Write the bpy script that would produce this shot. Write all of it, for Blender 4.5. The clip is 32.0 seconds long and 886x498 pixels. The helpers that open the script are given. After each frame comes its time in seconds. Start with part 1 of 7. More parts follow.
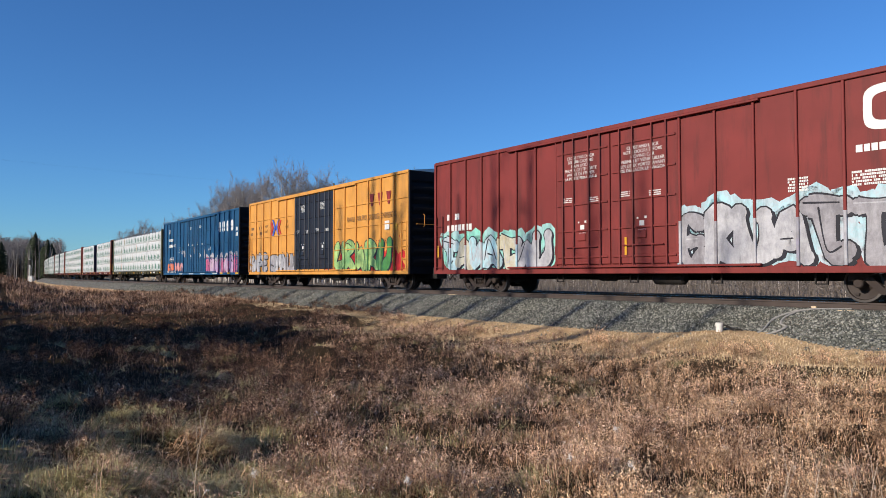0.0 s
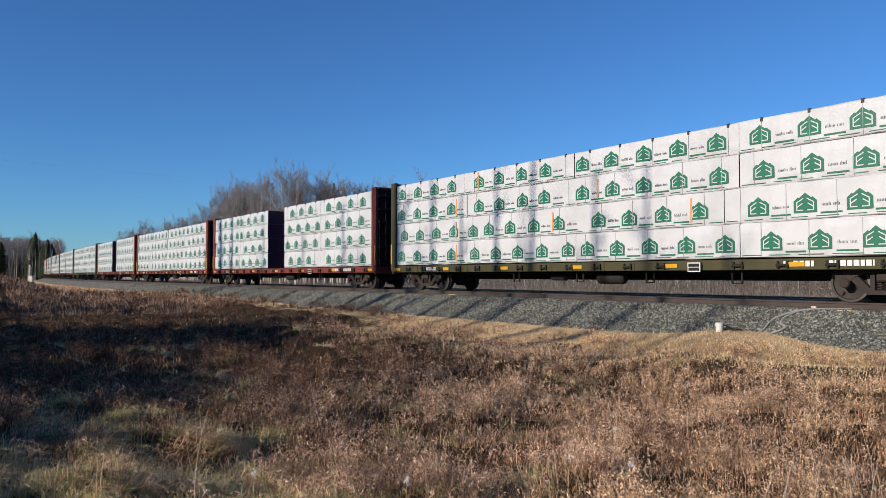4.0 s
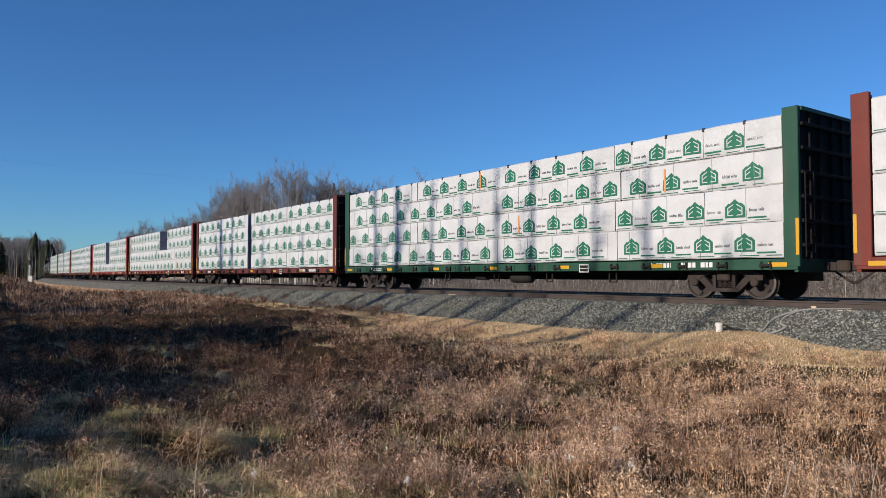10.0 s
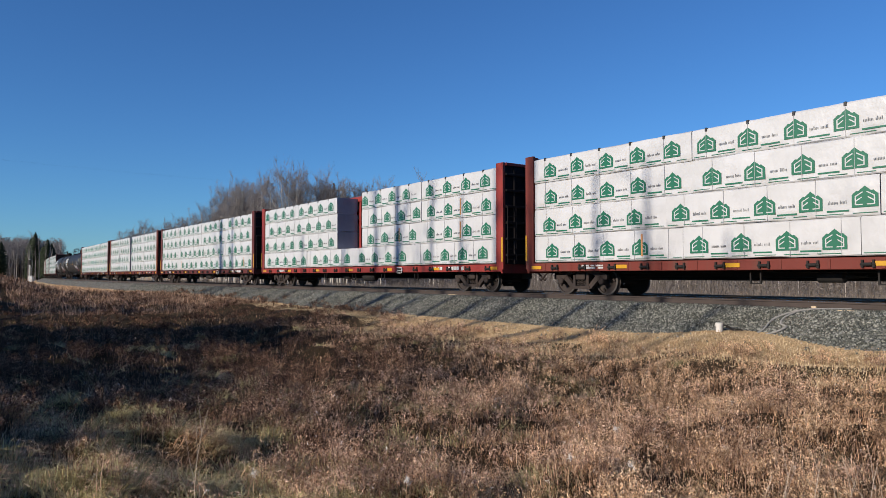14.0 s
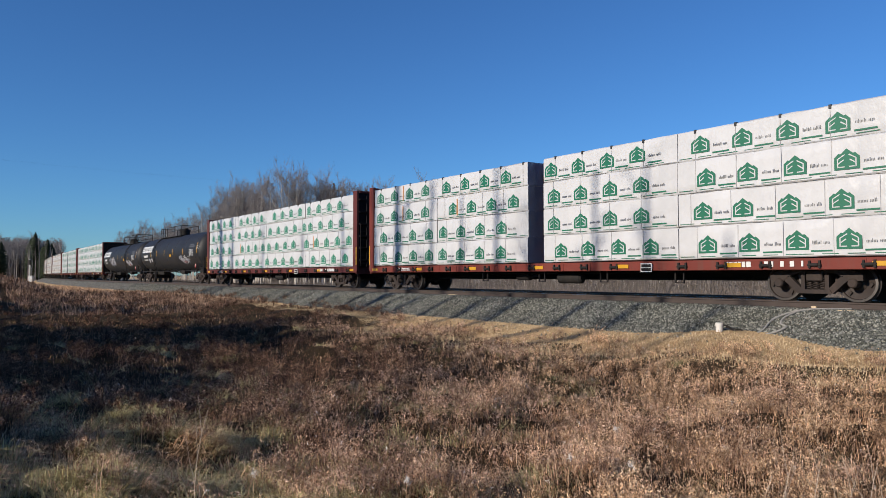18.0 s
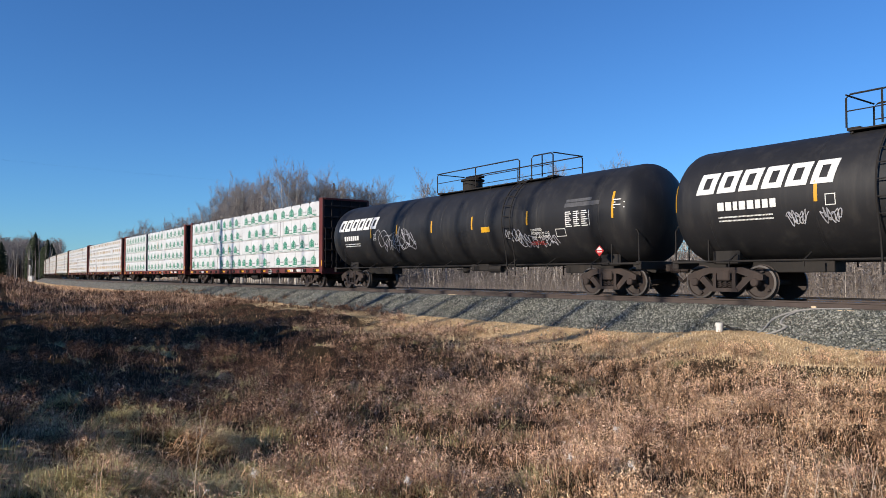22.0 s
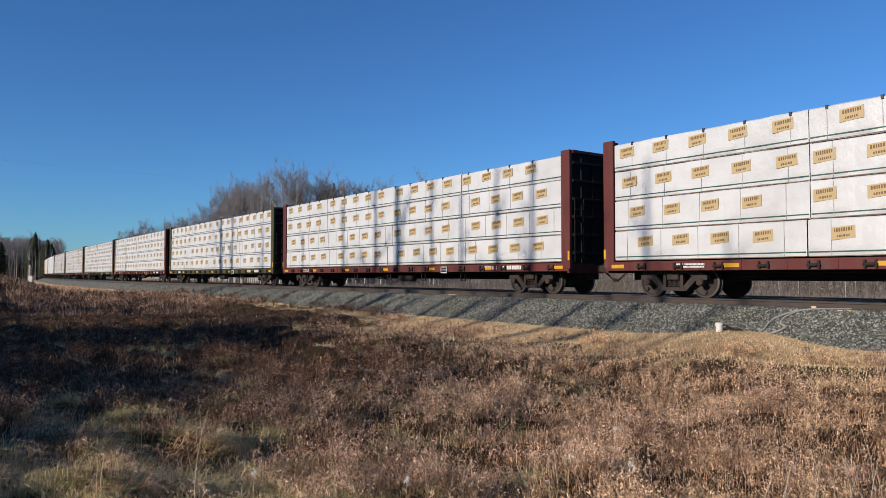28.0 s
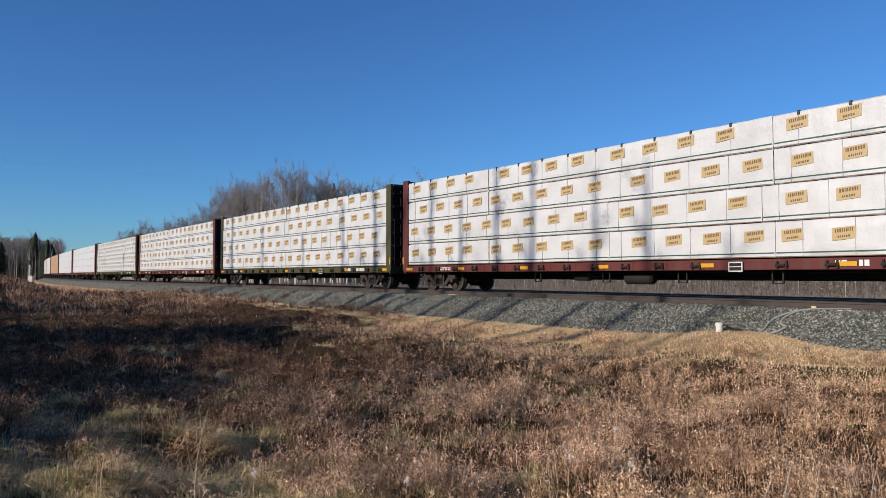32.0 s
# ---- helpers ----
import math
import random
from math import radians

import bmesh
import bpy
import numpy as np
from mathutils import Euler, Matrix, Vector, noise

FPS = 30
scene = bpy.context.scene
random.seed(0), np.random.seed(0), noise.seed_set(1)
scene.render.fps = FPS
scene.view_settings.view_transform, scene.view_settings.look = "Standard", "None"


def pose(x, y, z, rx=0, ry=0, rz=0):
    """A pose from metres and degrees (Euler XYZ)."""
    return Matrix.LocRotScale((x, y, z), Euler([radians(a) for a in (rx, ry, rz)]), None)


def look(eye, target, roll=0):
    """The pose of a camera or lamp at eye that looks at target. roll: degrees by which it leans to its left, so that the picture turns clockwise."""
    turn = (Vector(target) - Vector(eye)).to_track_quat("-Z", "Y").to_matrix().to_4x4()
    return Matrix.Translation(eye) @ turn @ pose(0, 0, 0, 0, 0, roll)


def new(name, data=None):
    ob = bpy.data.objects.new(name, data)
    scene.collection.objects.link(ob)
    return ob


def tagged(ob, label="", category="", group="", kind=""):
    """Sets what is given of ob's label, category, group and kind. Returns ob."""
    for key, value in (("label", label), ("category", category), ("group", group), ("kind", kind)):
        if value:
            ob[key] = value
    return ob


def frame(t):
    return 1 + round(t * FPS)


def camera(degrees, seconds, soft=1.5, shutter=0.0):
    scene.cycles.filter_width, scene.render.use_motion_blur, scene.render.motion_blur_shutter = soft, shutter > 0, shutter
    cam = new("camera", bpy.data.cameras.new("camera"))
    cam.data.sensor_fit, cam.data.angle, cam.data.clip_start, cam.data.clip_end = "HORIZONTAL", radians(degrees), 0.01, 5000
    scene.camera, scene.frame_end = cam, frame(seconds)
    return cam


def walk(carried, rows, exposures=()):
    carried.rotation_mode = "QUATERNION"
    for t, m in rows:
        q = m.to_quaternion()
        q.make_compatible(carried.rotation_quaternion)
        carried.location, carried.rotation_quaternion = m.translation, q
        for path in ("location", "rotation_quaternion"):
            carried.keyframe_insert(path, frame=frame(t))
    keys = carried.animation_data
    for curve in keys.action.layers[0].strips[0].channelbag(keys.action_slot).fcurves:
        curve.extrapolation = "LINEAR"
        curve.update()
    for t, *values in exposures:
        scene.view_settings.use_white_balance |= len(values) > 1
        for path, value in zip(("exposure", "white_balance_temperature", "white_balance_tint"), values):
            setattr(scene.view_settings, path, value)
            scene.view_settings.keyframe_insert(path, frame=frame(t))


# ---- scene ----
# camera on a tripod in the weeds beside a single-track line; the top of the rails is z = 0
EYE = (0.0, 0.0, 0.64)
cam = camera(63.7, 32.0, 0.5)
walk(cam, [(0.0, pose(*EYE, 92.13, 0, 0)), (32.0, pose(*EYE, 92.13, 0, 0))], exposures=[(0.0, 0.18), (2.8, 0.2), (4.6, 0.0), (18.5, 0.0), (20.5, 0.1), (21.5, 0.26), (23.2, 0.28), (24.4, 0.0), (32.0, 0.0)])

# ---- light: low autumn sun over the photographer's left shoulder, clear sky ----
SUN_AZ, SUN_EL = 53.0, 21.0      # shadows point this far to the right of the view; height above the horizon
world = bpy.data.worlds.new("sky")
scene.world = world
world.use_nodes = True
wn = world.node_tree.nodes
sky = wn.new("ShaderNodeTexSky")
sky.sky_type, sky.sun_disc = "NISHITA", False
sky.sun_elevation, sky.sun_rotation = radians(SUN_EL), radians(180 + SUN_AZ)
sky.air_density, sky.dust_density, sky.ozone_density = 1.0, 0.0, 3.0
wn["Background"].inputs["Strength"].default_value = 0.098
deep = wn.new("ShaderNodeMix")      # the clear northern air is a shade bluer than the model
deep.data_type, deep.blend_type = "RGBA", "MULTIPLY"
deep.inputs[0].default_value, deep.inputs[7].default_value = 1.0, (0.415, 0.768, 1.2, 1)
world.node_tree.links.new(sky.outputs["Color"], deep.inputs[6])
world.node_tree.links.new(deep.outputs[2], wn["Background"].inputs["Color"])
sun = new("sun", bpy.data.lights.new("sun", "SUN"))
sun.data.energy, sun.data.angle, sun.data.color = 5.0, radians(0.53), (1.0, 0.89, 0.75)
SUN_DIR = Vector((-math.sin(radians(SUN_AZ)) * math.cos(radians(SUN_EL)), -math.cos(radians(SUN_AZ)) * math.cos(radians(SUN_EL)), math.sin(radians(SUN_EL))))
sun.matrix_world = look(tuple(SUN_DIR * 50), (0, 0, 0))


# ---- materials ----
def nodes_of(name):
    m = bpy.data.materials.new(name)
    m.use_nodes = True
    nt = m.node_tree
    return m, nt, nt.nodes["Principled BSDF"]


def noise_node(nt, scale, detail=5.0, rough=0.6, coord="Object", squash=None):
    tc = nt.nodes.new("ShaderNodeTexCoord")
    n = nt.nodes.new("ShaderNodeTexNoise")
    n.inputs["Scale"].default_value, n.inputs["Detail"].default_value, n.inputs["Roughness"].default_value = scale, detail, rough
    if squash:
        mp = nt.nodes.new("ShaderNodeMapping")
        mp.inputs["Scale"].default_value = squash
        nt.links.new(tc.outputs[coord], mp.inputs["Vector"])
        nt.links.new(mp.outputs["Vector"], n.inputs["Vector"])
    else:
        nt.links.new(tc.outputs[coord], n.inputs["Vector"])
    return n


def ramp(nt, source, stops):
    r = nt.nodes.new("ShaderNodeValToRGB")
    els = r.color_ramp.elements
    while len(els) < len(stops):
        els.new(0.5)
    for e, (p, c) in zip(els, stops):
        e.position, e.color = p, (*c, 1) if len(c) == 3 else c
    nt.links.new(source, r.inputs["Fac"])
    return r


def mix(nt, fac, a, b, mode="MIX"):
    n = nt.nodes.new("ShaderNodeMix")
    n.data_type, n.blend_type = "RGBA", mode
    for key, v in ((0, fac), (6, a), (7, b)):
        if hasattr(v, "is_output"):
            nt.links.new(v, n.inputs[key])
        else:
            n.inputs[key].default_value = v if key == 0 else (*v, 1)
    return n.outputs[2]


def bump(nt, bsdf, height, strength, distance):
    b = nt.nodes.new("ShaderNodeBump")
    b.inputs["Strength"].default_value, b.inputs["Distance"].default_value = strength, distance
    nt.links.new(height, b.inputs["Height"])
    nt.links.new(b.outputs["Normal"], bsdf.inputs["Normal"])


def tint(c, k):
    return tuple(min(1.0, v * k) for v in c)


def paint(name, color, rough=0.5, metal=0.0, wear=0.5, grime=(0.09, 0.06, 0.045)):
    """Weathered paint: streaks that run down, blotches and a fine orange-peel."""
    m, nt, b = nodes_of(name)
    streak = noise_node(nt, 1.6, 6, 0.65, squash=(2.2, 2.2, 0.25))
    blot = noise_node(nt, 0.9, 4, 0.55)
    c = mix(nt, ramp(nt, blot.outputs["Fac"], [(0.35, (0, 0, 0)), (0.7, (1, 1, 1))]).outputs["Color"], tint(color, 0.86), tint(color, 1.1))
    f = ramp(nt, streak.outputs["Fac"], [(0.5, (0, 0, 0)), (0.78, (wear,) * 3)])
    c = mix(nt, f.outputs["Color"], c, grime)
    nt.links.new(c, b.inputs["Base Color"])
    b.inputs["Roughness"].default_value, b.inputs["Metallic"].default_value = rough, metal
    b.inputs["Specular IOR Level"].default_value = 0.3
    bump(nt, b, noise_node(nt, 14, 3).outputs["Fac"], 0.12, 0.01)
    return m


def plain(name, color, rough=0.6, metal=0.0, vary=0.2, scale=6.0):
    m, nt, b = nodes_of(name)
    n = noise_node(nt, scale, 4)
    c = mix(nt, n.outputs["Fac"], tint(color, 1 - vary), tint(color, 1 + vary))
    nt.links.new(c, b.inputs["Base Color"])
    b.inputs["Roughness"].default_value, b.inputs["Metallic"].default_value = rough, metal
    return m


def island_mat(name, stops, patch_a, patch_b, patch_scale=0.35, patch_mix=0.5, rough=0.8, through_light=0.0):
    """For blades, twigs and stones: a colour a piece, and wide patches over the ground."""
    m, nt, b = nodes_of(name)
    g = nt.nodes.new("ShaderNodeNewGeometry")
    r = ramp(nt, g.outputs["Random Per Island"], stops)
    n = noise_node(nt, patch_scale, 3, 0.6)
    pr = ramp(nt, n.outputs["Fac"], [(0.41, patch_a), (0.57, patch_b)])
    c = mix(nt, patch_mix, r.outputs["Color"], pr.outputs["Color"], "MULTIPLY")
    nt.links.new(c, b.inputs["Base Color"])
    b.inputs["Roughness"].default_value = rough
    b.inputs["Specular IOR Level"].default_value = 0.25
    if through_light:
        tl = nt.nodes.new("ShaderNodeBsdfTranslucent")
        nt.links.new(c, tl.inputs["Color"])
        ms = nt.nodes.new("ShaderNodeMixShader")
        ms.inputs[0].default_value = through_light
        nt.links.new(b.outputs[0], ms.inputs[1])
        nt.links.new(tl.outputs[0], ms.inputs[2])
        nt.links.new(ms.outputs[0], nt.nodes["Material Output"].inputs["Surface"])
    return m


M = {
    "box_red": paint("oxide_red_paint", (0.175, 0.027, 0.024), 0.65, wear=0.8, grime=(0.055, 0.018, 0.016)),
    "box_yellow": paint("boxcar_yellow_paint", (0.58, 0.27, 0.055), 0.55, wear=0.5, grime=(0.22, 0.12, 0.05)),
    "box_blue": paint("navy_blue_paint", (0.006, 0.062, 0.15), 0.6, wear=0.5, grime=(0.015, 0.045, 0.075)),
    "door_black": paint("black_door_paint", (0.016, 0.018, 0.028), 0.45, wear=0.25),
    "cb_red": paint("flatcar_red_paint", (0.155, 0.03, 0.021), 0.65, wear=0.75),
    "cb_brown": paint("flatcar_brown_red_paint", (0.1, 0.022, 0.02), 0.65, wear=0.75),
    "cb_green": paint("flatcar_green_paint", (0.015, 0.065, 0.04), 0.6, wear=0.6),
    "cb_olive": paint("flatcar_olive_paint", (0.055, 0.05, 0.02), 0.6, wear=0.6),
    "cb_bright": paint("flatcar_bright_red_paint", (0.26, 0.034, 0.028), 0.6, wear=0.6),
    "tank": paint("black_tank_paint", (0.015, 0.015, 0.017), 0.55, wear=0.5, grime=(0.05, 0.046, 0.042)),
    "under": paint("underframe_black", (0.018, 0.016, 0.015), 0.8, wear=0.6, grime=(0.04, 0.03, 0.024)),
    "truck": paint("rusty_truck_steel", (0.037, 0.028, 0.025), 0.8, wear=0.7, grime=(0.068, 0.047, 0.037)),
    "wheel": plain("wheel_steel", (0.031, 0.022, 0.019), 0.7, 0.2, 0.35, 9),
    "tread": plain("bright_wheel_tread", (0.1, 0.09, 0.085), 0.5, 0.7, 0.2, 9),
    "spring": plain("spring_steel", (0.07, 0.055, 0.05), 0.6, 0.4),
    "reflector": plain("yellow_reflector", (0.55, 0.29, 0.015), 0.4),
    "white": plain("white_stencil_paint", (0.62, 0.62, 0.6), 0.5, vary=0.1),
    "dark_print": plain("dark_print", (0.13, 0.135, 0.14), 0.6),
    "green_print": plain("green_print", (0.006, 0.125, 0.068), 0.5, vary=0.12, scale=3),
    "green_pale": plain("pale_green_print", (0.015, 0.19, 0.11), 0.5, vary=0.12, scale=3),
    "tan_print": plain("tan_print", (0.43, 0.315, 0.155), 0.55, vary=0.08),
    "brown_print": plain("brown_print", (0.14, 0.075, 0.03), 0.6),
    "strap_grey": plain("grey_plastic_strap", (0.34, 0.34, 0.35), 0.5),
    "strip": plain("orange_corner_board", (0.6, 0.27, 0.1), 0.6),
    "strap": plain("black_strap", (0.02, 0.02, 0.022), 0.5),
    "red_print": plain("red_print", (0.45, 0.03, 0.025), 0.5),
    "blue_print": plain("blue_print", (0.04, 0.08, 0.4), 0.5),
    "galv": plain("galvanised_steel", (0.5, 0.5, 0.5), 0.45, 0.6),
    "rail": plain("rusty_rail", (0.055, 0.04, 0.034), 0.8, 0.0, 0.35, 4),
    "rail_top": plain("polished_rail_head", (0.55, 0.53, 0.5), 0.22, 0.95, 0.1),
    "tie": plain("creosoted_wood", (0.06, 0.045, 0.035), 0.9, 0, 0.4, 8),
    "pvc": plain("white_plastic_pipe", (0.62, 0.6, 0.56), 0.5, vary=0.05),
    "scrap": plain("pale_splintered_wood", (0.55, 0.42, 0.27), 0.85, vary=0.3, scale=20),
    "rubber": plain("grey_cable_sheath", (0.3, 0.285, 0.26), 0.6),
}


def wrap_material(name, color, end=False):
    m, nt, b = nodes_of(name)
    fold = noise_node(nt, 1.7, 5, 0.5, squash=(1.1, 1, 0.9))
    grime = noise_node(nt, 0.8, 4, 0.6)
    c = mix(nt, ramp(nt, grime.outputs["Fac"], [(0.42, (0, 0, 0)), (0.75, (0.55,) * 3)]).outputs["Color"], color, tint(color, 0.72))
    nt.links.new(c, b.inputs["Base Color"])
    b.inputs["Roughness"].default_value = 0.3 if end else 0.42
    bump(nt, b, fold.outputs["Fac"], 0.8 if end else 0.7, 0.07)
    return m


M["wrap"] = wrap_material("white_lumber_wrap", (0.56, 0.56, 0.565))
M["wrap_tan"] = wrap_material("kraft_tan_wrap", (0.42, 0.27, 0.15))
M["wrap_end"] = wrap_material("dark_blue_wrap", (0.02, 0.021, 0.05), True)
M["wrap_grey"] = wrap_material("grey_wrap", (0.24, 0.25, 0.29), True)


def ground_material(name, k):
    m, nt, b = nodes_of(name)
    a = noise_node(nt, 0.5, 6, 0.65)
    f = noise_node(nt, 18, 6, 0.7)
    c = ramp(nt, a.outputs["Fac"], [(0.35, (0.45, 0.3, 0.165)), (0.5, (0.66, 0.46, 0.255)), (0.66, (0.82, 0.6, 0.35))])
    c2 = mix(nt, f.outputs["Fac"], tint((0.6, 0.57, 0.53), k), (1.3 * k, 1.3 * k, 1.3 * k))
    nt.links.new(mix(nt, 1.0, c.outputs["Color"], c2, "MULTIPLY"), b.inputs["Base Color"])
    b.inputs["Roughness"].default_value = 0.95
    b.inputs["Specular IOR Level"].default_value = 0.1
    bump(nt, b, f.outputs["Fac"], 1.0, 0.1)
    return m


def ballast_material():
    m, nt, b = nodes_of("crushed_stone")
    tc = nt.nodes.new("ShaderNodeTexCoord")
    v = nt.nodes.new("ShaderNodeTexVoronoi")
    v.inputs["Scale"].default_value = 17
    nt.links.new(tc.outputs["Object"], v.inputs["Vector"])
    r = ramp(nt, v.outputs["Color"], [(0.1, (0.045, 0.048, 0.042)), (0.5, (0.115, 0.119, 0.103)), (0.9, (0.285, 0.28, 0.245))])
    n = noise_node(nt, 0.45, 4)
    c = mix(nt, ramp(nt, n.outputs["Fac"], [(0.4, (0, 0, 0)), (0.7, (0.5,) * 3)]).outputs["Color"], r.outputs["Color"], (0.24, 0.2, 0.15))
    nt.links.new(c, b.inputs["Base Color"])
    b.inputs["Roughness"].default_value = 0.9
    bump(nt, b, v.outputs["Distance"], 1.0, -0.09)
    return m


M["ground"] = ground_material("sandy_earth", 1.0)
# the same earth at a tenth: shade on the ground put into its colour
M["shaded_earth"] = ground_material("shade_darkened_earth", 0.1)
M["ballast"] = ballast_material()
M["stones"] = island_mat("loose_stones", [(0.0, (0.045, 0.049, 0.042)), (0.5, (0.125, 0.13, 0.113)), (1.0, (0.36, 0.355, 0.31))], (1, 1, 1), (0.8, 0.78, 0.72))
M["grass"] = island_mat("dry_grass_blades", [(0.0, (0.08, 0.046, 0.03)), (0.28, (0.36, 0.22, 0.14)), (0.6, (0.78, 0.54, 0.37)), (1.0, (0.97, 0.77, 0.58))], (0.42, 0.34, 0.285), (1.05, 0.94, 0.8), 2.2, 1.0, 0.8, 0.25)
M["weeds"] = island_mat("dead_weed_leaves", [(0.0, (0.06, 0.035, 0.026)), (0.36, (0.28, 0.17, 0.12)), (0.56, (0.8, 0.57, 0.42)), (1.0, (1.0, 0.83, 0.68))], (0.27, 0.215, 0.185), (1.08, 0.96, 0.84), 3.0, 1.0, 0.8, 0.16)
M["weeds_pink"] = island_mat("pinkish_straw_weeds", [(0.0, (0.08, 0.04, 0.026)), (0.22, (0.38, 0.23, 0.145)), (0.45, (0.88, 0.64, 0.5)), (1.0, (1.0, 0.86, 0.74))], (0.33, 0.265, 0.23), (1.08, 0.96, 0.84), 3.0, 1.0, 0.8, 0.16)
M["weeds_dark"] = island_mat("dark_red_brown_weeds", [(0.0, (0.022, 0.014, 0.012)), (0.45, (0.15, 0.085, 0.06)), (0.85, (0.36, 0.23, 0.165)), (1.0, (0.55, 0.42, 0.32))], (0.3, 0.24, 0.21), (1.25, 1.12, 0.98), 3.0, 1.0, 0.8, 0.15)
M["weeds_straw"] = island_mat("straw_weeds", [(0.0, (0.1, 0.058, 0.03)), (0.25, (0.42, 0.26, 0.155)), (0.42, (0.95, 0.68, 0.45)), (1.0, (1.0, 0.86, 0.68))], (0.33, 0.265, 0.225), (1.08, 0.98, 0.86), 3.0, 1.0, 0.8, 0.16)
M["straw"] = island_mat("straw_blades", [(0.0, (0.5, 0.36, 0.2)), (0.5, (0.82, 0.62, 0.37)), (1.0, (0.97, 0.84, 0.58))], (0.85, 0.78, 0.7), (1.0, 1.0, 1.0), 0.4, 0.6, 0.8, 0.3)
M["straw_litter"] = island_mat("straw_litter", [(0.0, (0.2, 0.13, 0.07)), (0.5, (0.66, 0.48, 0.28)), (1.0, (0.97, 0.83, 0.56))], (0.85, 0.78, 0.7), (1.0, 1.0, 1.0), 0.6, 0.6)
M["green_grass"] = island_mat("olive_grass_blades", [(0.0, (0.24, 0.2, 0.085)), (0.6, (0.52, 0.44, 0.2)), (1.0, (0.8, 0.68, 0.38))], (0.8, 0.8, 0.7), (1.0, 1.0, 1.0), 0.8, 0.5)
M["fluff"] = plain("white_seed_fluff", (0.75, 0.7, 0.64), 0.9)
M["bark"] = plain("pale_aspen_bark", (0.48, 0.44, 0.39), 0.85, 0, 0.45, 3)
M["twig"] = plain("grey_brown_twigs", (0.215, 0.193, 0.187), 0.85, 0, 0.3, 0.6)
M["bark_dark"] = plain("dark_spruce_bark", (0.08, 0.06, 0.045), 0.9, 0, 0.3, 4)
M["needles"] = island_mat("spruce_needles", [(0.0, (0.012, 0.022, 0.012)), (1.0, (0.045, 0.06, 0.03))], (0.8, 0.8, 0.8), (1, 1, 1))
M["brush"] = island_mat("bare_brush_stems", [(0.0, (0.12, 0.103, 0.09)), (0.7, (0.175, 0.152, 0.135)), (1.0, (0.25, 0.22, 0.195))], (0.8, 0.78, 0.75), (1, 1, 1), 0.1)
# brush stems in a darker copy that paints the shade inside the far wood
M["far_shade"] = island_mat("shaded_wood_stems", [(0.0, (0.02, 0.017, 0.015)), (1.0, (0.07, 0.056, 0.047))], (0.8, 0.78, 0.75), (1, 1, 1), 0.1)
M["pale_stem"] = plain("bleached_weed_stem", (0.5, 0.4, 0.31), 0.8, 0, 0.15, 12)
M["pole_wood"] = plain("weathered_pole_wood", (0.1, 0.075, 0.055), 0.9, 0, 0.3, 5)


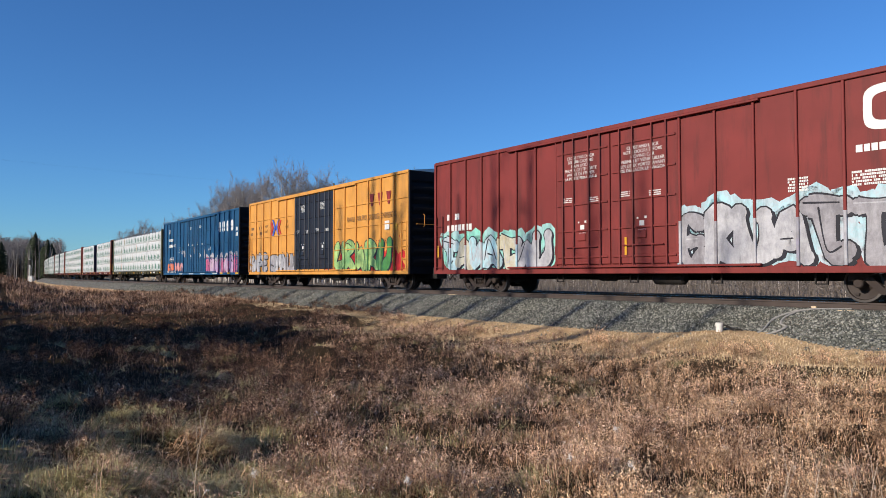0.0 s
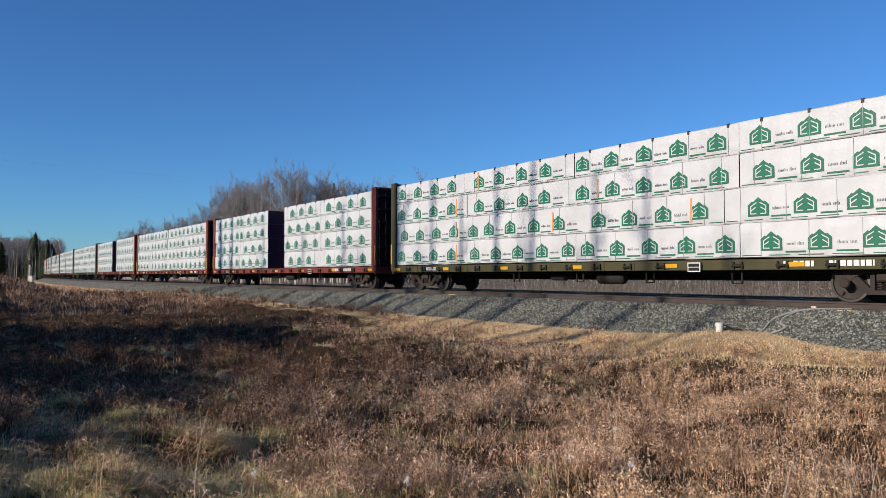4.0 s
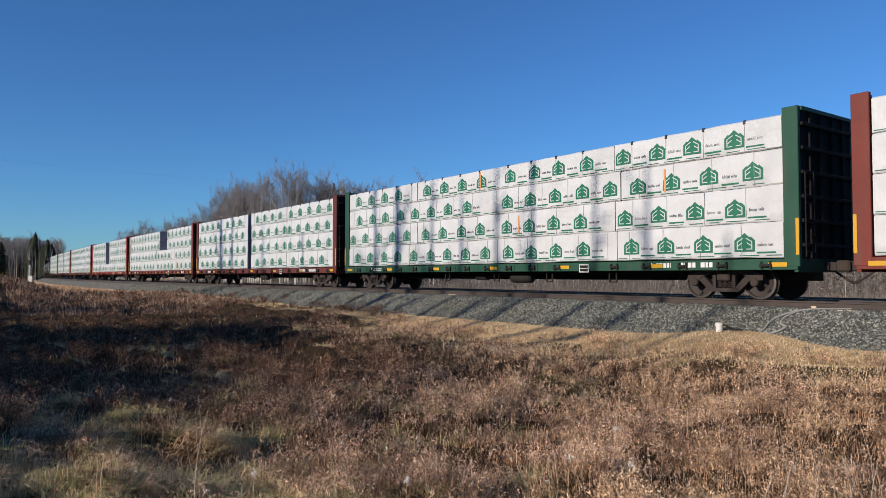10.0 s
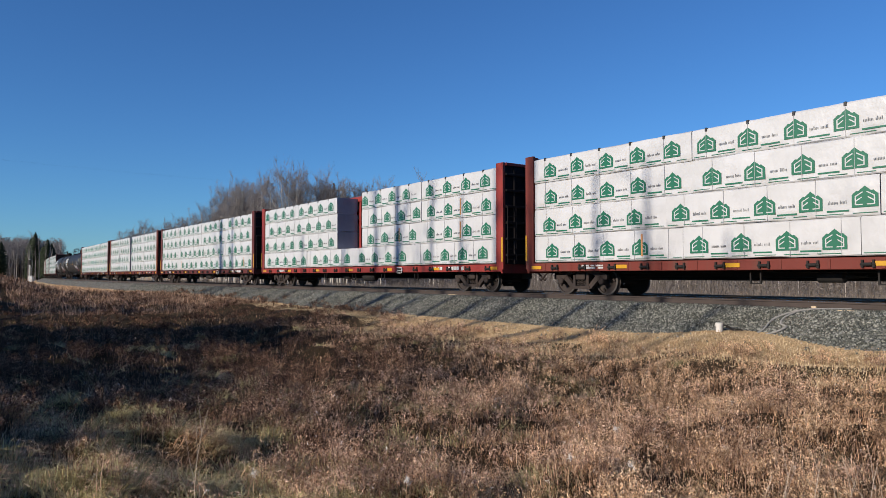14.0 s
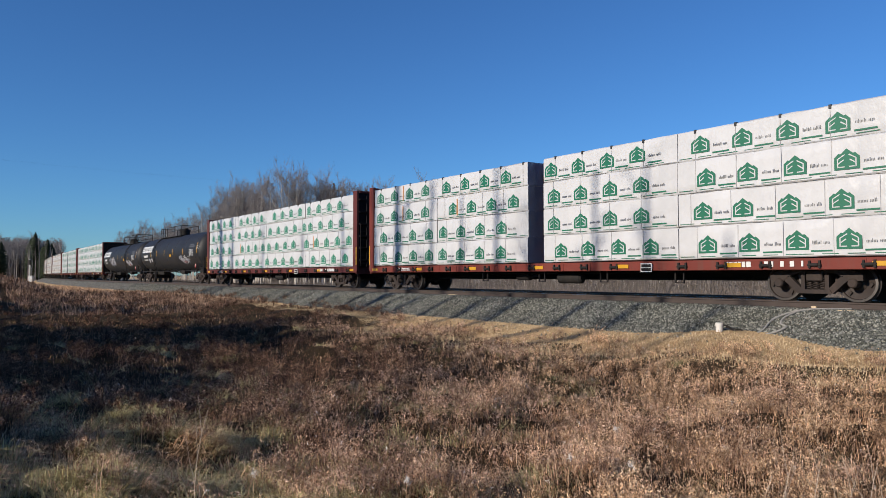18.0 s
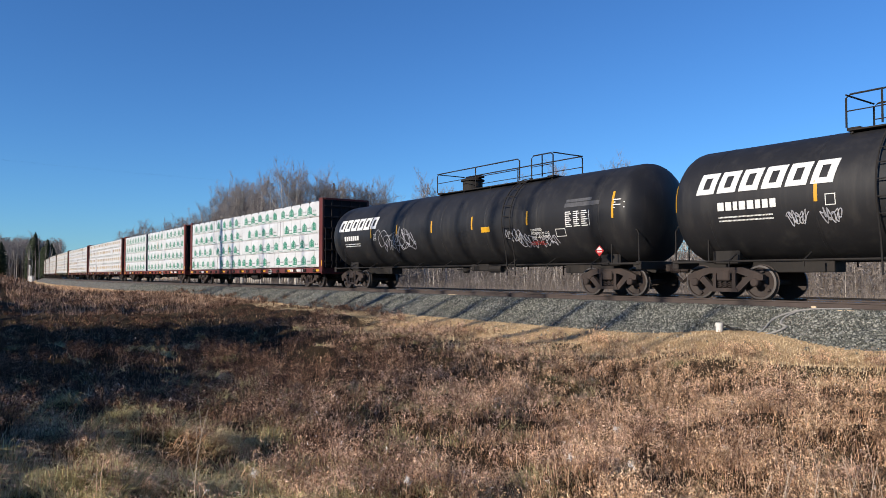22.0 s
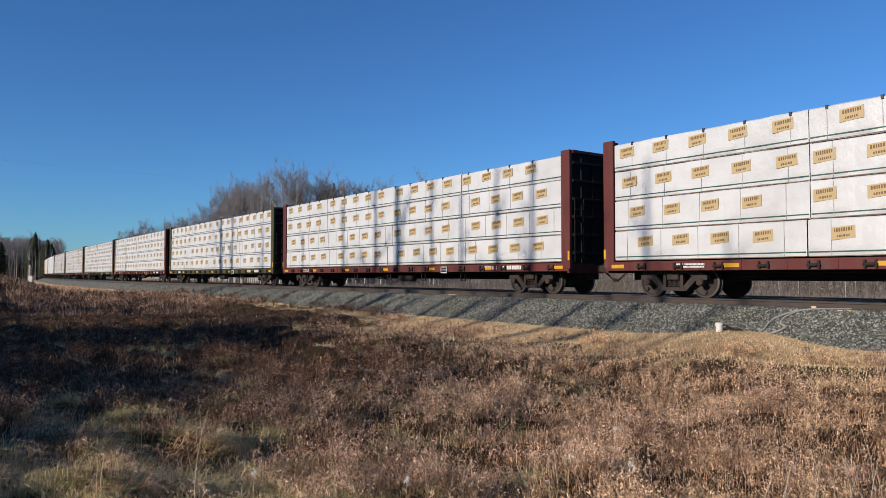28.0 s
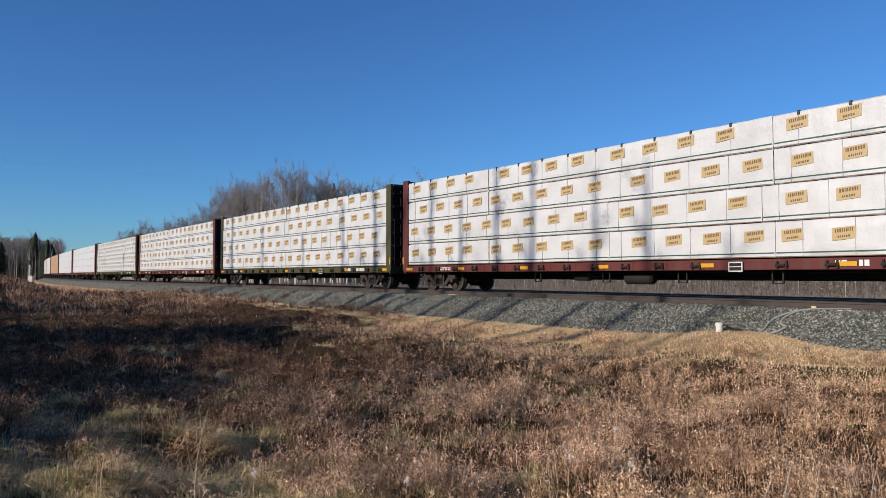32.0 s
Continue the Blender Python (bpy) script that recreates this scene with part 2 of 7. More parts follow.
# ---- mesh helpers ----
class Geo:
    """Collects vertices and faces for one mesh; faces may carry a material slot."""

    def __init__(self):
        self.v, self.f, self.s = [], [], []

    def add(self, verts, faces, slot=0):
        n = len(self.v)
        self.v += [tuple(p) for p in verts]
        self.f += [tuple(i + n for i in q) for q in faces]
        self.s += [slot] * len(faces)
        return self

    def box(self, x0, x1, y0, y1, z0, z1, c=0.0, slot=0):
        """A box with chamfered edges of width c."""
        lo, hi = (min(x0, x1), min(y0, y1), min(z0, z1)), (max(x0, x1), max(y0, y1), max(z0, z1))
        if c <= 0:
            v = [((lo, hi)[i >> 2 & 1][0], (lo, hi)[i >> 1 & 1][1], (lo, hi)[i & 1][2]) for i in range(8)]
            return self.add(v, [(0, 1, 3, 2), (4, 6, 7, 5), (0, 4, 5, 1), (2, 3, 7, 6), (0, 2, 6, 4), (1, 5, 7, 3)], slot)
        v, idx = [], {}
        for i in range(8):
            s = (i >> 2 & 1, i >> 1 & 1, i & 1)
            for a in range(3):
                p = [hi[k] - c if s[k] else lo[k] + c for k in range(3)]
                p[a] = hi[a] if s[a] else lo[a]
                idx[s, a] = len(v)
                v.append(p)
        f = []
        for a in range(3):
            b, d = (a + 1) % 3, (a + 2) % 3
            for side in (0, 1):
                q = []
                for sb, sd in ((0, 0), (1, 0), (1, 1), (0, 1)):
                    s = [0, 0, 0]
                    s[a], s[b], s[d] = side, sb, sd
                    q.append(idx[tuple(s), a])
                f.append(q if side else q[::-1])
        for a in range(3):
            b, d = (a + 1) % 3, (a + 2) % 3
            for sb in (0, 1):
                for sd in (0, 1):
                    s0, s1 = [0, 0, 0], [0, 0, 0]
                    s1[a] = 1
                    s0[b] = s1[b] = sb
                    s0[d] = s1[d] = sd
                    q = [idx[tuple(s0), b], idx[tuple(s1), b], idx[tuple(s1), d], idx[tuple(s0), d]]
                    f.append(q if sb != sd else q[::-1])
        for i in range(8):
            s = (i >> 2 & 1, i >> 1 & 1, i & 1)
            q = [idx[s, 0], idx[s, 1], idx[s, 2]]
            f.append(q if sum(s) % 2 else q[::-1])
        return self.add(v, f, slot)

    def tube(self, path, r, n=8, slot=0, cap=True):
        """A round bar along a path; r a number or one for each point."""
        pts = [Vector(p) for p in path]
        rs = r if hasattr(r, "__len__") else [r] * len(pts)
        v, f = [], []
        for i, p in enumerate(pts):
            d = (pts[min(i + 1, len(pts) - 1)] - pts[max(i - 1, 0)]).normalized()
            a = d.cross(Vector((0, 0, 1)) if abs(d.z) < 0.9 else Vector((1, 0, 0))).normalized()
            b = d.cross(a)
            v += [p + (a * math.cos(2 * math.pi * k / n) + b * math.sin(2 * math.pi * k / n)) * rs[i] for k in range(n)]
        for i in range(len(pts) - 1):
            f += [(i * n + k, i * n + (k + 1) % n, (i + 1) * n + (k + 1) % n, (i + 1) * n + k) for k in range(n)]
        if cap:
            f += [tuple(range(n))[::-1], tuple(range((len(pts) - 1) * n, len(pts) * n))]
        return self.add(v, f, slot)

    def lathe(self, profile, n=24, axis="x", centre=(0, 0, 0), slot=0):
        """profile: (along, radius) pairs, turned about an axis."""
        v, f = [], []
        for u, r in profile:
            for k in range(n):
                c, s = r * math.cos(2 * math.pi * k / n), r * math.sin(2 * math.pi * k / n)
                p = {"x": (u, c, s), "y": (c, u, s), "z": (c, s, u)}[axis]
                v.append(tuple(a + b for a, b in zip(p, centre)))
        for i in range(len(profile) - 1):
            f += [(i * n + k, i * n + (k + 1) % n, (i + 1) * n + (k + 1) % n, (i + 1) * n + k) for k in range(n)]
        f += [tuple(range(n)), tuple(range((len(profile) - 1) * n, len(profile) * n))]
        return self.add(v, f, slot)

    def slab(self, outline, y, thick, slot=0):
        """A flat shape in the x-z plane at y, thick towards -y."""
        n = len(outline)
        v = [(x, y, z) for x, z in outline] + [(x, y - thick, z) for x, z in outline]
        f = [tuple(range(n)), tuple(range(2 * n - 1, n - 1, -1))] + [(i, i + n, (i + 1) % n + n, (i + 1) % n) for i in range(n)]
        return self.add(v, f, slot)

    def mesh(self, name, *mats):
        me = bpy.data.meshes.new(name)
        me.from_pydata(self.v, [], self.f)
        for m in mats:
            me.materials.append(m)
        if any(self.s):
            me.polygons.foreach_set("material_index", self.s)
        bm = bmesh.new()
        bm.from_mesh(me)
        bmesh.ops.recalc_face_normals(bm, faces=bm.faces)
        bm.to_mesh(me)
        bm.free()
        return me


def eased(pts, n=5):
    """A smooth line through a few points."""
    out = []
    q = [pts[0]] + list(pts) + [pts[-1]]
    for i in range(len(pts) - 1):
        p0, p1, p2, p3 = (Vector(v) for v in q[i:i + 4])
        for k in range(n):
            t = k / n
            out.append(0.5 * (2 * p1 + (p2 - p0) * t + (2 * p0 - 5 * p1 + 4 * p2 - p3) * t * t + (3 * p1 - p0 - 3 * p2 + p3) * t ** 3))
    return out + [Vector(pts[-1])]


def smooth(me, angle=0.6):
    me.polygons.foreach_set("use_smooth", [True] * len(me.polygons))
    me.set_sharp_from_angle(angle=angle)
    return me


def part(name, me, parent, label="", at=None):
    ob = new(name, me)
    ob.parent = parent
    if at is not None:
        ob.matrix_basis = at
    if label:
        tagged(ob, label)
    return ob


KEPT = {}


def kept(key, build):
    """One mesh for all alike pieces."""
    if key not in KEPT:
        KEPT[key] = build()
    return KEPT[key]


def sheet_mesh(name, verts, tris, mat):
    """A mesh from numpy arrays of vertices and triangles."""
    me = bpy.data.meshes.new(name)
    me.vertices.add(len(verts))
    me.vertices.foreach_set("co", np.ascontiguousarray(verts, dtype=np.float32).ravel())
    me.loops.add(tris.size)
    me.loops.foreach_set("vertex_index", np.ascontiguousarray(tris, dtype=np.int32).ravel())
    me.polygons.add(len(tris))
    k = tris.shape[1]
    me.polygons.foreach_set("loop_start", np.arange(0, tris.size, k, dtype=np.int32))
    me.update(calc_edges=True)
    me.materials.append(mat)
    return me


# ---- the line of the track: straight past the camera, then an easing curve to the right ----
TRACK_P, TRACK_PHI, CURVE_S, CURVE_L, CURVE_R = 18.714, 0.6323, 5.58, 73.79, 1624.2
SPEED = 15.544
_g = np.arange(-560.0, 900.0, 0.5)
_k = np.clip((_g - CURVE_S) / CURVE_L, 0, 1) / CURVE_R
_th = np.concatenate([[0], np.cumsum((_k[1:] + _k[:-1]) * 0.25)])
_hd = TRACK_PHI - (_th - np.interp(0, _g, _th))
_x = np.concatenate([[0], np.cumsum((np.sin(_hd[1:]) + np.sin(_hd[:-1])) * -0.25)])
_y = np.concatenate([[0], np.cumsum((np.cos(_hd[1:]) + np.cos(_hd[:-1])) * 0.25)])
_x += TRACK_P * math.cos(TRACK_PHI) - np.interp(0, _g, _x)
_y += TRACK_P * math.sin(TRACK_PHI) - np.interp(0, _g, _y)


def track(s):
    """The centreline at s metres up the line: x, y and the heading, from the view's axis to the left."""
    return np.interp(s, _g, _x), np.interp(s, _g, _y), np.interp(s, _g, _hd)


def beside(s, lat, z=0.0):
    """A point lat metres from the centreline, on the camera's side."""
    x, y, h = track(s)
    return x - lat * np.cos(h), y - lat * np.sin(h), z


def car_pose(s):
    x, y, h = (float(v) for v in track(s))
    return pose(x, y, 0, 0, 0, math.degrees(h) - 90)


def lat_of(X, Y):
    """Distance from the centreline (positive on the camera's side) and metres up the line, for arrays."""
    X, Y = np.asarray(X, float).ravel(), np.asarray(Y, float).ravel()
    lat, s = np.empty(len(X)), np.empty(len(X))
    gx, gy, gs, gh = _x[::8], _y[::8], _g[::8], _hd[::8]
    for i in range(0, len(X), 4000):
        a, b = X[i:i + 4000, None], Y[i:i + 4000, None]
        j = ((a - gx) ** 2 + (b - gy) ** 2).argmin(1)
        dx, dy = a[:, 0] - gx[j], b[:, 0] - gy[j]
        h = gh[j]
        lat[i:i + 4000] = -(dx * np.cos(h) + dy * np.sin(h))
        s[i:i + 4000] = gs[j] - dx * np.sin(h) + dy * np.cos(h)
    return lat, s


def ease(v, a, b):
    t = np.clip((v - a) / (b - a), 0, 1)
    return t * t * (3 - 2 * t)


def rough_noise(x, y, k):
    return np.sin(x * k + 1.3 * np.sin(y * k * 0.7)) * np.cos(y * k * 1.1 + 0.8 * np.sin(x * k * 0.6 + 2))


def ground_z(X, Y, lat=None, s=None):
    X, Y = np.asarray(X, float).ravel(), np.asarray(Y, float).ravel()
    if lat is None:
        lat, s = lat_of(X, Y)
    z = np.interp(lat, [-60, -24, -15, -6, -3.6, -1.5, 1.5, 3.6, 7, 11, 15, 18.7, 40], [-1.2, -0.8, -0.36, -0.34, -0.36, -0.5, -0.5, -0.9, -1.24, -1.55, -1.4, -0.98, -0.7])
    z = z + 0.2 * np.exp(-((X - 6.3) ** 2 + (Y - 16.3) ** 2) / 2.2)
    z = z + 2.5 * np.exp(-((X + 33) ** 2 + (Y - 43) ** 2) / 95) + 0.35 * np.exp(-((X + 19) ** 2 + (Y - 37) ** 2) / 40) + 1.2 * ease(lat, 14, 26) * ease(s, 50, 80)
    bumpy = ease(lat, 3.5, 6) + 0.5 * ease(-lat, 17, 24)
    hummock = ease(lat, 7, 10) * (1 - ease(np.hypot(X, Y), 30, 50))
    return z + bumpy * (0.14 * rough_noise(X, Y, 0.7) + 0.08 * rough_noise(X + 7, Y, 2.1)) + hummock * (0.13 * rough_noise(X + 2, Y + 5, 2.9) + 0.06 * rough_noise(X, Y + 1, 6.1))


# ---- ground, ballast and rails ----
def toe(s):
    """Where the bare sand below the ballast gives way to weeds; up the line the weeds reach the stones."""
    return 5.6 - 0.7 * (1 - ease(s, 4, 10)) - 2.0 * ease(s, 18, 27)


def make_ground():
    rad = np.concatenate([[0.0], np.geomspace(0.6, 60, 400), np.geomspace(64, 3200, 40)])
    ang = np.concatenate([np.arange(-45, 45, 0.5), np.arange(45, 315, 3.0)])
    R, A = np.meshgrid(rad, np.radians(ang), indexing="ij")
    X, Y = R * np.sin(A), R * np.cos(A)
    Z = ground_z(X, Y)
    n, k = R.shape
    i, j = np.meshgrid(np.arange(n - 1), np.arange(k), indexing="ij")
    a, b = i * k + j, i * k + (j + 1) % k
    quads = np.stack([a.ravel(), (a + k).ravel(), (b + k).ravel(), b.ravel()], 1)
    me = sheet_mesh("ground", np.stack([X.ravel(), Y.ravel(), Z], 1), quads, M["ground"])
    me.materials.append(M["shaded_earth"])
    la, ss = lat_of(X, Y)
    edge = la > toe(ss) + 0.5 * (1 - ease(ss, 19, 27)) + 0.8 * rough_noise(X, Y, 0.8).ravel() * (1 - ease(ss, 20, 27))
    # the strip behind the line paints the train's shadow dark on the ground
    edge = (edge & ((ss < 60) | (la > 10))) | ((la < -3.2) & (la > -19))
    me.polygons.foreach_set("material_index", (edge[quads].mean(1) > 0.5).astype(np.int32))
    ob = new("ground", me)
    return tagged(ob, "dry brown earth of a railway cutting in autumn", "ground", kind="structure")


def sweep(name, profile, ss, mat, slots=None, jitter=0.0, seed=1):
    """A profile of (lat, z) pairs carried along the track."""
    rng = np.random.default_rng(seed)
    x, y, h = track(ss)
    prof = np.array(profile)
    P = np.stack([x[:, None] - prof[None, :, 0] * np.cos(h)[:, None], y[:, None] - prof[None, :, 0] * np.sin(h)[:, None], np.broadcast_to(prof[None, :, 1], (len(ss), len(prof)))], 2).copy()
    if jitter:
        P += rng.normal(0, jitter, P.shape)
    n, k = P.shape[:2]
    i, j = np.meshgrid(np.arange(n - 1), np.arange(k - 1), indexing="ij")
    a = i * k + j
    q = np.stack([a.ravel(), (a + 1).ravel(), (a + k + 1).ravel(), (a + k).ravel()], 1)
    me = sheet_mesh(name, P.reshape(-1, 3), q, mat)
    if slots:
        me.materials.append(slots[0])
        me.polygons.foreach_set("material_index", np.where(np.isin(j.ravel(), slots[1]), 1, 0).astype(np.int32))
    return me


def make_track():
    near = np.concatenate([np.arange(-520, -12, 8.0), np.arange(-12, 70, 0.16), np.arange(70, 160, 0.8), np.arange(160, 880, 6.0)])
    lat = np.concatenate([[-3.9, -2.9, -1.9, -1.0, 0.0, 0.9], np.arange(1.2, 3.7, 0.13), [3.9, 4.2]])
    z = np.interp(lat, [-4, -3.5, -1.8, 1.7, 1.95, 3.55, 4.2], [-0.5, -0.4, -0.19, -0.19, -0.24, -0.93, -1.1])
    bed = new("ballast", sweep("ballast", list(zip(lat, z)), near, M["ballast"], jitter=0.016))
    tagged(bed, "grey crushed stone ballast shoulder sloping down from the rails", "ballast", kind="structure")
    # loose stones on the shoulder facing the camera
    rng = np.random.default_rng(5)
    n = 70000
    s = np.where(rng.random(n) < 0.75, rng.uniform(2, 34, n), rng.uniform(30, 75, n))
    la = rng.uniform(1.0, 3.7, n) + (rng.random(n) < 0.012) * rng.uniform(0, 1.2, n)
    zz = np.interp(la, [1.0, 1.7, 1.95, 3.55, 4.2], [-0.19, -0.19, -0.24, -0.93, -1.1])
    x, y, h = track(s)
    C = np.stack([x - la * np.cos(h), y - la * np.sin(h), np.maximum(zz, -3)], 1)
    far = la > 3.7
    C[far, 2] = ground_z(C[far, 0], C[far, 1]) + 0.01
    size = rng.uniform(0.017, 0.042, n)
    base = np.array([[1, 0, 0], [-1, 0, 0], [0, 1, 0], [0, -1, 0], [0, 0, 1], [0, 0, -1]], float)
    V = base[None] * size[:, None, None] * rng.uniform(0.6, 1.25, (n, 6, 1)) + rng.normal(0, 0.18, (n, 6, 3)) * size[:, None, None]
    V += C[:, None] + np.array([0, 0, 0.006])
    F = np.array([[0, 2, 4], [2, 1, 4], [1, 3, 4], [3, 0, 4], [2, 0, 5], [1, 2, 5], [3, 1, 5], [0, 3, 5]])
    T = (F[None] + 6 * np.arange(n)[:, None, None]).reshape(-1, 3)
    st = new("loose_ballast_stones", sheet_mesh("loose_stones", V.reshape(-1, 3), T, M["stones"]))
    tagged(st, "loose angular grey stones of the ballast", "stones", kind="stuff")
    # rails: foot, web and head
    line = new("railway_track")
    tagged(line, "single railway track, rusty rails on dark wooden ties", "railway track")
    half = [(0.07, -0.18), (0.07, -0.165), (0.012, -0.15), (0.012, -0.05), (0.036, -0.04), (0.036, -0.006), (0.028, 0.0)]
    prof = half + [(-a, b) for a, b in half[::-1]]
    ss = np.concatenate([np.arange(-520, -10, 10.0), np.arange(-10, 160, 2.0), np.arange(160, 880, 5.0)])
    for c in (0.753, -0.753):
        part("rail", smooth(sweep("rail", [(a + c, b) for a, b in prof], ss, M["rail"], (M["rail_top"], [6])), 0.4), line, "rusty steel rail with a polished head")
    tie = kept("tie", lambda: Geo().box(-0.115, 0.115, -1.28, 1.28, -0.36, -0.182, 0.012).mesh("tie", M["tie"]))
    for i in range(240):
        p = car_pose(-4 + i * 0.55 + random.uniform(-0.03, 0.03))
        part("tie", tie, line, at=p)


make_ground()
make_track()


# ---- things beside the track ----
def make_pipe():
    x, y, _ = beside(9.9, 3.27)
    z = float(ground_z([x], [y])[0]) - 0.04
    g = Geo().lathe([(z - 0.1, 0.078), (z + 0.17, 0.078), (z + 0.17, 0.088), (z + 0.235, 0.088), (z + 0.25, 0.07), (z + 0.25, 0.0)], 20, "z", (x, y, 0))
    ob = new("marker_pipe", smooth(g.mesh("marker_pipe", M["pvc"])))
    tagged(ob, "short white plastic pipe standing at the ballast toe", "pipe")
    # two grey cables come down from the rail in one bundle, part, and meet again at the toe
    for k, run in enumerate((((7.9, 1.0), (8.25, 1.55), (8.64, 1.92), (8.82, 2.3), (8.74, 2.6), (8.56, 2.72), (8.62, 2.92), (8.78, 3.1), (8.98, 3.26)), ((7.9, 1.05), (8.3, 1.6), (8.74, 1.96), (9.0, 2.3), (9.04, 2.6), (9.0, 2.85), (9.02, 3.05), (9.05, 3.22)))):
        pts = []
        for s, la in eased(run):
            px, py, _ = beside(s, la)
            pts.append((px, py, float(np.interp(la, [1.0, 1.7, 1.95, 3.55], [-0.19, -0.19, -0.24, -0.93])) + 0.045))
        g = Geo().tube(pts, 0.023, 6)
        tagged(new("signal_cable", smooth(g.mesh("cable", M["rubber"]))), "grey signal cable lying loose over the ballast", "cable")
    for k in range(2):
        x0, y0, _ = beside(9.84 - 0.05 * k, 3.22 - 0.04 * k)
        pts = [(x0 + 0.085 * i, y0 - 0.045 * i, z + 0.19 - 0.05 * k - 0.026 * i + 0.02 * math.sin(i * 2 + k)) for i in range(6)]
        tagged(new("pipe_cable", smooth(Geo().tube(pts, 0.018, 6).mesh("pipe_cable", M["under"]))), "stub of black cable beside a white pipe", "cable")
    # pale scraps on the ends of the ties
    for s0, la, w, h in ((23.5, 1.02, 0.42, 0.05), (8.75, 1.02, 0.12, 0.08), (7.74, 1.6, 0.4, 0.03)):
        x, y, hd = (float(v) for v in track(s0))
        x, y = x - la * math.cos(hd), y - la * math.sin(hd)
        ob = new("tie_scrap", Geo().box(-w / 2, w / 2, -0.06, 0.06, 0, h, 0.012).mesh("tie_scrap", M["scrap"]))
        ob.matrix_basis = pose(x, y, -0.185, 0, 0, math.degrees(hd) - 84)
        tagged(ob, "pale splintered piece of wood beside the rail", "wood scrap", "wood scraps")


def make_mast():
    """A signal mast far up the line."""
    x, y = -113.0, 195.0
    z = float(ground_z([x], [y])[0])
    root = new("signal_mast")
    root.location = (x, y, z)
    tagged(root, "grey railway signal mast with a lamp head, far up the line", "signal")
    part("mast", Geo().tube([(0, 0, -0.3), (0, 0, 6.2)], 0.11, 8).mesh("mast", M["galv"]), root)
    part("signal_head", Geo().box(-0.35, 0.35, -0.2, 0.2, 4.6, 6.0, 0.05).mesh("signal_head", M["under"]), root)
    part("base", Geo().box(-0.5, 0.5, -0.5, 0.5, -0.3, 0.4, 0.05).mesh("mast_base", M["pvc"]), root)
    part("ladder", Geo().box(-0.03, 0.03, 0.25, 0.3, 0, 6).box(0.4, 0.46, 0.25, 0.3, 0, 6).mesh("mast_ladder", M["galv"]), root)
    cab = new("relay_cabinet", Geo().box(-0.6, 0.6, -0.5, 0.5, 0, 1.5, 0.05).box(-0.7, 0.7, -0.6, 0.6, 1.5, 1.62, 0.03).mesh("relay_cabinet", M["galv"]))
    cab.location = (x + 2.2, y - 3, float(ground_z([x + 2.2], [y - 3])[0]) - 0.05)
    tagged(cab, "small silver relay cabinet beside the signal mast", "cabinet")


def make_power_line():
    pole = new("utility_pole")
    px, py = -14.6, 95.0
    pole.location = (px, py, float(ground_z([px], [py])[0]))
    tagged(pole, "weathered wooden utility pole with a crossarm among bare trees", "utility pole")
    part("pole", Geo().tube([(0, 0, -0.6), (0, 0, 13.8)], [0.17, 0.11], 10).mesh("pole", M["pole_wood"]), pole)
    part("crossarm", Geo().box(-1.3, 1.3, -0.06, 0.06, 12.75, 12.9, 0.01).mesh("crossarm", M["pole_wood"]), pole)
    for x in (-1.2, -0.4, 0.4, 1.2):
        part("insulator", kept("insulator", lambda: smooth(Geo().lathe([(0, 0.02), (0.06, 0.05), (0.1, 0.03), (0.16, 0.045), (0.2, 0.0)], 10, "z").mesh("insulator", M["galv"]))), pole, at=pose(x, 0, 12.9))
    top = pole.location.z + 13.08
    for k in range(2):
        a, b = Vector((px - 1.2 + 0.8 * k, py, top)), Vector((-88 + 0.6 * k, 36, top + 2.2))
        pts = [a.lerp(b, t / 24) - Vector((0, 0, 0.9 * 4 * (t / 24) * (1 - t / 24))) for t in range(25)]
        w = new("overhead_wire", Geo().tube(pts, 0.0014, 4).mesh("wire", M["strap"]))
        tagged(w, "thin overhead wire strung from a utility pole", "wire", "overhead wires")


make_pipe()
make_mast()
make_power_line()


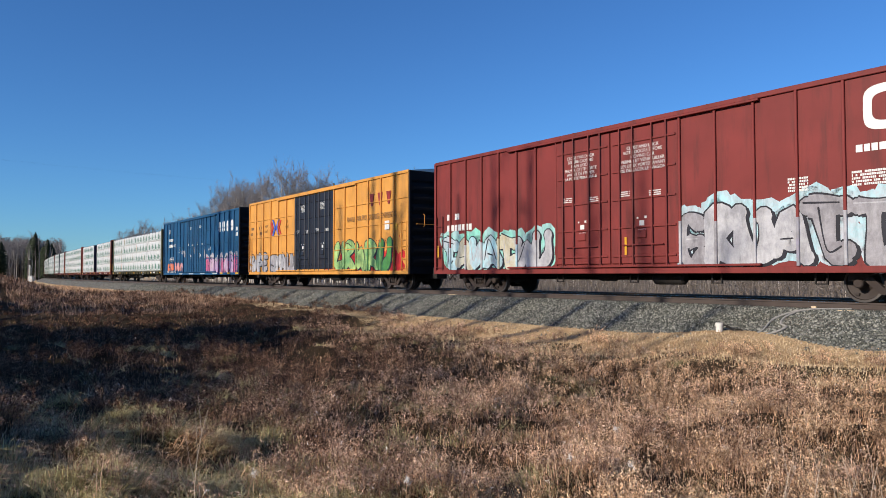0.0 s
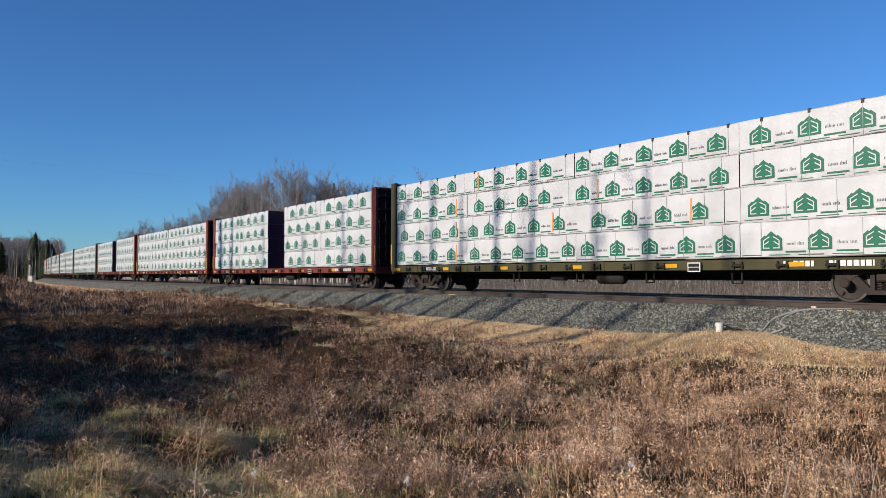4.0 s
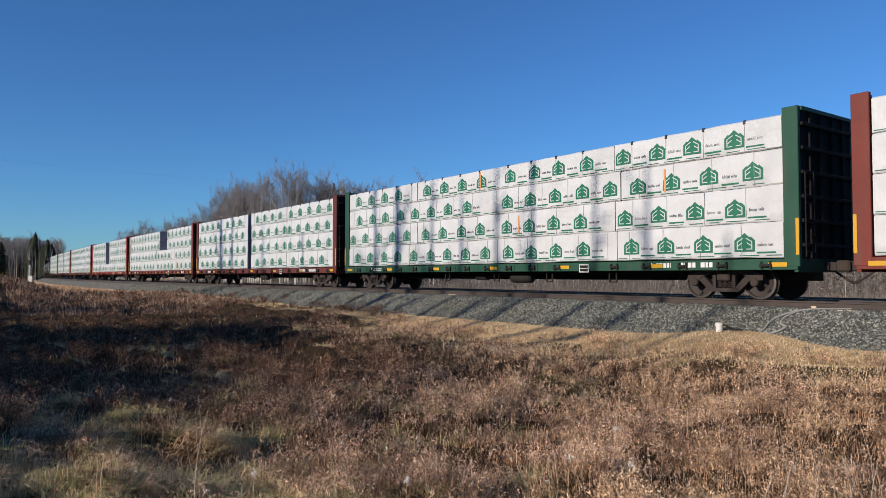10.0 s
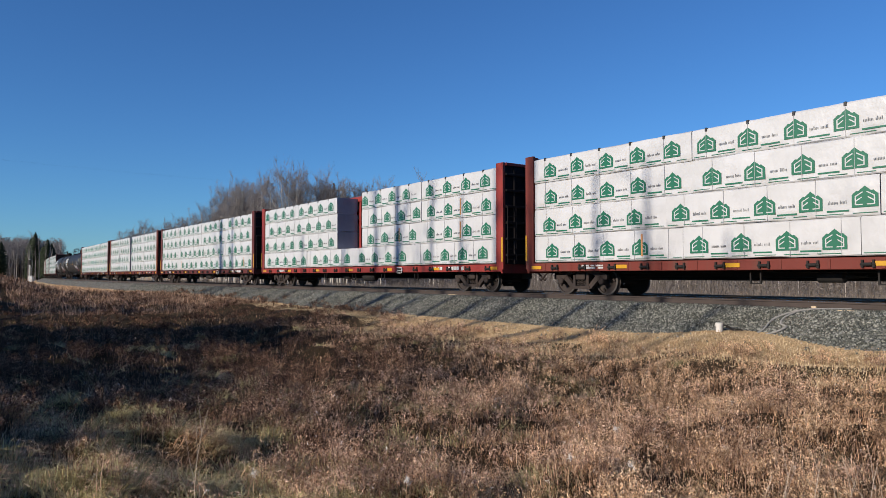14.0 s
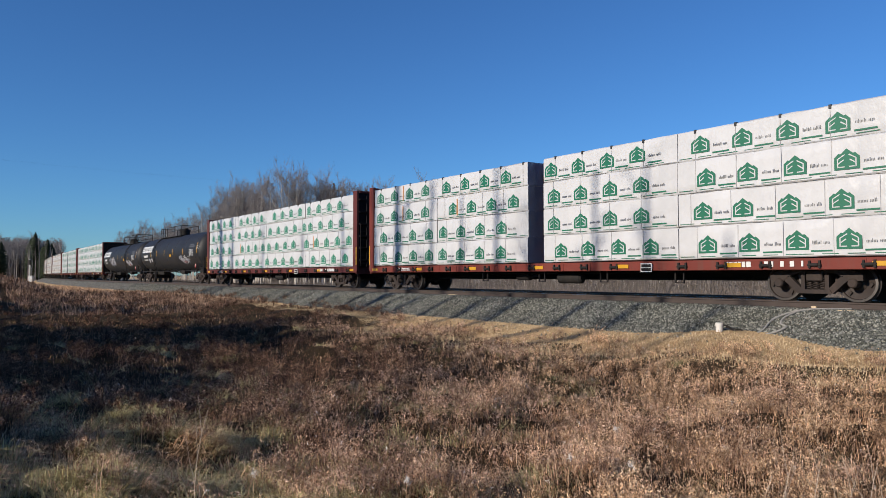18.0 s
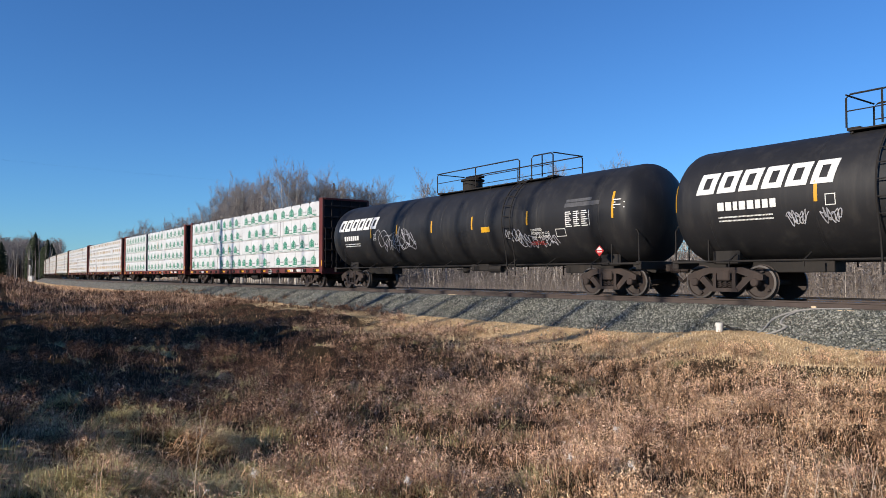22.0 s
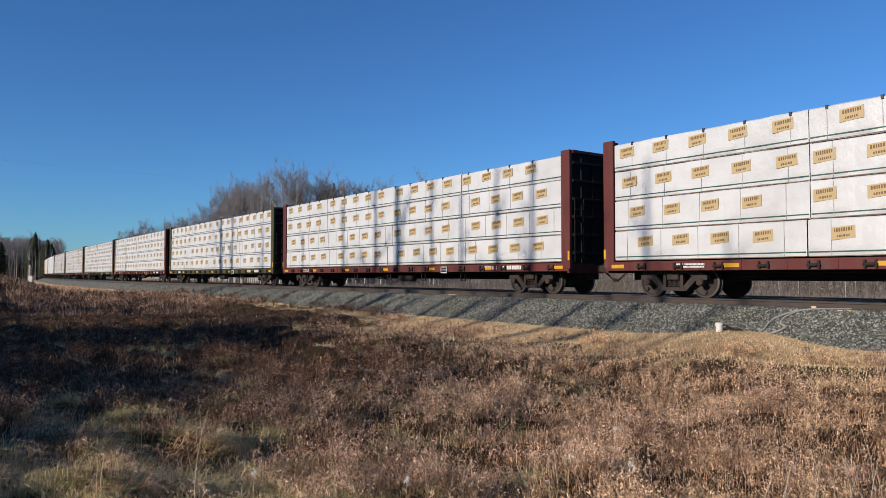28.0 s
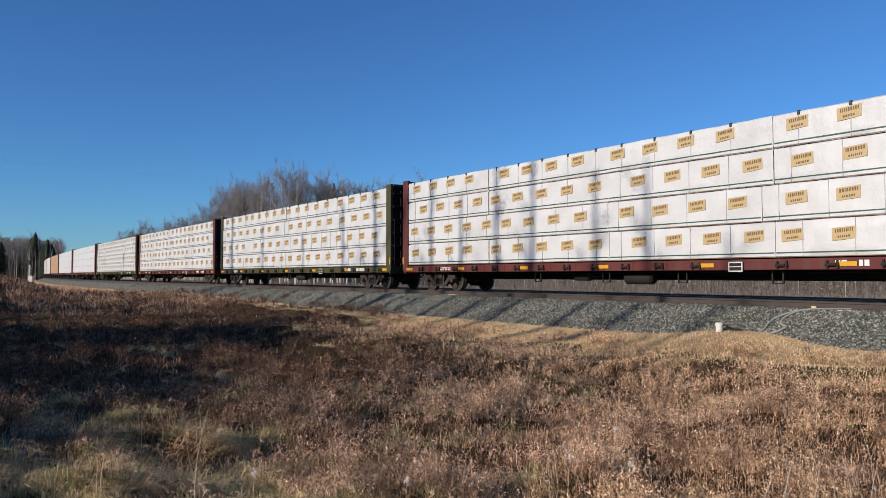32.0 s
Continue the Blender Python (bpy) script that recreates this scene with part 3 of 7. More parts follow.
# ---- trees ----
def branch_mesh(seed, height, spread, limbs, twigs, first=0.3, lean=0.0, girth=0.007, up=(0.5, 1.3), wob=0.14, stop=1.0, taper=0.86):
    """A bare tree: trunk and crown as two meshes."""
    rng = np.random.default_rng(seed)
    n = 9
    zs = np.linspace(0, 1, n)
    sway = np.cumsum(rng.normal(0, 0.018 * height / 9, (n, 2)), 0)
    pts = [(sway[i, 0] + lean * zs[i] * height, sway[i, 1], zs[i] * height * stop - (0.4 if i == 0 else 0)) for i in range(n)]
    r0 = girth * height
    trunk = Geo().tube(pts, [r0 * (1 - 0.86 * t) + 0.006 for t in zs], 7)
    crown = Geo()
    P = np.array(pts)
    tips = []
    for i in range(limbs):
        t = first + (0.97 - first) * (i + rng.random()) / limbs
        b = np.array([np.interp(t, zs, P[:, k]) for k in range(3)])
        az = rng.uniform(0, 2 * math.pi)
        ln = spread * height * (0.5 + 0.8 * rng.random()) * (1.12 - taper * t)
        rise = rng.uniform(*up)
        path = [b]
        d = np.array([math.cos(az), math.sin(az), rise])
        d /= np.linalg.norm(d)
        for _ in range(4):
            d = d + rng.normal(0, wob, 3) + np.array([0, 0, 0.1])
            d /= np.linalg.norm(d)
            path.append(path[-1] + d * ln / 4)
        rr = max(0.012, r0 * 0.42 * (1 - 0.8 * t))
        trunk.tube(path, [rr, rr * 0.8, rr * 0.6, rr * 0.4, 0.006], 4, cap=False)
        tips.append((np.array(path), rr, ln))
    # side branches, then twigs as thin three-sided spikes
    sides = []
    for path, rr, ln in tips:
        for _ in range(7):
            u = rng.uniform(0.9, 3.9)
            k = min(int(u), 3)
            b = path[k] + (path[k + 1] - path[k]) * (u - k)
            d = (path[k + 1] - path[k]) / np.linalg.norm(path[k + 1] - path[k]) + rng.normal(0, 0.5, 3) + np.array([0, 0, 0.2])
            d /= np.linalg.norm(d)
            e = d + rng.normal(0, 0.2, 3) + np.array([0, 0, 0.2])
            q = [b, b + d * ln * 0.22, b + d * ln * 0.22 + e / np.linalg.norm(e) * ln * 0.22]
            crown.tube(q, [rr * 0.4, rr * 0.3, 0.005], 3, cap=False)
            sides.append((np.array(q), ln))
    v, f = [], []
    for i in range(twigs):
        q, ln = sides[rng.integers(len(sides))]
        u = rng.uniform(0.2, 2)
        k = min(int(u), 1)
        b = q[k] + (q[k + 1] - q[k]) * (u - k)
        d = (q[k + 1] - q[k]) / np.linalg.norm(q[k + 1] - q[k]) + rng.normal(0, 0.55, 3) + np.array([0, 0, 0.35])
        d /= np.linalg.norm(d)
        l1 = rng.uniform(0.3, 0.95) * min(1.2, ln * 0.5)
        a = np.cross(d, rng.normal(0, 1, 3))
        a /= np.linalg.norm(a)
        c = np.cross(d, a)
        w = 0.0065
        o = len(v)
        v += [b + a * w, b - a * w * 0.5 + c * w * 0.87, b - a * w * 0.5 - c * w * 0.87, b + d * l1 + np.array([0, 0, 0.05])]
        f += [(o, o + 1, o + 3), (o + 1, o + 2, o + 3), (o + 2, o, o + 3)]
    crown.add(v, f)
    return trunk.mesh("trunk", M["bark"]), crown.mesh("crown", M["twig"])


ASPEN = [branch_mesh(20 + i, 14.0, 0.27, 34, 3200, 0.36 if i % 3 else 0.24, up=(0.9, 2.3), wob=0.1, stop=0.86, taper=0.66) for i in range(7)]
SHADE_TREE = [branch_mesh(60 + i, 15.0, 0.17, 15, 240, 0.3, 0.0, 0.0165) for i in range(3)]


def bare_tree(x, y, h, k, kind=ASPEN, label="leafless aspen with pale trunk and fine grey twigs", group="bare aspens"):
    root = new("aspen_tree")
    sc = h / (14.0 if kind is ASPEN else 15.0)
    root.matrix_basis = pose(x, y, float(ground_z([x], [y])[0]), 0, 0, random.uniform(0, 360)) @ Matrix.Diagonal((sc * random.uniform(0.9, 1.1), sc, sc, 1))
    tagged(root, label, "tree", group)
    t, c = kind[k % len(kind)]
    part("trunk", t, root)
    part("crown", c, root)
    return root


def spruce_meshes(seed, h, w, blunt=1.0, many=42):
    rng = np.random.default_rng(seed)
    trunk = Geo().tube([(0, 0, -0.4), (0, 0, h * 0.97)], [h * 0.014, 0.02], 7)
    v, f = [], []
    for i in range(int(h * many)):
        t = 0.08 + 0.92 * (rng.random() ** 1.15)
        az = rng.uniform(0, 2 * math.pi)
        ln = w * (1.02 - t ** blunt) * rng.uniform(0.6, 1.15) + 0.12
        c, s = math.cos(az), math.sin(az)
        z = t * h
        for q in range(5):
            u0 = q / 5 * ln
            u1 = (q + 1.4) / 5 * ln
            wd = 0.2 * ln * (1 - q / 6) + 0.05
            droop = -0.35 * u0 + 0.06 * u0 * u0
            droop1 = -0.35 * u1 + 0.06 * u1 * u1
            o = len(v)
            j = rng.normal(0, 0.05, 3)
            v += [(c * u0 - s * wd + j[0], s * u0 + c * wd + j[1], z + droop - 0.14), (c * u0 + s * wd, s * u0 - c * wd, z + droop - 0.12), (c * u1, s * u1, z + droop1 + 0.02), (c * (u0 + u1) / 2, s * (u0 + u1) / 2, z + droop + 0.1)]
            f += [(o, o + 1, o + 2), (o, o + 2, o + 3), (o + 1, o + 3, o + 2)]
    crown = sheet_mesh("crown", np.array(v), np.array(f), M["needles"])
    return trunk.mesh("trunk", M["bark_dark"]), crown


SPRUCE = [spruce_meshes(80 + i, 15.0, 2.6) for i in range(3)]
BUSHY = [spruce_meshes(90 + i, 15.0, 4.6, 3.2, 60) for i in range(3)]


def spruce(x, y, h, k, label="dark green spruce with drooping branches", broad=1.0, kind=SPRUCE):
    root = new("spruce_tree")
    sc = h / 15.0
    root.matrix_basis = pose(x, y, float(ground_z([x], [y])[0]), 0, 0, random.uniform(0, 360)) @ Matrix.Diagonal((sc * broad, sc * broad, sc, 1))
    tagged(root, label, "tree", "spruces")
    t, c = kind[k % 3]
    part("trunk", t, root)
    part("crown", c, root)
    return root


def at_view(px, depth):
    """World x for a bearing given as a share of the half view."""
    return px * 0.6213 * depth


# wood behind the line; the crowns that make its skyline: (bearing, depth, height of the top over the rails)
random.seed(11)
SKYLINE = ((-0.727, 165, 12.8), (-0.704, 160, 12.8), (-0.676, 150, 13.6), (-0.653, 150, 12.9), (-0.625, 140, 13.2), (-0.602, 135, 13.2), (-0.57, 128, 13.7), (-0.545, 120, 14.4), (-0.519, 112, 14.9), (-0.49, 104, 15.5), (-0.469, 100, 15.4), (-0.454, 98, 15.5), (-0.431, 96, 14.9), (-0.411, 92, 15.1),
           (-0.39, 90, 15.5), (-0.367, 86, 15.7), (-0.35, 86, 15.4), (-0.332, 86, 15.5), (-0.314, 90, 14.9), (-0.291, 90, 14.0), (-0.273, 88, 14.8), (-0.253, 88, 14.3), (-0.232, 88, 14.5), (-0.217, 90, 14.0), (-0.202, 90, 14.5), (-0.176, 92, 13.7), (-0.166, 92, 14.2), (-0.148, 92, 13.7), (-0.13, 92, 14.3),
           (-0.041, 98, 15.8), (-0.034, 99, 14.9), (0.008, 104, 15.6), (0.13, 98, 14.6), (0.19, 98, 15.3), (0.256, 98, 17.5), (0.268, 100, 16.6), (0.39, 98, 18.6), (0.4, 99, 17.4), (0.55, 102, 15.0), (0.72, 100, 15.0), (0.91, 90, 16.0))


def top_at(b):
    """Height angle of the skyline at a bearing."""
    return float(np.interp(b, [v[0] for v in SKYLINE], [v[2] / v[1] for v in SKYLINE]))


def wood_tree(b, d, top):
    x = at_view(b, d)
    bare_tree(x, d, top - 1.2 - float(ground_z([x], [d])[0]), random.randrange(7))


for b, d, top in SKYLINE:
    wood_tree(b, d, top)
for i in range(165):
    b = random.uniform(-0.74, -0.43) if i % 5 < 3 else random.uniform(-0.43, -0.12)
    d = float(np.interp(b, [-0.74, -0.5, -0.35, -0.12], [168, 106, 88, 92])) * random.uniform(0.98, 1.14)
    wood_tree(b, d, top_at(b) * d * random.uniform(0.6, 0.97))
# far wood where the line disappears
for i in range(58):
    dd = random.uniform(226, 262)
    bb = random.uniform(-1.08, -0.86)
    bare_tree(at_view(bb, dd), dd, random.uniform(0.82, 1.0) * 0.0665 * dd * (1.0 if bb < -0.9 else 0.85), random.randrange(7))
for b, d, h, wide in ((-0.921, 226, 15.4, 0.55), (-0.931, 228, 13.8, 0.5), (-0.893, 222, 12.6, 0.6), (-0.884, 224, 11.4, 0.55), (-0.902, 224, 10.8, 0.6), (-0.998, 200, 11.8, 0.6)):
    spruce(at_view(b, d), d, h, random.randrange(3), "dense dark green spruce at the edge of the far wood", wide, BUSHY)
# trees behind and beside the camera, whose shadows fall across the scene
SHADOW = Vector((math.sin(radians(SUN_AZ)), math.cos(radians(SUN_AZ)), 0))


def upwind(s, lat, dist):
    x, y, _ = beside(s, lat)
    p = Vector((float(x), float(y), 0)) - SHADOW * dist
    return p.x, p.y


for s, dist, h, k in ((50.8, 22, 21, 0), (48.5, 23, 17, 1), (27.2, 24, 21, 1), (29.3, 20, 15, 2), (24.4, 22, 14, 0), (18.4, 20, 13.5, 0), (15.4, 19, 12, 1), (20.6, 24, 15, 2), (13.2, 21, 12.5, 2), (37, 24, 13, 0), (10.8, 19, 10, 2), (32.5, 26, 15, 0), (43, 25, 14, 2), (22.4, 17, 11, 1)):
    bare_tree(*upwind(s, 1.4, dist + 20), h + 7.7, k, SHADE_TREE, "tall leafless aspen with a slender trunk", "bare aspens")
for s, dist, h, k in ((21.5, 24, 9.6, 1), (24.0, 22, 9.2, 0), (26.0, 25, 10.2, 2), (28.4, 22, 9.0, 1), (31.0, 24, 9.8, 0), (34.6, 23, 9.6, 2), (39.0, 24, 10.0, 1), (44.5, 23, 9.4, 0), (52.0, 25, 10.2, 2)):
    bare_tree(*upwind(s, 1.4, dist), h, k, SHADE_TREE, "tall leafless aspen with a slender trunk", "bare aspens")
for s, dist, h, k in ((9.0, 24, 8.6, 2), (11.6, 25, 9.2, 0), (13.6, 24, 8.8, 1), (16.4, 26, 9.4, 2)):
    bare_tree(*upwind(s, 2.4, dist), h, k, SHADE_TREE, "tall leafless aspen with a slender trunk", "bare aspens")
for i in range(17):
    spruce(-16.9 + random.uniform(-0.5, 0.5) - 0.12 * max(0, i - 12), 1.6 + 1.2 * i, random.uniform(5.3, 6.3) - (0.9 if 3 < i < 10 else 0), i, "broad bushy dark green spruce", 1.0, BUSHY)
for i in range(10):
    spruce(-21.0 + random.uniform(-0.8, 0.8), 1.5 + 1.9 * i, random.uniform(5.6, 6.6), i + 1, "broad bushy dark green spruce", 1.0, BUSHY)
for x, y, h in ((-9.0, 3.0, 2.8), (-11.3, 3.5, 3.3), (-12.0, 6.0, 3.3), (-12.4, 7.8, 3.4), (-11.2, 8.4, 2.9), (-13.0, 4.4, 3.8)):
    spruce(x, y, h, int(h * 10), "small bushy dark green spruce", 1.0, BUSHY)
for x, y, h in ((-10.2, 6.1, 2.8), (-11.2, 4.8, 3.1), (-10.8, 7.5, 2.9), (-9.4, 5.0, 2.7), (-12.4, 9.0, 3.3), (-8.6, 3.8, 2.4), (-9.8, 6.9, 2.6), (-12.0, 7.6, 3.3), (-10.6, 3.2, 2.8)):
    spruce(x, y, h, int(h * 10), "low spreading dark green spruce bush", 2.0, BUSHY)
for x, y, h, k in ((-13.4, 0.4, 8.0, 0), (-16.2, 2.2, 9.0, 1), (-14.6, -2.0, 8.5, 2), (-18.4, -0.6, 10.0, 0)):
    bare_tree(x, y, h, k, SHADE_TREE, "tall leafless aspen with a slender trunk", "bare aspens")
for i in range(2):
    spruce(-27.5 - 2.0 * i, 26.5 + 2.2 * i, random.uniform(6.5, 7.8), i, "broad bushy dark green spruce", 2.1)


# ---- brush and grass ----
def scatter(n, rng, r0, r1, a0=-36.0, a1=36.0, power=1.0):
    """Places in a fan before the camera, denser near it."""
    u = rng.random(n)
    r = r0 * (r1 / r0) ** (u ** power)
    a = np.radians(rng.uniform(a0, a1, n))
    return r * np.sin(a), r * np.cos(a), r


def blades(name, x, y, z, h, w, rng, mat, bend=0.5, thing="grass"):
    """Tapered bent blades: five vertices and three triangles each."""
    n = len(x)
    az = rng.uniform(0, 2 * math.pi, n)
    le = rng.uniform(0.05, bend, n) * h
    dx, dy = np.cos(az), np.sin(az)
    sx, sy = -dy * w, dx * w
    V = np.empty((n, 5, 3))
    V[:, 0] = np.stack([x - sx, y - sy, z - 0.03], 1)
    V[:, 1] = np.stack([x + sx, y + sy, z - 0.03], 1)
    mx, my, mz = x + dx * le * 0.35, y + dy * le * 0.35, z + h * 0.6
    V[:, 2] = np.stack([mx - sx * 0.8, my - sy * 0.8, mz], 1)
    V[:, 3] = np.stack([mx + sx * 0.8, my + sy * 0.8, mz], 1)
    V[:, 4] = np.stack([x + dx * le, y + dy * le, z + h * (1 - 0.25 * le / np.maximum(h, 1e-3))], 1)
    F = np.array([[0, 1, 3], [0, 3, 2], [2, 3, 4]])
    T = (F[None] + 5 * np.arange(n)[:, None, None]).reshape(-1, 3)
    return new(name, sheet_mesh(name, V.reshape(-1, 3), T, mat))


def flecks(name, C, size, rng, mat):
    """Small curled leaves: one bent triangle pair each."""
    n = len(C)
    a = rng.normal(0, 1, (n, 3))
    a /= np.linalg.norm(a, axis=1)[:, None]
    b = np.cross(a, rng.normal(0, 1, (n, 3)))
    b /= np.linalg.norm(b, axis=1)[:, None]
    s = size[:, None]
    V = np.stack([C - a * s * 1.25, C + b * s * 0.26, C - b * s * 0.26 + np.cross(a, b) * s * 0.3, C + a * s * 1.25], 1)
    F = np.array([[0, 1, 2], [1, 3, 2]])
    T = (F[None] + 4 * np.arange(n)[:, None, None]).reshape(-1, 3)
    return new(name, sheet_mesh(name, V.reshape(-1, 3), T, mat))


def make_grass():
    rng = np.random.default_rng(3)
    # brown meadow grass
    x, y, r = scatter(190000, rng, 3.2, 60, power=0.75)
    lat, s = lat_of(x, y)
    clump = 0.5 + 0.5 * rough_noise(x, y, 1.9) + 0.3 * rough_noise(x + 3, y, 5.0)
    keep = (lat > toe(s) - 0.9 + 0.5 * rough_noise(x, y, 0.8)) & (rng.random(len(x)) < (0.35 + 0.65 * np.clip(clump, 0, 1)) * (0.85 + 0.15 * ease(r, 14, 24)) * (1 - 0.4 * ease(-x / y, 0.02, 0.3) * ease(r, 7, 10)))
    x, y, r, lat, s, clump = (v[keep] for v in (x, y, r, lat, s, clump))
    h = rng.uniform(0.12, 0.44, len(x)) * (0.2 + 0.75 * np.clip(clump, 0, 1.2)) * ease(lat, 4.5, 8.5) * (0.6 - 0.12 * ease(r, 8, 25)) + 0.05
    tagged(blades("dry_grass", x, y, ground_z(x, y, lat, s), h, rng.uniform(0.0014, 0.003, len(x)) * (1 + r / 18), rng, M["grass"], 2.2), "tangled dry brown meadow grass on the bank", "grass", kind="stuff")
    # the same grass round the tripod and behind it
    u, a = 0.9 * (26 / 0.9) ** rng.random(46000), rng.uniform(0, 2 * math.pi, 46000)
    x, y = u * np.sin(a), u * np.cos(a)
    lat, s = lat_of(x, y)
    keep = ((np.abs((a + math.pi) % (2 * math.pi) - math.pi) > 0.66) | (u < 2.6)) & (lat > toe(s))
    x, y, u, lat, s = (v[keep] for v in (x, y, u, lat, s))
    tagged(blades("bank_grass", x, y, ground_z(x, y, lat, s), rng.uniform(0.06, 0.34, len(x)), rng.uniform(0.0016, 0.004, len(x)) * (1 + u / 9), rng, M["grass"], 1.8), "dry brown grass on the bank round the tripod", "grass", kind="stuff")
    # straw near the ballast toe
    x, y, r = scatter(190000, rng, 9, 75, power=0.9)
    lat, s = lat_of(x, y)
    keep = (lat > 3.35 + 0.25 * rough_noise(x, y, 1.2)) & (lat < toe(s) + 1.3 + rough_noise(x, y, 0.6)) & (rng.random(len(x)) < (0.25 + 0.75 * ease(lat, 3.8, 6.5)) * (1 - 0.9 * ease(s, 17, 25)))
    x, y, r, lat, s = (v[keep] for v in (x, y, r, lat, s))
    tagged(blades("straw_grass", x, y, ground_z(x, y, lat, s), rng.uniform(0.03, 0.11, len(x)) * (1 + 2 * ease(lat, 6, 8)), rng.uniform(0.002, 0.004, len(x)) * (1 + r / 14), rng, M["straw"], 2.2), "short pale straw-coloured grass below the ballast", "grass", kind="stuff")
    # matted tufts: sheaves of long pale grass combed over to one side
    cx, cy, cr = scatter(1500, rng, 3.4, 26, power=0.8)
    lat, s = lat_of(cx, cy)
    keep = (lat > toe(s) + 0.8) & (rough_noise(cx + 4, cy, 0.9) + rng.normal(0, 0.5, len(cx)) > 0.15)
    cx, cy, cr = cx[keep], cy[keep], cr[keep]
    ex, ey, er = scatter(420, rng, 3.6, 9.5, -36, -11)
    cx, cy, cr = np.concatenate([cx, ex]), np.concatenate([cy, ey]), np.concatenate([cr, er])
    m = 110
    n = len(cx) * m
    way = (rng.uniform(0, 2 * math.pi, len(cx))).repeat(m) + rng.normal(0, 0.45, n)
    px, py = cx.repeat(m) + rng.normal(0, 0.1, n), cy.repeat(m) + rng.normal(0, 0.1, n)
    ln, near = rng.uniform(0.15, 0.42, n), 1 + cr.repeat(m) / 12
    z = ground_z(px, py)
    w = rng.uniform(0.0008, 0.0018, n) * near
    ca, sa = np.cos(way), np.sin(way)
    V = np.empty((n, 5, 3))
    up = rng.uniform(0.35, 0.8, n)
    for q, (f, g, k) in enumerate(((0, -0.03, -1), (0, -0.03, 1), (0.45, 0.55, -1), (0.45, 0.55, 1), (1.0, 0.4, 0))):
        V[:, q] = np.stack([px + ca * ln * f - sa * w * k, py + sa * ln * f + ca * w * k, z + (ln * up * g if q > 1 else g)], 1)
    F = np.array([[0, 1, 3], [0, 3, 2], [2, 3, 4]])
    pale = (rough_noise(cx, cy, 0.5) + 0.5 * (cx / cr) + rng.normal(0, 0.4, len(cx)) > -0.1).repeat(m)
    for name, sel, mat, label in (("matted_straw", pale, "weeds_straw", "tufts of long straw-coloured grass combed flat"), ("matted_olive_grass", ~pale, "green_grass", "tufts of long olive grass combed flat")):
        W = V[sel]
        tagged(new(name, sheet_mesh(name, W.reshape(-1, 3), (F[None] + 5 * np.arange(len(W))[:, None, None]).reshape(-1, 3), M[mat])), label, "grass", kind="stuff")
    # broken straw lying on the sand
    n = 110000
    s = rng.uniform(1, 45, n)
    lat = rng.uniform(3.6, toe(s) + 1.2)
    x, y, _ = beside(s, lat)
    C = np.stack([x, y, ground_z(x, y) + rng.uniform(0.004, 0.03, n)], 1)
    tagged(flecks("straw_litter", C, rng.uniform(0.006, 0.02, n), rng, M["straw_litter"]), "broken pale straw lying on the sand below the ballast", "straw", kind="stuff")
    # olive grass in the wet corner near the camera
    x, y, r = scatter(52000, rng, 3.4, 9.5, -36, 2)
    lat, s = lat_of(x, y)
    keep = (rough_noise(x, y, 1.1) + 0.5 * rough_noise(x + 2, y, 2.9) > 0.25) & (rng.random(len(x)) < 0.9 * ease(-x / r, -0.25, 0.45))
    x, y, r, lat, s = (v[keep] for v in (x, y, r, lat, s))
    tagged(blades("olive_grass", x, y, ground_z(x, y, lat, s), rng.uniform(0.06, 0.24, len(x)), rng.uniform(0.0015, 0.003, len(x)) * (1 + r / 12), rng, M["green_grass"], 1.6), "olive green grass tufts among dead weeds", "grass", kind="stuff")


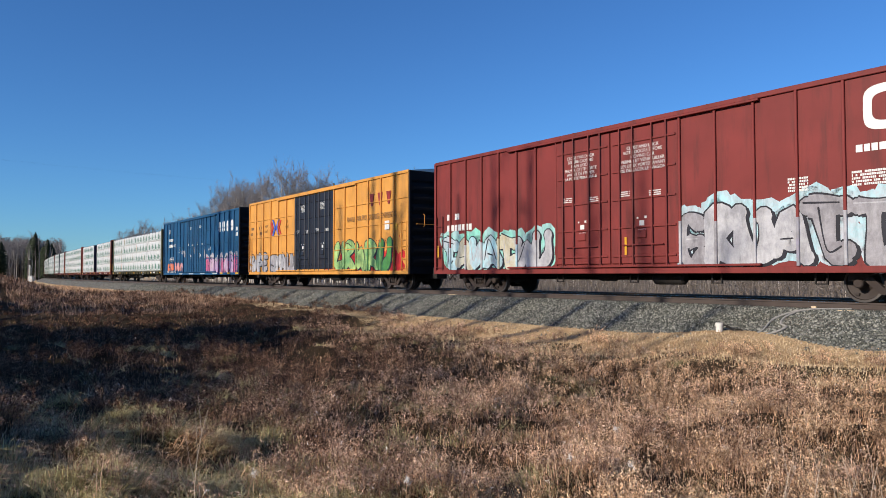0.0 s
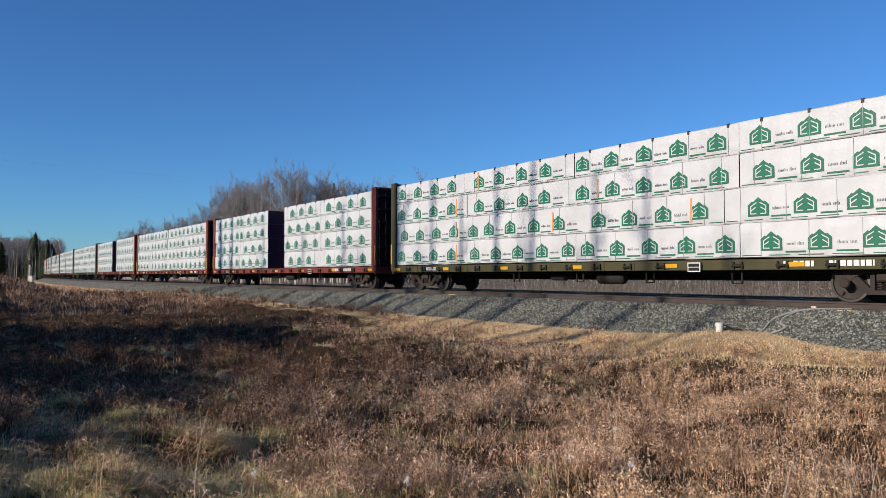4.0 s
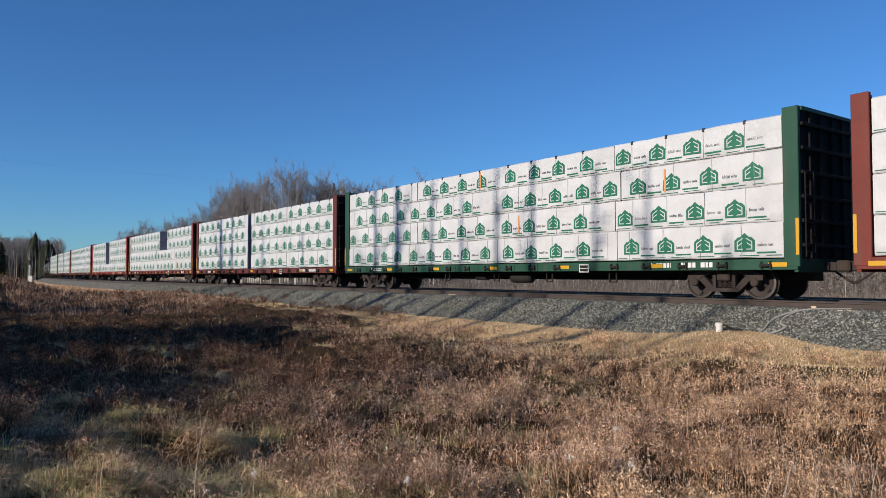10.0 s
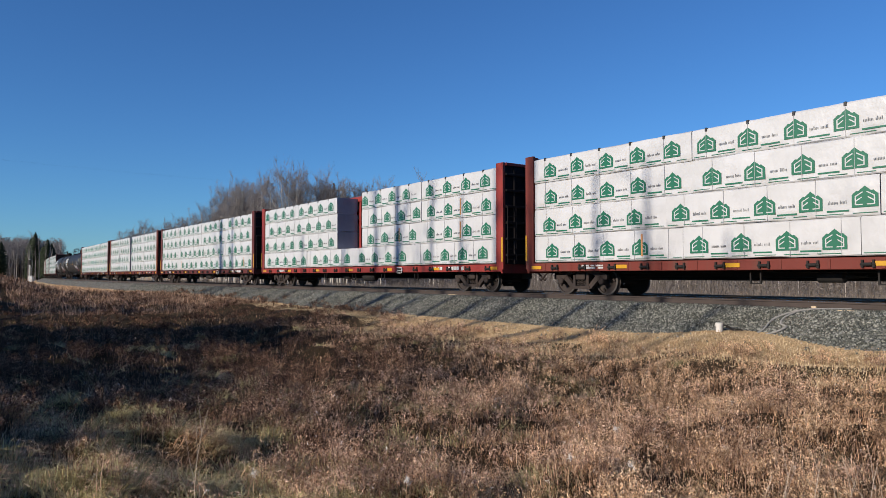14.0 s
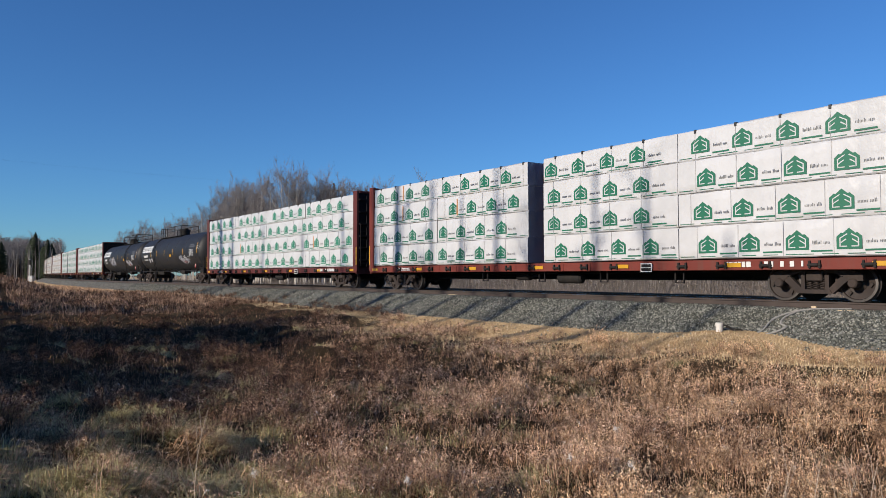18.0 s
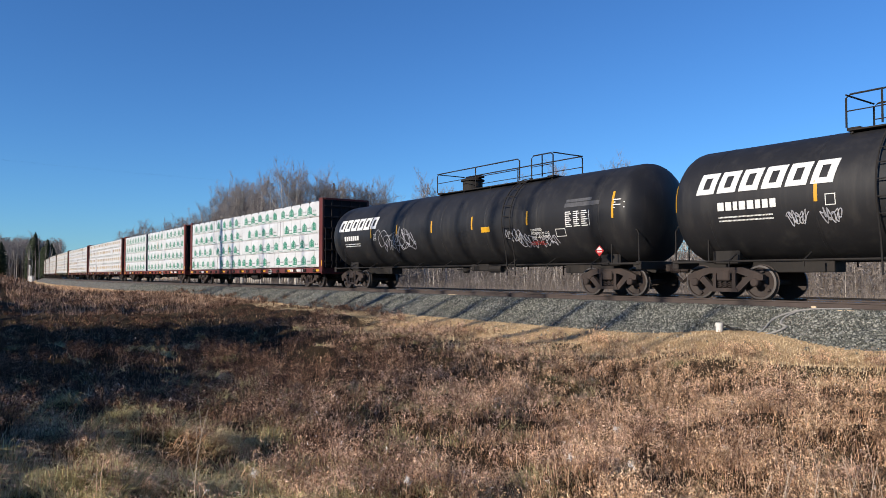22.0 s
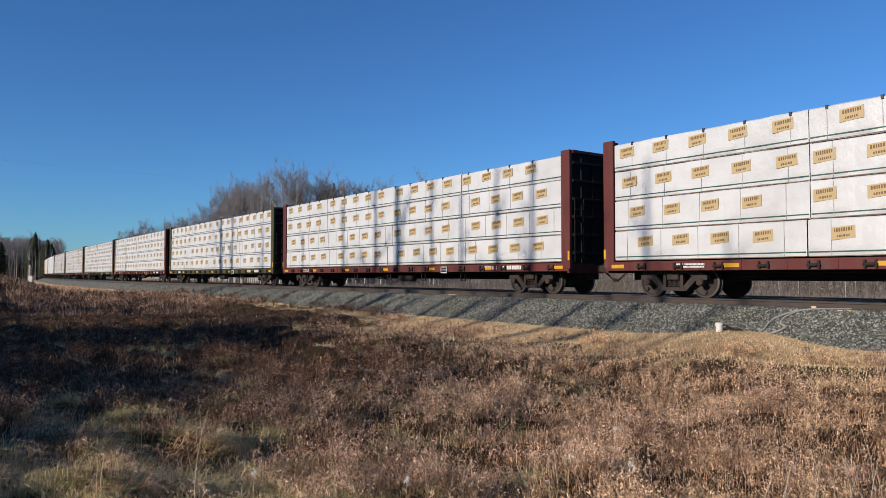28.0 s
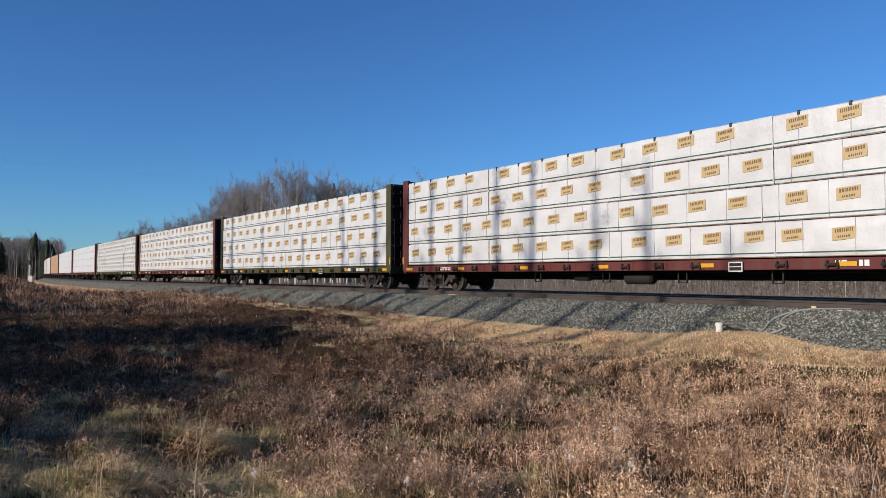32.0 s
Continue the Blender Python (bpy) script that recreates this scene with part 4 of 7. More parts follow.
def make_weeds():
    """Tussocks of dead weeds: each is a sheaf of stalks that leans outwards, with side shoots and fine seed heads."""
    rng = np.random.default_rng(17)
    x, y, r = scatter(7000, rng, 3.3, 62, power=0.78)
    lat, s = lat_of(x, y)
    gaps = rough_noise(x + 2, y + 5, 2.9) + 0.7 * rough_noise(x + 1, y, 1.7) + 0.6 * rough_noise(x, y + 1, 6.1)
    keep = (lat > toe(s) - 0.75 + 0.5 * rough_noise(x, y, 0.9) + 0.4 * rng.normal(0, 0.5, len(x))) & (gaps + rng.normal(0, 0.3, len(x)) > -0.02 + 0.2 * (1 - ease(r, 5, 9)))
    keep &= ~((r < 8.5) & (-x / y > 0.24) & (rng.random(len(x)) < 0.8))
    x, y, r, lat, s, gaps = (v[keep] for v in (x, y, r, lat, s, gaps))
    big = rng.uniform(0.55, 1.5, len(x)) * (0.9 + 0.25 * gaps.clip(-1, 1)) * (0.8 + 0.2 * ease(lat, 5, 8)) * (0.9 - 0.28 * ease(-x / y, 0.25, 0.5))
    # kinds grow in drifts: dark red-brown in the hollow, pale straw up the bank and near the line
    # last term: more dark kinds at left, putting its tree shade into the colour
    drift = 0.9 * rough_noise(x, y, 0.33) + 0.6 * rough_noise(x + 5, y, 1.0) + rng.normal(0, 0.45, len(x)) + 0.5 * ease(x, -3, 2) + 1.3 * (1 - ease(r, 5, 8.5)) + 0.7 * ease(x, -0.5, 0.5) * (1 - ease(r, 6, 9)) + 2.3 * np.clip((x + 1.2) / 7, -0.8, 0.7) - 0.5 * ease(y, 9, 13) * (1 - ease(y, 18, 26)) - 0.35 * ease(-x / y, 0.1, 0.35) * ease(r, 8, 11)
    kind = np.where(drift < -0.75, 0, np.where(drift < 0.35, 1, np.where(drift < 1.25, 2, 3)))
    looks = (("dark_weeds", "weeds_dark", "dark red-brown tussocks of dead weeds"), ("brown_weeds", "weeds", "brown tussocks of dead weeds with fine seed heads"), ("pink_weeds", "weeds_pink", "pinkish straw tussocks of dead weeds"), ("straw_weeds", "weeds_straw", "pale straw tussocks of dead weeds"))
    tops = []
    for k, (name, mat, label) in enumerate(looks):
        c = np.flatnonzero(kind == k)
        m = 12
        cx, cy, cb, cr = (v[c].repeat(m) for v in (x, y, big, r))
        a, q = rng.uniform(0, 2 * math.pi, len(cx)), np.sqrt(rng.random(len(cx)))
        wide = 0.17 * cb * (1 + cr / 45)
        px, py = cx + np.cos(a) * q * wide, cy + np.sin(a) * q * wide
        h = cb * rng.uniform(0.2, 0.46, len(cx)) * (1.1 - 0.5 * q) * (1.15 if k == 0 else 1.0)
        lean = h * (0.2 + 0.95 * q * rng.random(len(cx)))
        z = ground_z(px, py)
        near = 1 + cr / 17
        n = len(px)
        # stalks
        w = rng.uniform(0.0009, 0.0018, n) * near
        ca, sa = np.cos(a), np.sin(a)
        tx, ty = -sa * w, ca * w
        V = np.empty((n, 5, 3))
        V[:, 0], V[:, 1] = np.stack([px - tx, py - ty, z - 0.03], 1), np.stack([px + tx, py + ty, z - 0.03], 1)
        mx, my = px + ca * lean * 0.35, py + sa * lean * 0.35
        V[:, 2], V[:, 3] = np.stack([mx - tx, my - ty, z + h * 0.6], 1), np.stack([mx + tx, my + ty, z + h * 0.6], 1)
        V[:, 4] = np.stack([px + ca * lean, py + sa * lean, z + h], 1)
        F = np.array([[0, 1, 3], [0, 3, 2], [2, 3, 4]])
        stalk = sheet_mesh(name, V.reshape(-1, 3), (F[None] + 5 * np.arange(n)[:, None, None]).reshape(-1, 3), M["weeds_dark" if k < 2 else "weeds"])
        tagged(new(name, stalk), label, "weeds", kind="stuff")
        # side shoots carry the seed heads
        u = rng.uniform(0.35, 1.0, (n, 5))
        f = (u / 0.6).clip(0, 1) * 0.35 + ((u - 0.6) / 0.4).clip(0, 1) * 0.65
        bx, by, bz = px[:, None] + ca[:, None] * lean[:, None] * f, py[:, None] + sa[:, None] * lean[:, None] * f, z[:, None] + u * h[:, None]
        sh = rng.uniform(0.03, 0.11, (n, 5)) * cb[:, None]
        az = rng.uniform(0, 2 * math.pi, (n, 5))
        ex, ey, ez = bx + np.cos(az) * sh * 0.9, by + np.sin(az) * sh * 0.9, bz + sh * 0.65
        B, E = np.stack([bx, by, bz], 2).reshape(-1, 3), np.stack([ex, ey, ez], 2).reshape(-1, 3)
        ww = (rng.uniform(0.0006, 0.0012, len(B)) * near.repeat(5))[:, None] * np.stack([-np.sin(az).ravel(), np.cos(az).ravel(), np.zeros(len(B))], 1)
        V = np.stack([B - ww, B + ww, E], 1).reshape(-1, 3)
        tagged(new(name + "_shoots", sheet_mesh(name + "_shoots", V, np.arange(len(V)).reshape(-1, 3), M[mat])), "thin side shoots of " + label, "weeds", kind="stuff")
        # flecks: curled leaves low down, seed heads at the ends of the shoots
        reps = 6
        t = rng.uniform(0.25, 1.12, (len(B), reps, 1))
        C = (B[:, None] + (E - B)[:, None] * t).reshape(-1, 3) + rng.normal(0, 0.014, (len(B) * reps, 3))
        size = rng.uniform(0.0045, 0.0125, len(C)) * np.where(rng.random(len(C)) < 0.35, 1.0, 0.6) * near.repeat(5 * reps)
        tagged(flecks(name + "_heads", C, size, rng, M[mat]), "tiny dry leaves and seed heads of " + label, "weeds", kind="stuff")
        tops.append(E[rng.choice(len(E), 150, replace=False)])
    # pale fluff on some heads, a few of them thick tufts
    T = np.concatenate(tops)
    C = T.repeat(7, 0) + rng.normal(0, 0.012, (len(T) * 7, 3))
    tagged(flecks("seed_fluff", C, rng.uniform(0.005, 0.014, len(C)), rng, M["fluff"]), "white fluffy seed heads on dead weeds", "weeds", kind="stuff")
    for b, d in ((0.379, 7.2), (0.275, 6.1), (0.41, 5.6), (-0.09, 5.2), (-0.43, 5.6)):
        fx, fz = at_view(b, d), float(ground_z([at_view(b, d)], [d])[0])
        root = new("fluffy_weed")
        root.location = (fx, d, fz)
        tagged(root, "dead weed stalk with white fluffy seed head", "weed", "fluffy weeds")
        part("stalk", Geo().tube([(0, 0, -0.05), (0.02, 0.01, 0.25), (0.03, 0.0, 0.46)], [0.003, 0.0025, 0.0015], 5).mesh("stalk", M["weeds_straw"]), root)
        g = Geo()
        for _ in range(90):
            o = Vector((rng.normal(0.03, 0.011), rng.normal(0, 0.011), rng.normal(0.46, 0.014)))
            e = o + Vector(rng.normal(0, 0.01, 3))
            g.add([o, o + Vector(rng.normal(0, 0.005, 3)), e], [(0, 1, 2)])
        part("seed_head", g.mesh("seed_head", M["fluff"]), root, "white fluffy seed head")


def make_brush():
    """Leafless scrub along the foot of the wood behind the line."""
    rng = np.random.default_rng(9)
    n = 60000
    s = rng.uniform(-60, 190, n)
    la = -rng.uniform(24, 62, n) - 6 * np.sin(s * 0.11)
    x, y, _ = beside(s, la)
    h = rng.uniform(1.0, 3.8, n) * (0.6 + 0.4 * ease(-la, 24, 45))
    tagged(blades("brush", x, y, ground_z(x, y), h, rng.uniform(0.004, 0.009, n), rng, M["brush"], 1.3), "leafless grey-brown scrub in front of the wood", "shrub", kind="stuff")
    n = 40000
    s = rng.uniform(-70, 200, n)
    la = -rng.uniform(46, 80, n)
    x, y, _ = beside(s, la)
    h = rng.uniform(3.5, 8.5, n) * (0.75 + 0.25 * rough_noise(x, y, 0.15))
    tagged(blades("tall_brush", x, y, ground_z(x, y), h, rng.uniform(0.014, 0.032, n), rng, M["brush"], 0.6), "tall leafless saplings of the wood's edge", "shrub", kind="stuff")
    n = 30000
    s = rng.uniform(-110, 210, n)
    la = -rng.uniform(70, 130, n)
    x, y, _ = beside(s, la)
    tagged(blades("deep_wood", x, y, ground_z(x, y), rng.uniform(4.5, 9.5, n), rng.uniform(0.03, 0.06, n), rng, M["brush"], 0.4), "grey-brown depth of the leafless wood", "shrub", kind="stuff")
    n = 850
    s = rng.uniform(-60, 120, n)
    la = -rng.uniform(28, 62, n)
    x, y, _ = beside(s, la)
    tagged(blades("sapling_trunks", x, y, ground_z(x, y), rng.uniform(2.0, 6, n), rng.uniform(0.01, 0.024, n), rng, M["bark"], 0.55), "slender white birch saplings in the scrub", "shrub", kind="stuff")
    # fine twigs that mesh the scrub together
    n = 120000
    s = rng.uniform(-50, 150, n)
    la = -rng.uniform(24, 66, n)
    x, y, _ = beside(s, la)
    C = np.stack([x, y, ground_z(x, y) + rng.uniform(0.1, 1, n) ** 1.3 * 4.2], 1)
    tagged(flecks("brush_twigs", C, rng.uniform(0.04, 0.16, n), rng, M["brush"]), "tangle of thin grey-brown twigs in the scrub", "shrub", kind="stuff")
    # slender pale trunks of the far wood
    n = 800
    dd = rng.uniform(218, 290, n)
    x = at_view(rng.uniform(-1.1, -0.865, n), dd)
    tagged(blades("far_trunks", x, dd, ground_z(x, dd), rng.uniform(9, 15, n), rng.uniform(0.04, 0.1, n), rng, M["twig"], 0.12), "pale slender aspen trunks of the far wood", "trees", kind="stuff")
    # the crowns behind, as a haze of twigs
    n = 26000
    dd = rng.uniform(240, 300, n)
    x = at_view(rng.uniform(-1.1, -0.862, n), dd)
    top = 0.06 * dd * (0.86 + 0.14 * rough_noise(x, dd, 0.25))
    C = np.stack([x, dd, -1.0 + top * (0.35 + 0.65 * rng.random(n) ** 0.8)], 1)
    tagged(flecks("far_crowns", C, rng.uniform(0.25, 0.6, n), rng, M["twig"]), "fine twigs of the far leafless wood", "trees", kind="stuff")
    # stems added to fill the far wood's depth, shade included in their colour
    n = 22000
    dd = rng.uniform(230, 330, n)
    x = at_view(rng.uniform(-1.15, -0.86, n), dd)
    tagged(blades("far_undergrowth", x, dd, ground_z(x, dd), rng.uniform(3, 11.5, n), rng.uniform(0.04, 0.1, n), rng, M["far_shade"], 0.4), "stems of the far wood, coloured dark for the shade there", "shrub", kind="stuff")
    # tan grass on the knoll beside the line
    n = 95000
    s = rng.uniform(36, 120, n)
    la = rng.uniform(3.7, 15, n)
    x, y, _ = beside(s, la)
    h, w, tan = rng.uniform(0.12, 0.34, n), rng.uniform(0.004, 0.009, n), (la < 9 + 1.5 * rough_noise(x, y, 0.4)) & (s > 58 + 6 * rough_noise(x, y, 0.3))
    tagged(blades("tan_grass", x[tan], y[tan], ground_z(x[tan], y[tan]), h[tan], w[tan], rng, M["weeds_straw"], 1.8), "tan dry grass on the knoll beside the line", "grass", kind="stuff")
    x, y, h, w = x[~tan], y[~tan], h[~tan], w[~tan]
    tagged(blades("russet_grass", x, y, ground_z(x, y), h * 1.3, w, rng, M["weeds"], 1.6), "russet brown dead weeds on the knoll", "weeds", kind="stuff")
    n = 14000
    s = rng.uniform(150, 330, n)
    la = rng.uniform(20, 75, n)
    x, y, _ = beside(s, la)
    tagged(blades("far_brush", x, y, ground_z(x, y), rng.uniform(1.5, 5, n), rng.uniform(0.03, 0.07, n), rng, M["brush"], 0.3), "brown scrub under the far wood", "shrub", kind="stuff")
    # dry grass on the far side of the line
    n = 40000
    s = rng.uniform(-10, 150, n)
    la = -rng.uniform(14, 32, n)
    x, y, _ = beside(s, la)
    tagged(blades("far_side_grass", x, y, ground_z(x, y), rng.uniform(0.15, 0.5, n), rng.uniform(0.006, 0.012, n), rng, M["brush"], 0.8), "grey dry grass beyond the line", "grass", kind="stuff")


def bare_stem(x, y, h, seed):
    rng = np.random.default_rng(seed)
    z = float(ground_z([x], [y])[0])
    root = new("bare_stem")
    root.location = (x, y, z)
    tagged(root, "tall bare pale weed stem with upright side shoots", "weed", "tall bare stems")
    pts = [(0.02 * i * i * 0.35 - 0.02 * i, 0, h * i / 5 - (0.05 if i == 0 else 0)) for i in range(6)]
    part("stem", Geo().tube(pts, [0.0036, 0.0033, 0.003, 0.0026, 0.002, 0.0012], 5).mesh("stem", M["pale_stem"]), root)
    for i in range(5):
        b = Vector(pts[1 + i % 4])
        d = Vector((rng.uniform(-0.5, 0.5), rng.uniform(-0.3, 0.3), 1)).normalized() * h * rng.uniform(0.25, 0.5)
        part("shoot", Geo().tube([b, b + d * 0.4 + Vector((rng.uniform(-0.03, 0.03), 0, 0)), b + d], [0.0018, 0.0015, 0.0008], 4).mesh("shoot", M["pale_stem"]), root)


make_grass()
make_weeds()
make_brush()
for b, d, h, k in ((-0.55, 4.9, 0.85, 1), (0.86, 4.4, 0.8, 3), (0.76, 4.8, 0.75, 4), (0.95, 5.0, 0.85, 5), (0.60, 4.3, 0.6, 6), (0.90, 4.7, 0.7, 7), (0.98, 4.5, 0.75, 8), (0.83, 5.2, 0.7, 9), (0.93, 4.2, 0.6, 10), (0.71, 5.0, 0.62, 11), (0.2, 4.5, 0.5, 12)):
    bare_stem(at_view(b, d), d, h, k)


# ---- the train ----
# car space: x forward (the way it goes), y away from the camera, z up from the rail; the camera's side is y < 0
TRAIN, WHEELS = [], []      # (thing, place on the line at 0 s, pose on the car), (wheelset, place, pose on its truck)
WHEEL_R = 0.457


def wheelset_mesh():
    g = Geo()
    for y in (-0.755, 0.755):
        o = 1 if y > 0 else -1
        prof = [(y - o * 0.075, 0.0), (y - o * 0.075, WHEEL_R + 0.026), (y - o * 0.045, WHEEL_R + 0.024), (y - o * 0.04, WHEEL_R), (y + o * 0.065, WHEEL_R - 0.004), (y + o * 0.07, WHEEL_R - 0.06), (y + o * 0.03, WHEEL_R - 0.075), (y - o * 0.005, 0.2), (y + o * 0.05, 0.13), (y + o * 0.06, 0.09)]
        n = len(g.f)
        g.lathe(prof, 28, "y")
        for k in range(28 * 3, 28 * 4):
            g.s[n + k] = 1
        for k in range(28 * 4, 28 * 5):
            g.s[n + k] = 1
    g.lathe([(-1.0, 0.0), (-1.0, 0.075), (1.0, 0.075), (1.0, 0.0)], 12, "y")
    # casting marks that show the turning
    for y in (-0.81, 0.81):
        for a in range(3):
            c, s = math.cos(a * 2.094), math.sin(a * 2.094)
            g.box(c * 0.3 - 0.05, c * 0.3 + 0.05, y - 0.02, y + 0.02, s * 0.3 - 0.03, s * 0.3 + 0.03)
    return smooth(g.mesh("wheelset", M["wheel"], M["tread"]), 0.5)


def side_frame_mesh():
    g = Geo()
    arch = [(-1.12, 0.52), (-1.12, 0.66), (-0.92, 0.74), (-0.55, 0.86), (0.55, 0.86), (0.92, 0.74), (1.12, 0.66), (1.12, 0.52), (0.78, 0.5), (0.66, 0.62), (0.42, 0.7), (-0.42, 0.7), (-0.66, 0.62), (-0.78, 0.5)]
    g.slab(arch, 0.075, 0.15)
    for s in (-1, 1):
        g.slab([(s * 0.80, 0.55), (s * 0.62, 0.62), (s * 0.3, 0.3), (s * 0.3, 0.2), (s * 0.42, 0.2)], 0.06, 0.12)
        g.slab([(s * 0.34, 0.72), (s * 0.24, 0.72), (s * 0.24, 0.28), (s * 0.34, 0.28)], 0.07, 0.14)
        g.lathe([(-0.13, 0.0), (-0.13, 0.09), (-0.1, 0.115), (0.08, 0.12), (0.08, 0.0)], 14, "y", (s * 0.889, 0, 0.457))
    g.slab([(-0.42, 0.2), (0.42, 0.2), (0.36, 0.3), (-0.36, 0.3)], 0.09, 0.18)
    return g.mesh("side_frame", M["truck"])


def spring_mesh():
    g = Geo()
    for x in (-0.16, 0.0, 0.16):
        pts = [(x + 0.062 * math.cos(a * 0.9), 0.062 * math.sin(a * 0.9), 0.3 + 0.27 * a / 34) for a in range(35)]
        g.tube(pts, 0.018, 4)
    return g.mesh("spring", M["spring"])


def add_truck(car, x, place):
    tk = part("truck", kept("bolster", lambda: Geo().box(-0.2, 0.2, -1.12, 1.12, 0.5, 0.78, 0.03).box(-0.14, 0.14, -0.3, 0.3, 0.78, 0.86, 0.02).tube([(0.3, -0.6, 0.45), (-0.3, 0.6, 0.5)], 0.03, 6).mesh("bolster", M["truck"])), car, "rusty two-axle truck", pose(x, 0, 0))
    for y in (-1.0, 1.0):
        part("side_frame", kept("side_frame", side_frame_mesh), tk, at=pose(0, y, 0))
        part("spring", kept("spring", spring_mesh), tk, at=pose(0, y - 0.02 * (1 if y > 0 else -1), 0))
        for xx in (-0.4, 0.4):
            part("brake_shoe", kept("brake_shoe", lambda: Geo().box(-0.04, 0.04, -0.06, 0.06, -0.16, 0.16, 0.015).mesh("brake_shoe", M["truck"])), tk, at=pose(xx, 0.755 * (1 if y > 0 else -1), 0.45))
    for ax in (-0.889, 0.889):
        w = part("wheelset", kept("wheelset", wheelset_mesh), tk, "rusty steel wheels with bright treads", pose(ax, 0, WHEEL_R))
        WHEELS.append((w, place - x - ax, ax))
    return tk


def coupler_mesh():
    g = Geo().box(-0.75, 0.12, -0.1, 0.1, 0.76, 0.98, 0.02)
    g.box(0.05, 0.4, -0.17, 0.02, 0.72, 1.02, 0.05).box(0.15, 0.43, 0.03, 0.17, 0.74, 1.0, 0.04)
    g.tube([(-0.3, 0.3, 0.85), (0.0, 0.32, 0.62), (0.3, 0.22, 0.45), (0.5, 0.1, 0.52)], 0.03, 6)
    return g.mesh("coupler", M["truck"])


def add_couplers(car, end):
    for d in (1, -1):
        part("coupler", kept("coupler", coupler_mesh), car, "rusty knuckle coupler with its air hose", pose(d * (end - 0.42), 0, 0, 0, 0, 0 if d > 0 else 180))


def text_bars(g, x, z, w, h, y, rng, rows=1, gap=0.45, slot=0):
    """Unreadable lettering: short bars in rows."""
    for r in range(rows):
        u = 0.0
        zz = z - r * h * (1 + gap)
        while u < w:
            k = rng.uniform(0.45, 0.9) * h
            if rng.random() > 0.14:
                g.box(x + u, x + min(u + k, w), y - 0.004, y, zz, zz + h, slot=slot)
            u += k + 0.2 * h
    return g


# ---- lumber bundles ----
TIER_Z = (1.095, 2.01, 2.94, 3.855)
TIER_H = (0.905, 0.92, 0.905, 0.83)


def bundle_mesh(length, seed, tan=False, end="wrap_end", h=0.9):
    rng = np.random.default_rng(seed)
    g = Geo()
    nx = max(4, int(length / 0.3))
    w = 1.2
    xs = np.linspace(-length / 2, length / 2, nx + 1)
    ring = [(-0.0, 0.03), (-0.0, h * 0.3), (-0.0, h * 0.7), (0.0, h - 0.035), (0.035, h), (w - 0.035, h), (w, h - 0.035), (w, 0.03), (w - 0.03, 0.0), (0.03, 0.0)]
    v, f = [], []
    k = len(ring)
    for i, x in enumerate(xs):
        for j, (y, z) in enumerate(ring):
            e = 0.0 if i in (0, nx) else 1.0
            oy = -rng.uniform(-0.008, 0.014) * e if y <= 0.03 else rng.uniform(-0.01, 0.01)
            v.append((x + (rng.normal(0, 0.006) if e else 0), y + oy, z + rng.normal(0, 0.004)))
    for i in range(nx):
        f += [(i * k + j, i * k + (j + 1) % k, (i + 1) * k + (j + 1) % k, (i + 1) * k + j) for j in range(k)]
    g.add(v, f)
    g.add([v[j] for j in range(k)], [tuple(range(k))], 1)
    g.add([v[nx * k + j] for j in range(k)], [tuple(range(k))], 1)
    return smooth(g.mesh("lumber_bundle", M["wrap_tan" if tan else "wrap"], M[end]), 0.7)


def house_mark(g, x, z, s, y):
    """A solid green house with a fir tree drawn in it by thin white lines."""
    k = 1.1 * s
    g.slab([(x - 0.3 * k, z), (x + 0.3 * k, z), (x + 0.3 * k, z + 0.34 * s), (x + 0.19 * k, z + 0.45 * s), (x + 0.15 * k, z + 0.43 * s), (x, z + 0.57 * s), (x - 0.15 * k, z + 0.43 * s), (x - 0.19 * k, z + 0.45 * s), (x - 0.3 * k, z + 0.34 * s)], y, 0.003)
    for d in (-1, 1):
        for px, pz, qx, qz in ((0.215, 0.062, 0.215, 0.31), (0.05, 0.075, 0.215, 0.075), (0.07, 0.27, 0.205, 0.17), (0.045, 0.41, 0.205, 0.305)):
            t = 0.0135
            n = Vector((qz - pz, px - qx)).normalized() * t
            c = [(px + n.x, pz + n.y), (qx + n.x, qz + n.y), (qx - n.x, qz - n.y), (px - n.x, pz - n.y)]
            g.slab([(x + d * u * k, z + v * s) for u, v in c], y - 0.0035, 0.001, 2)


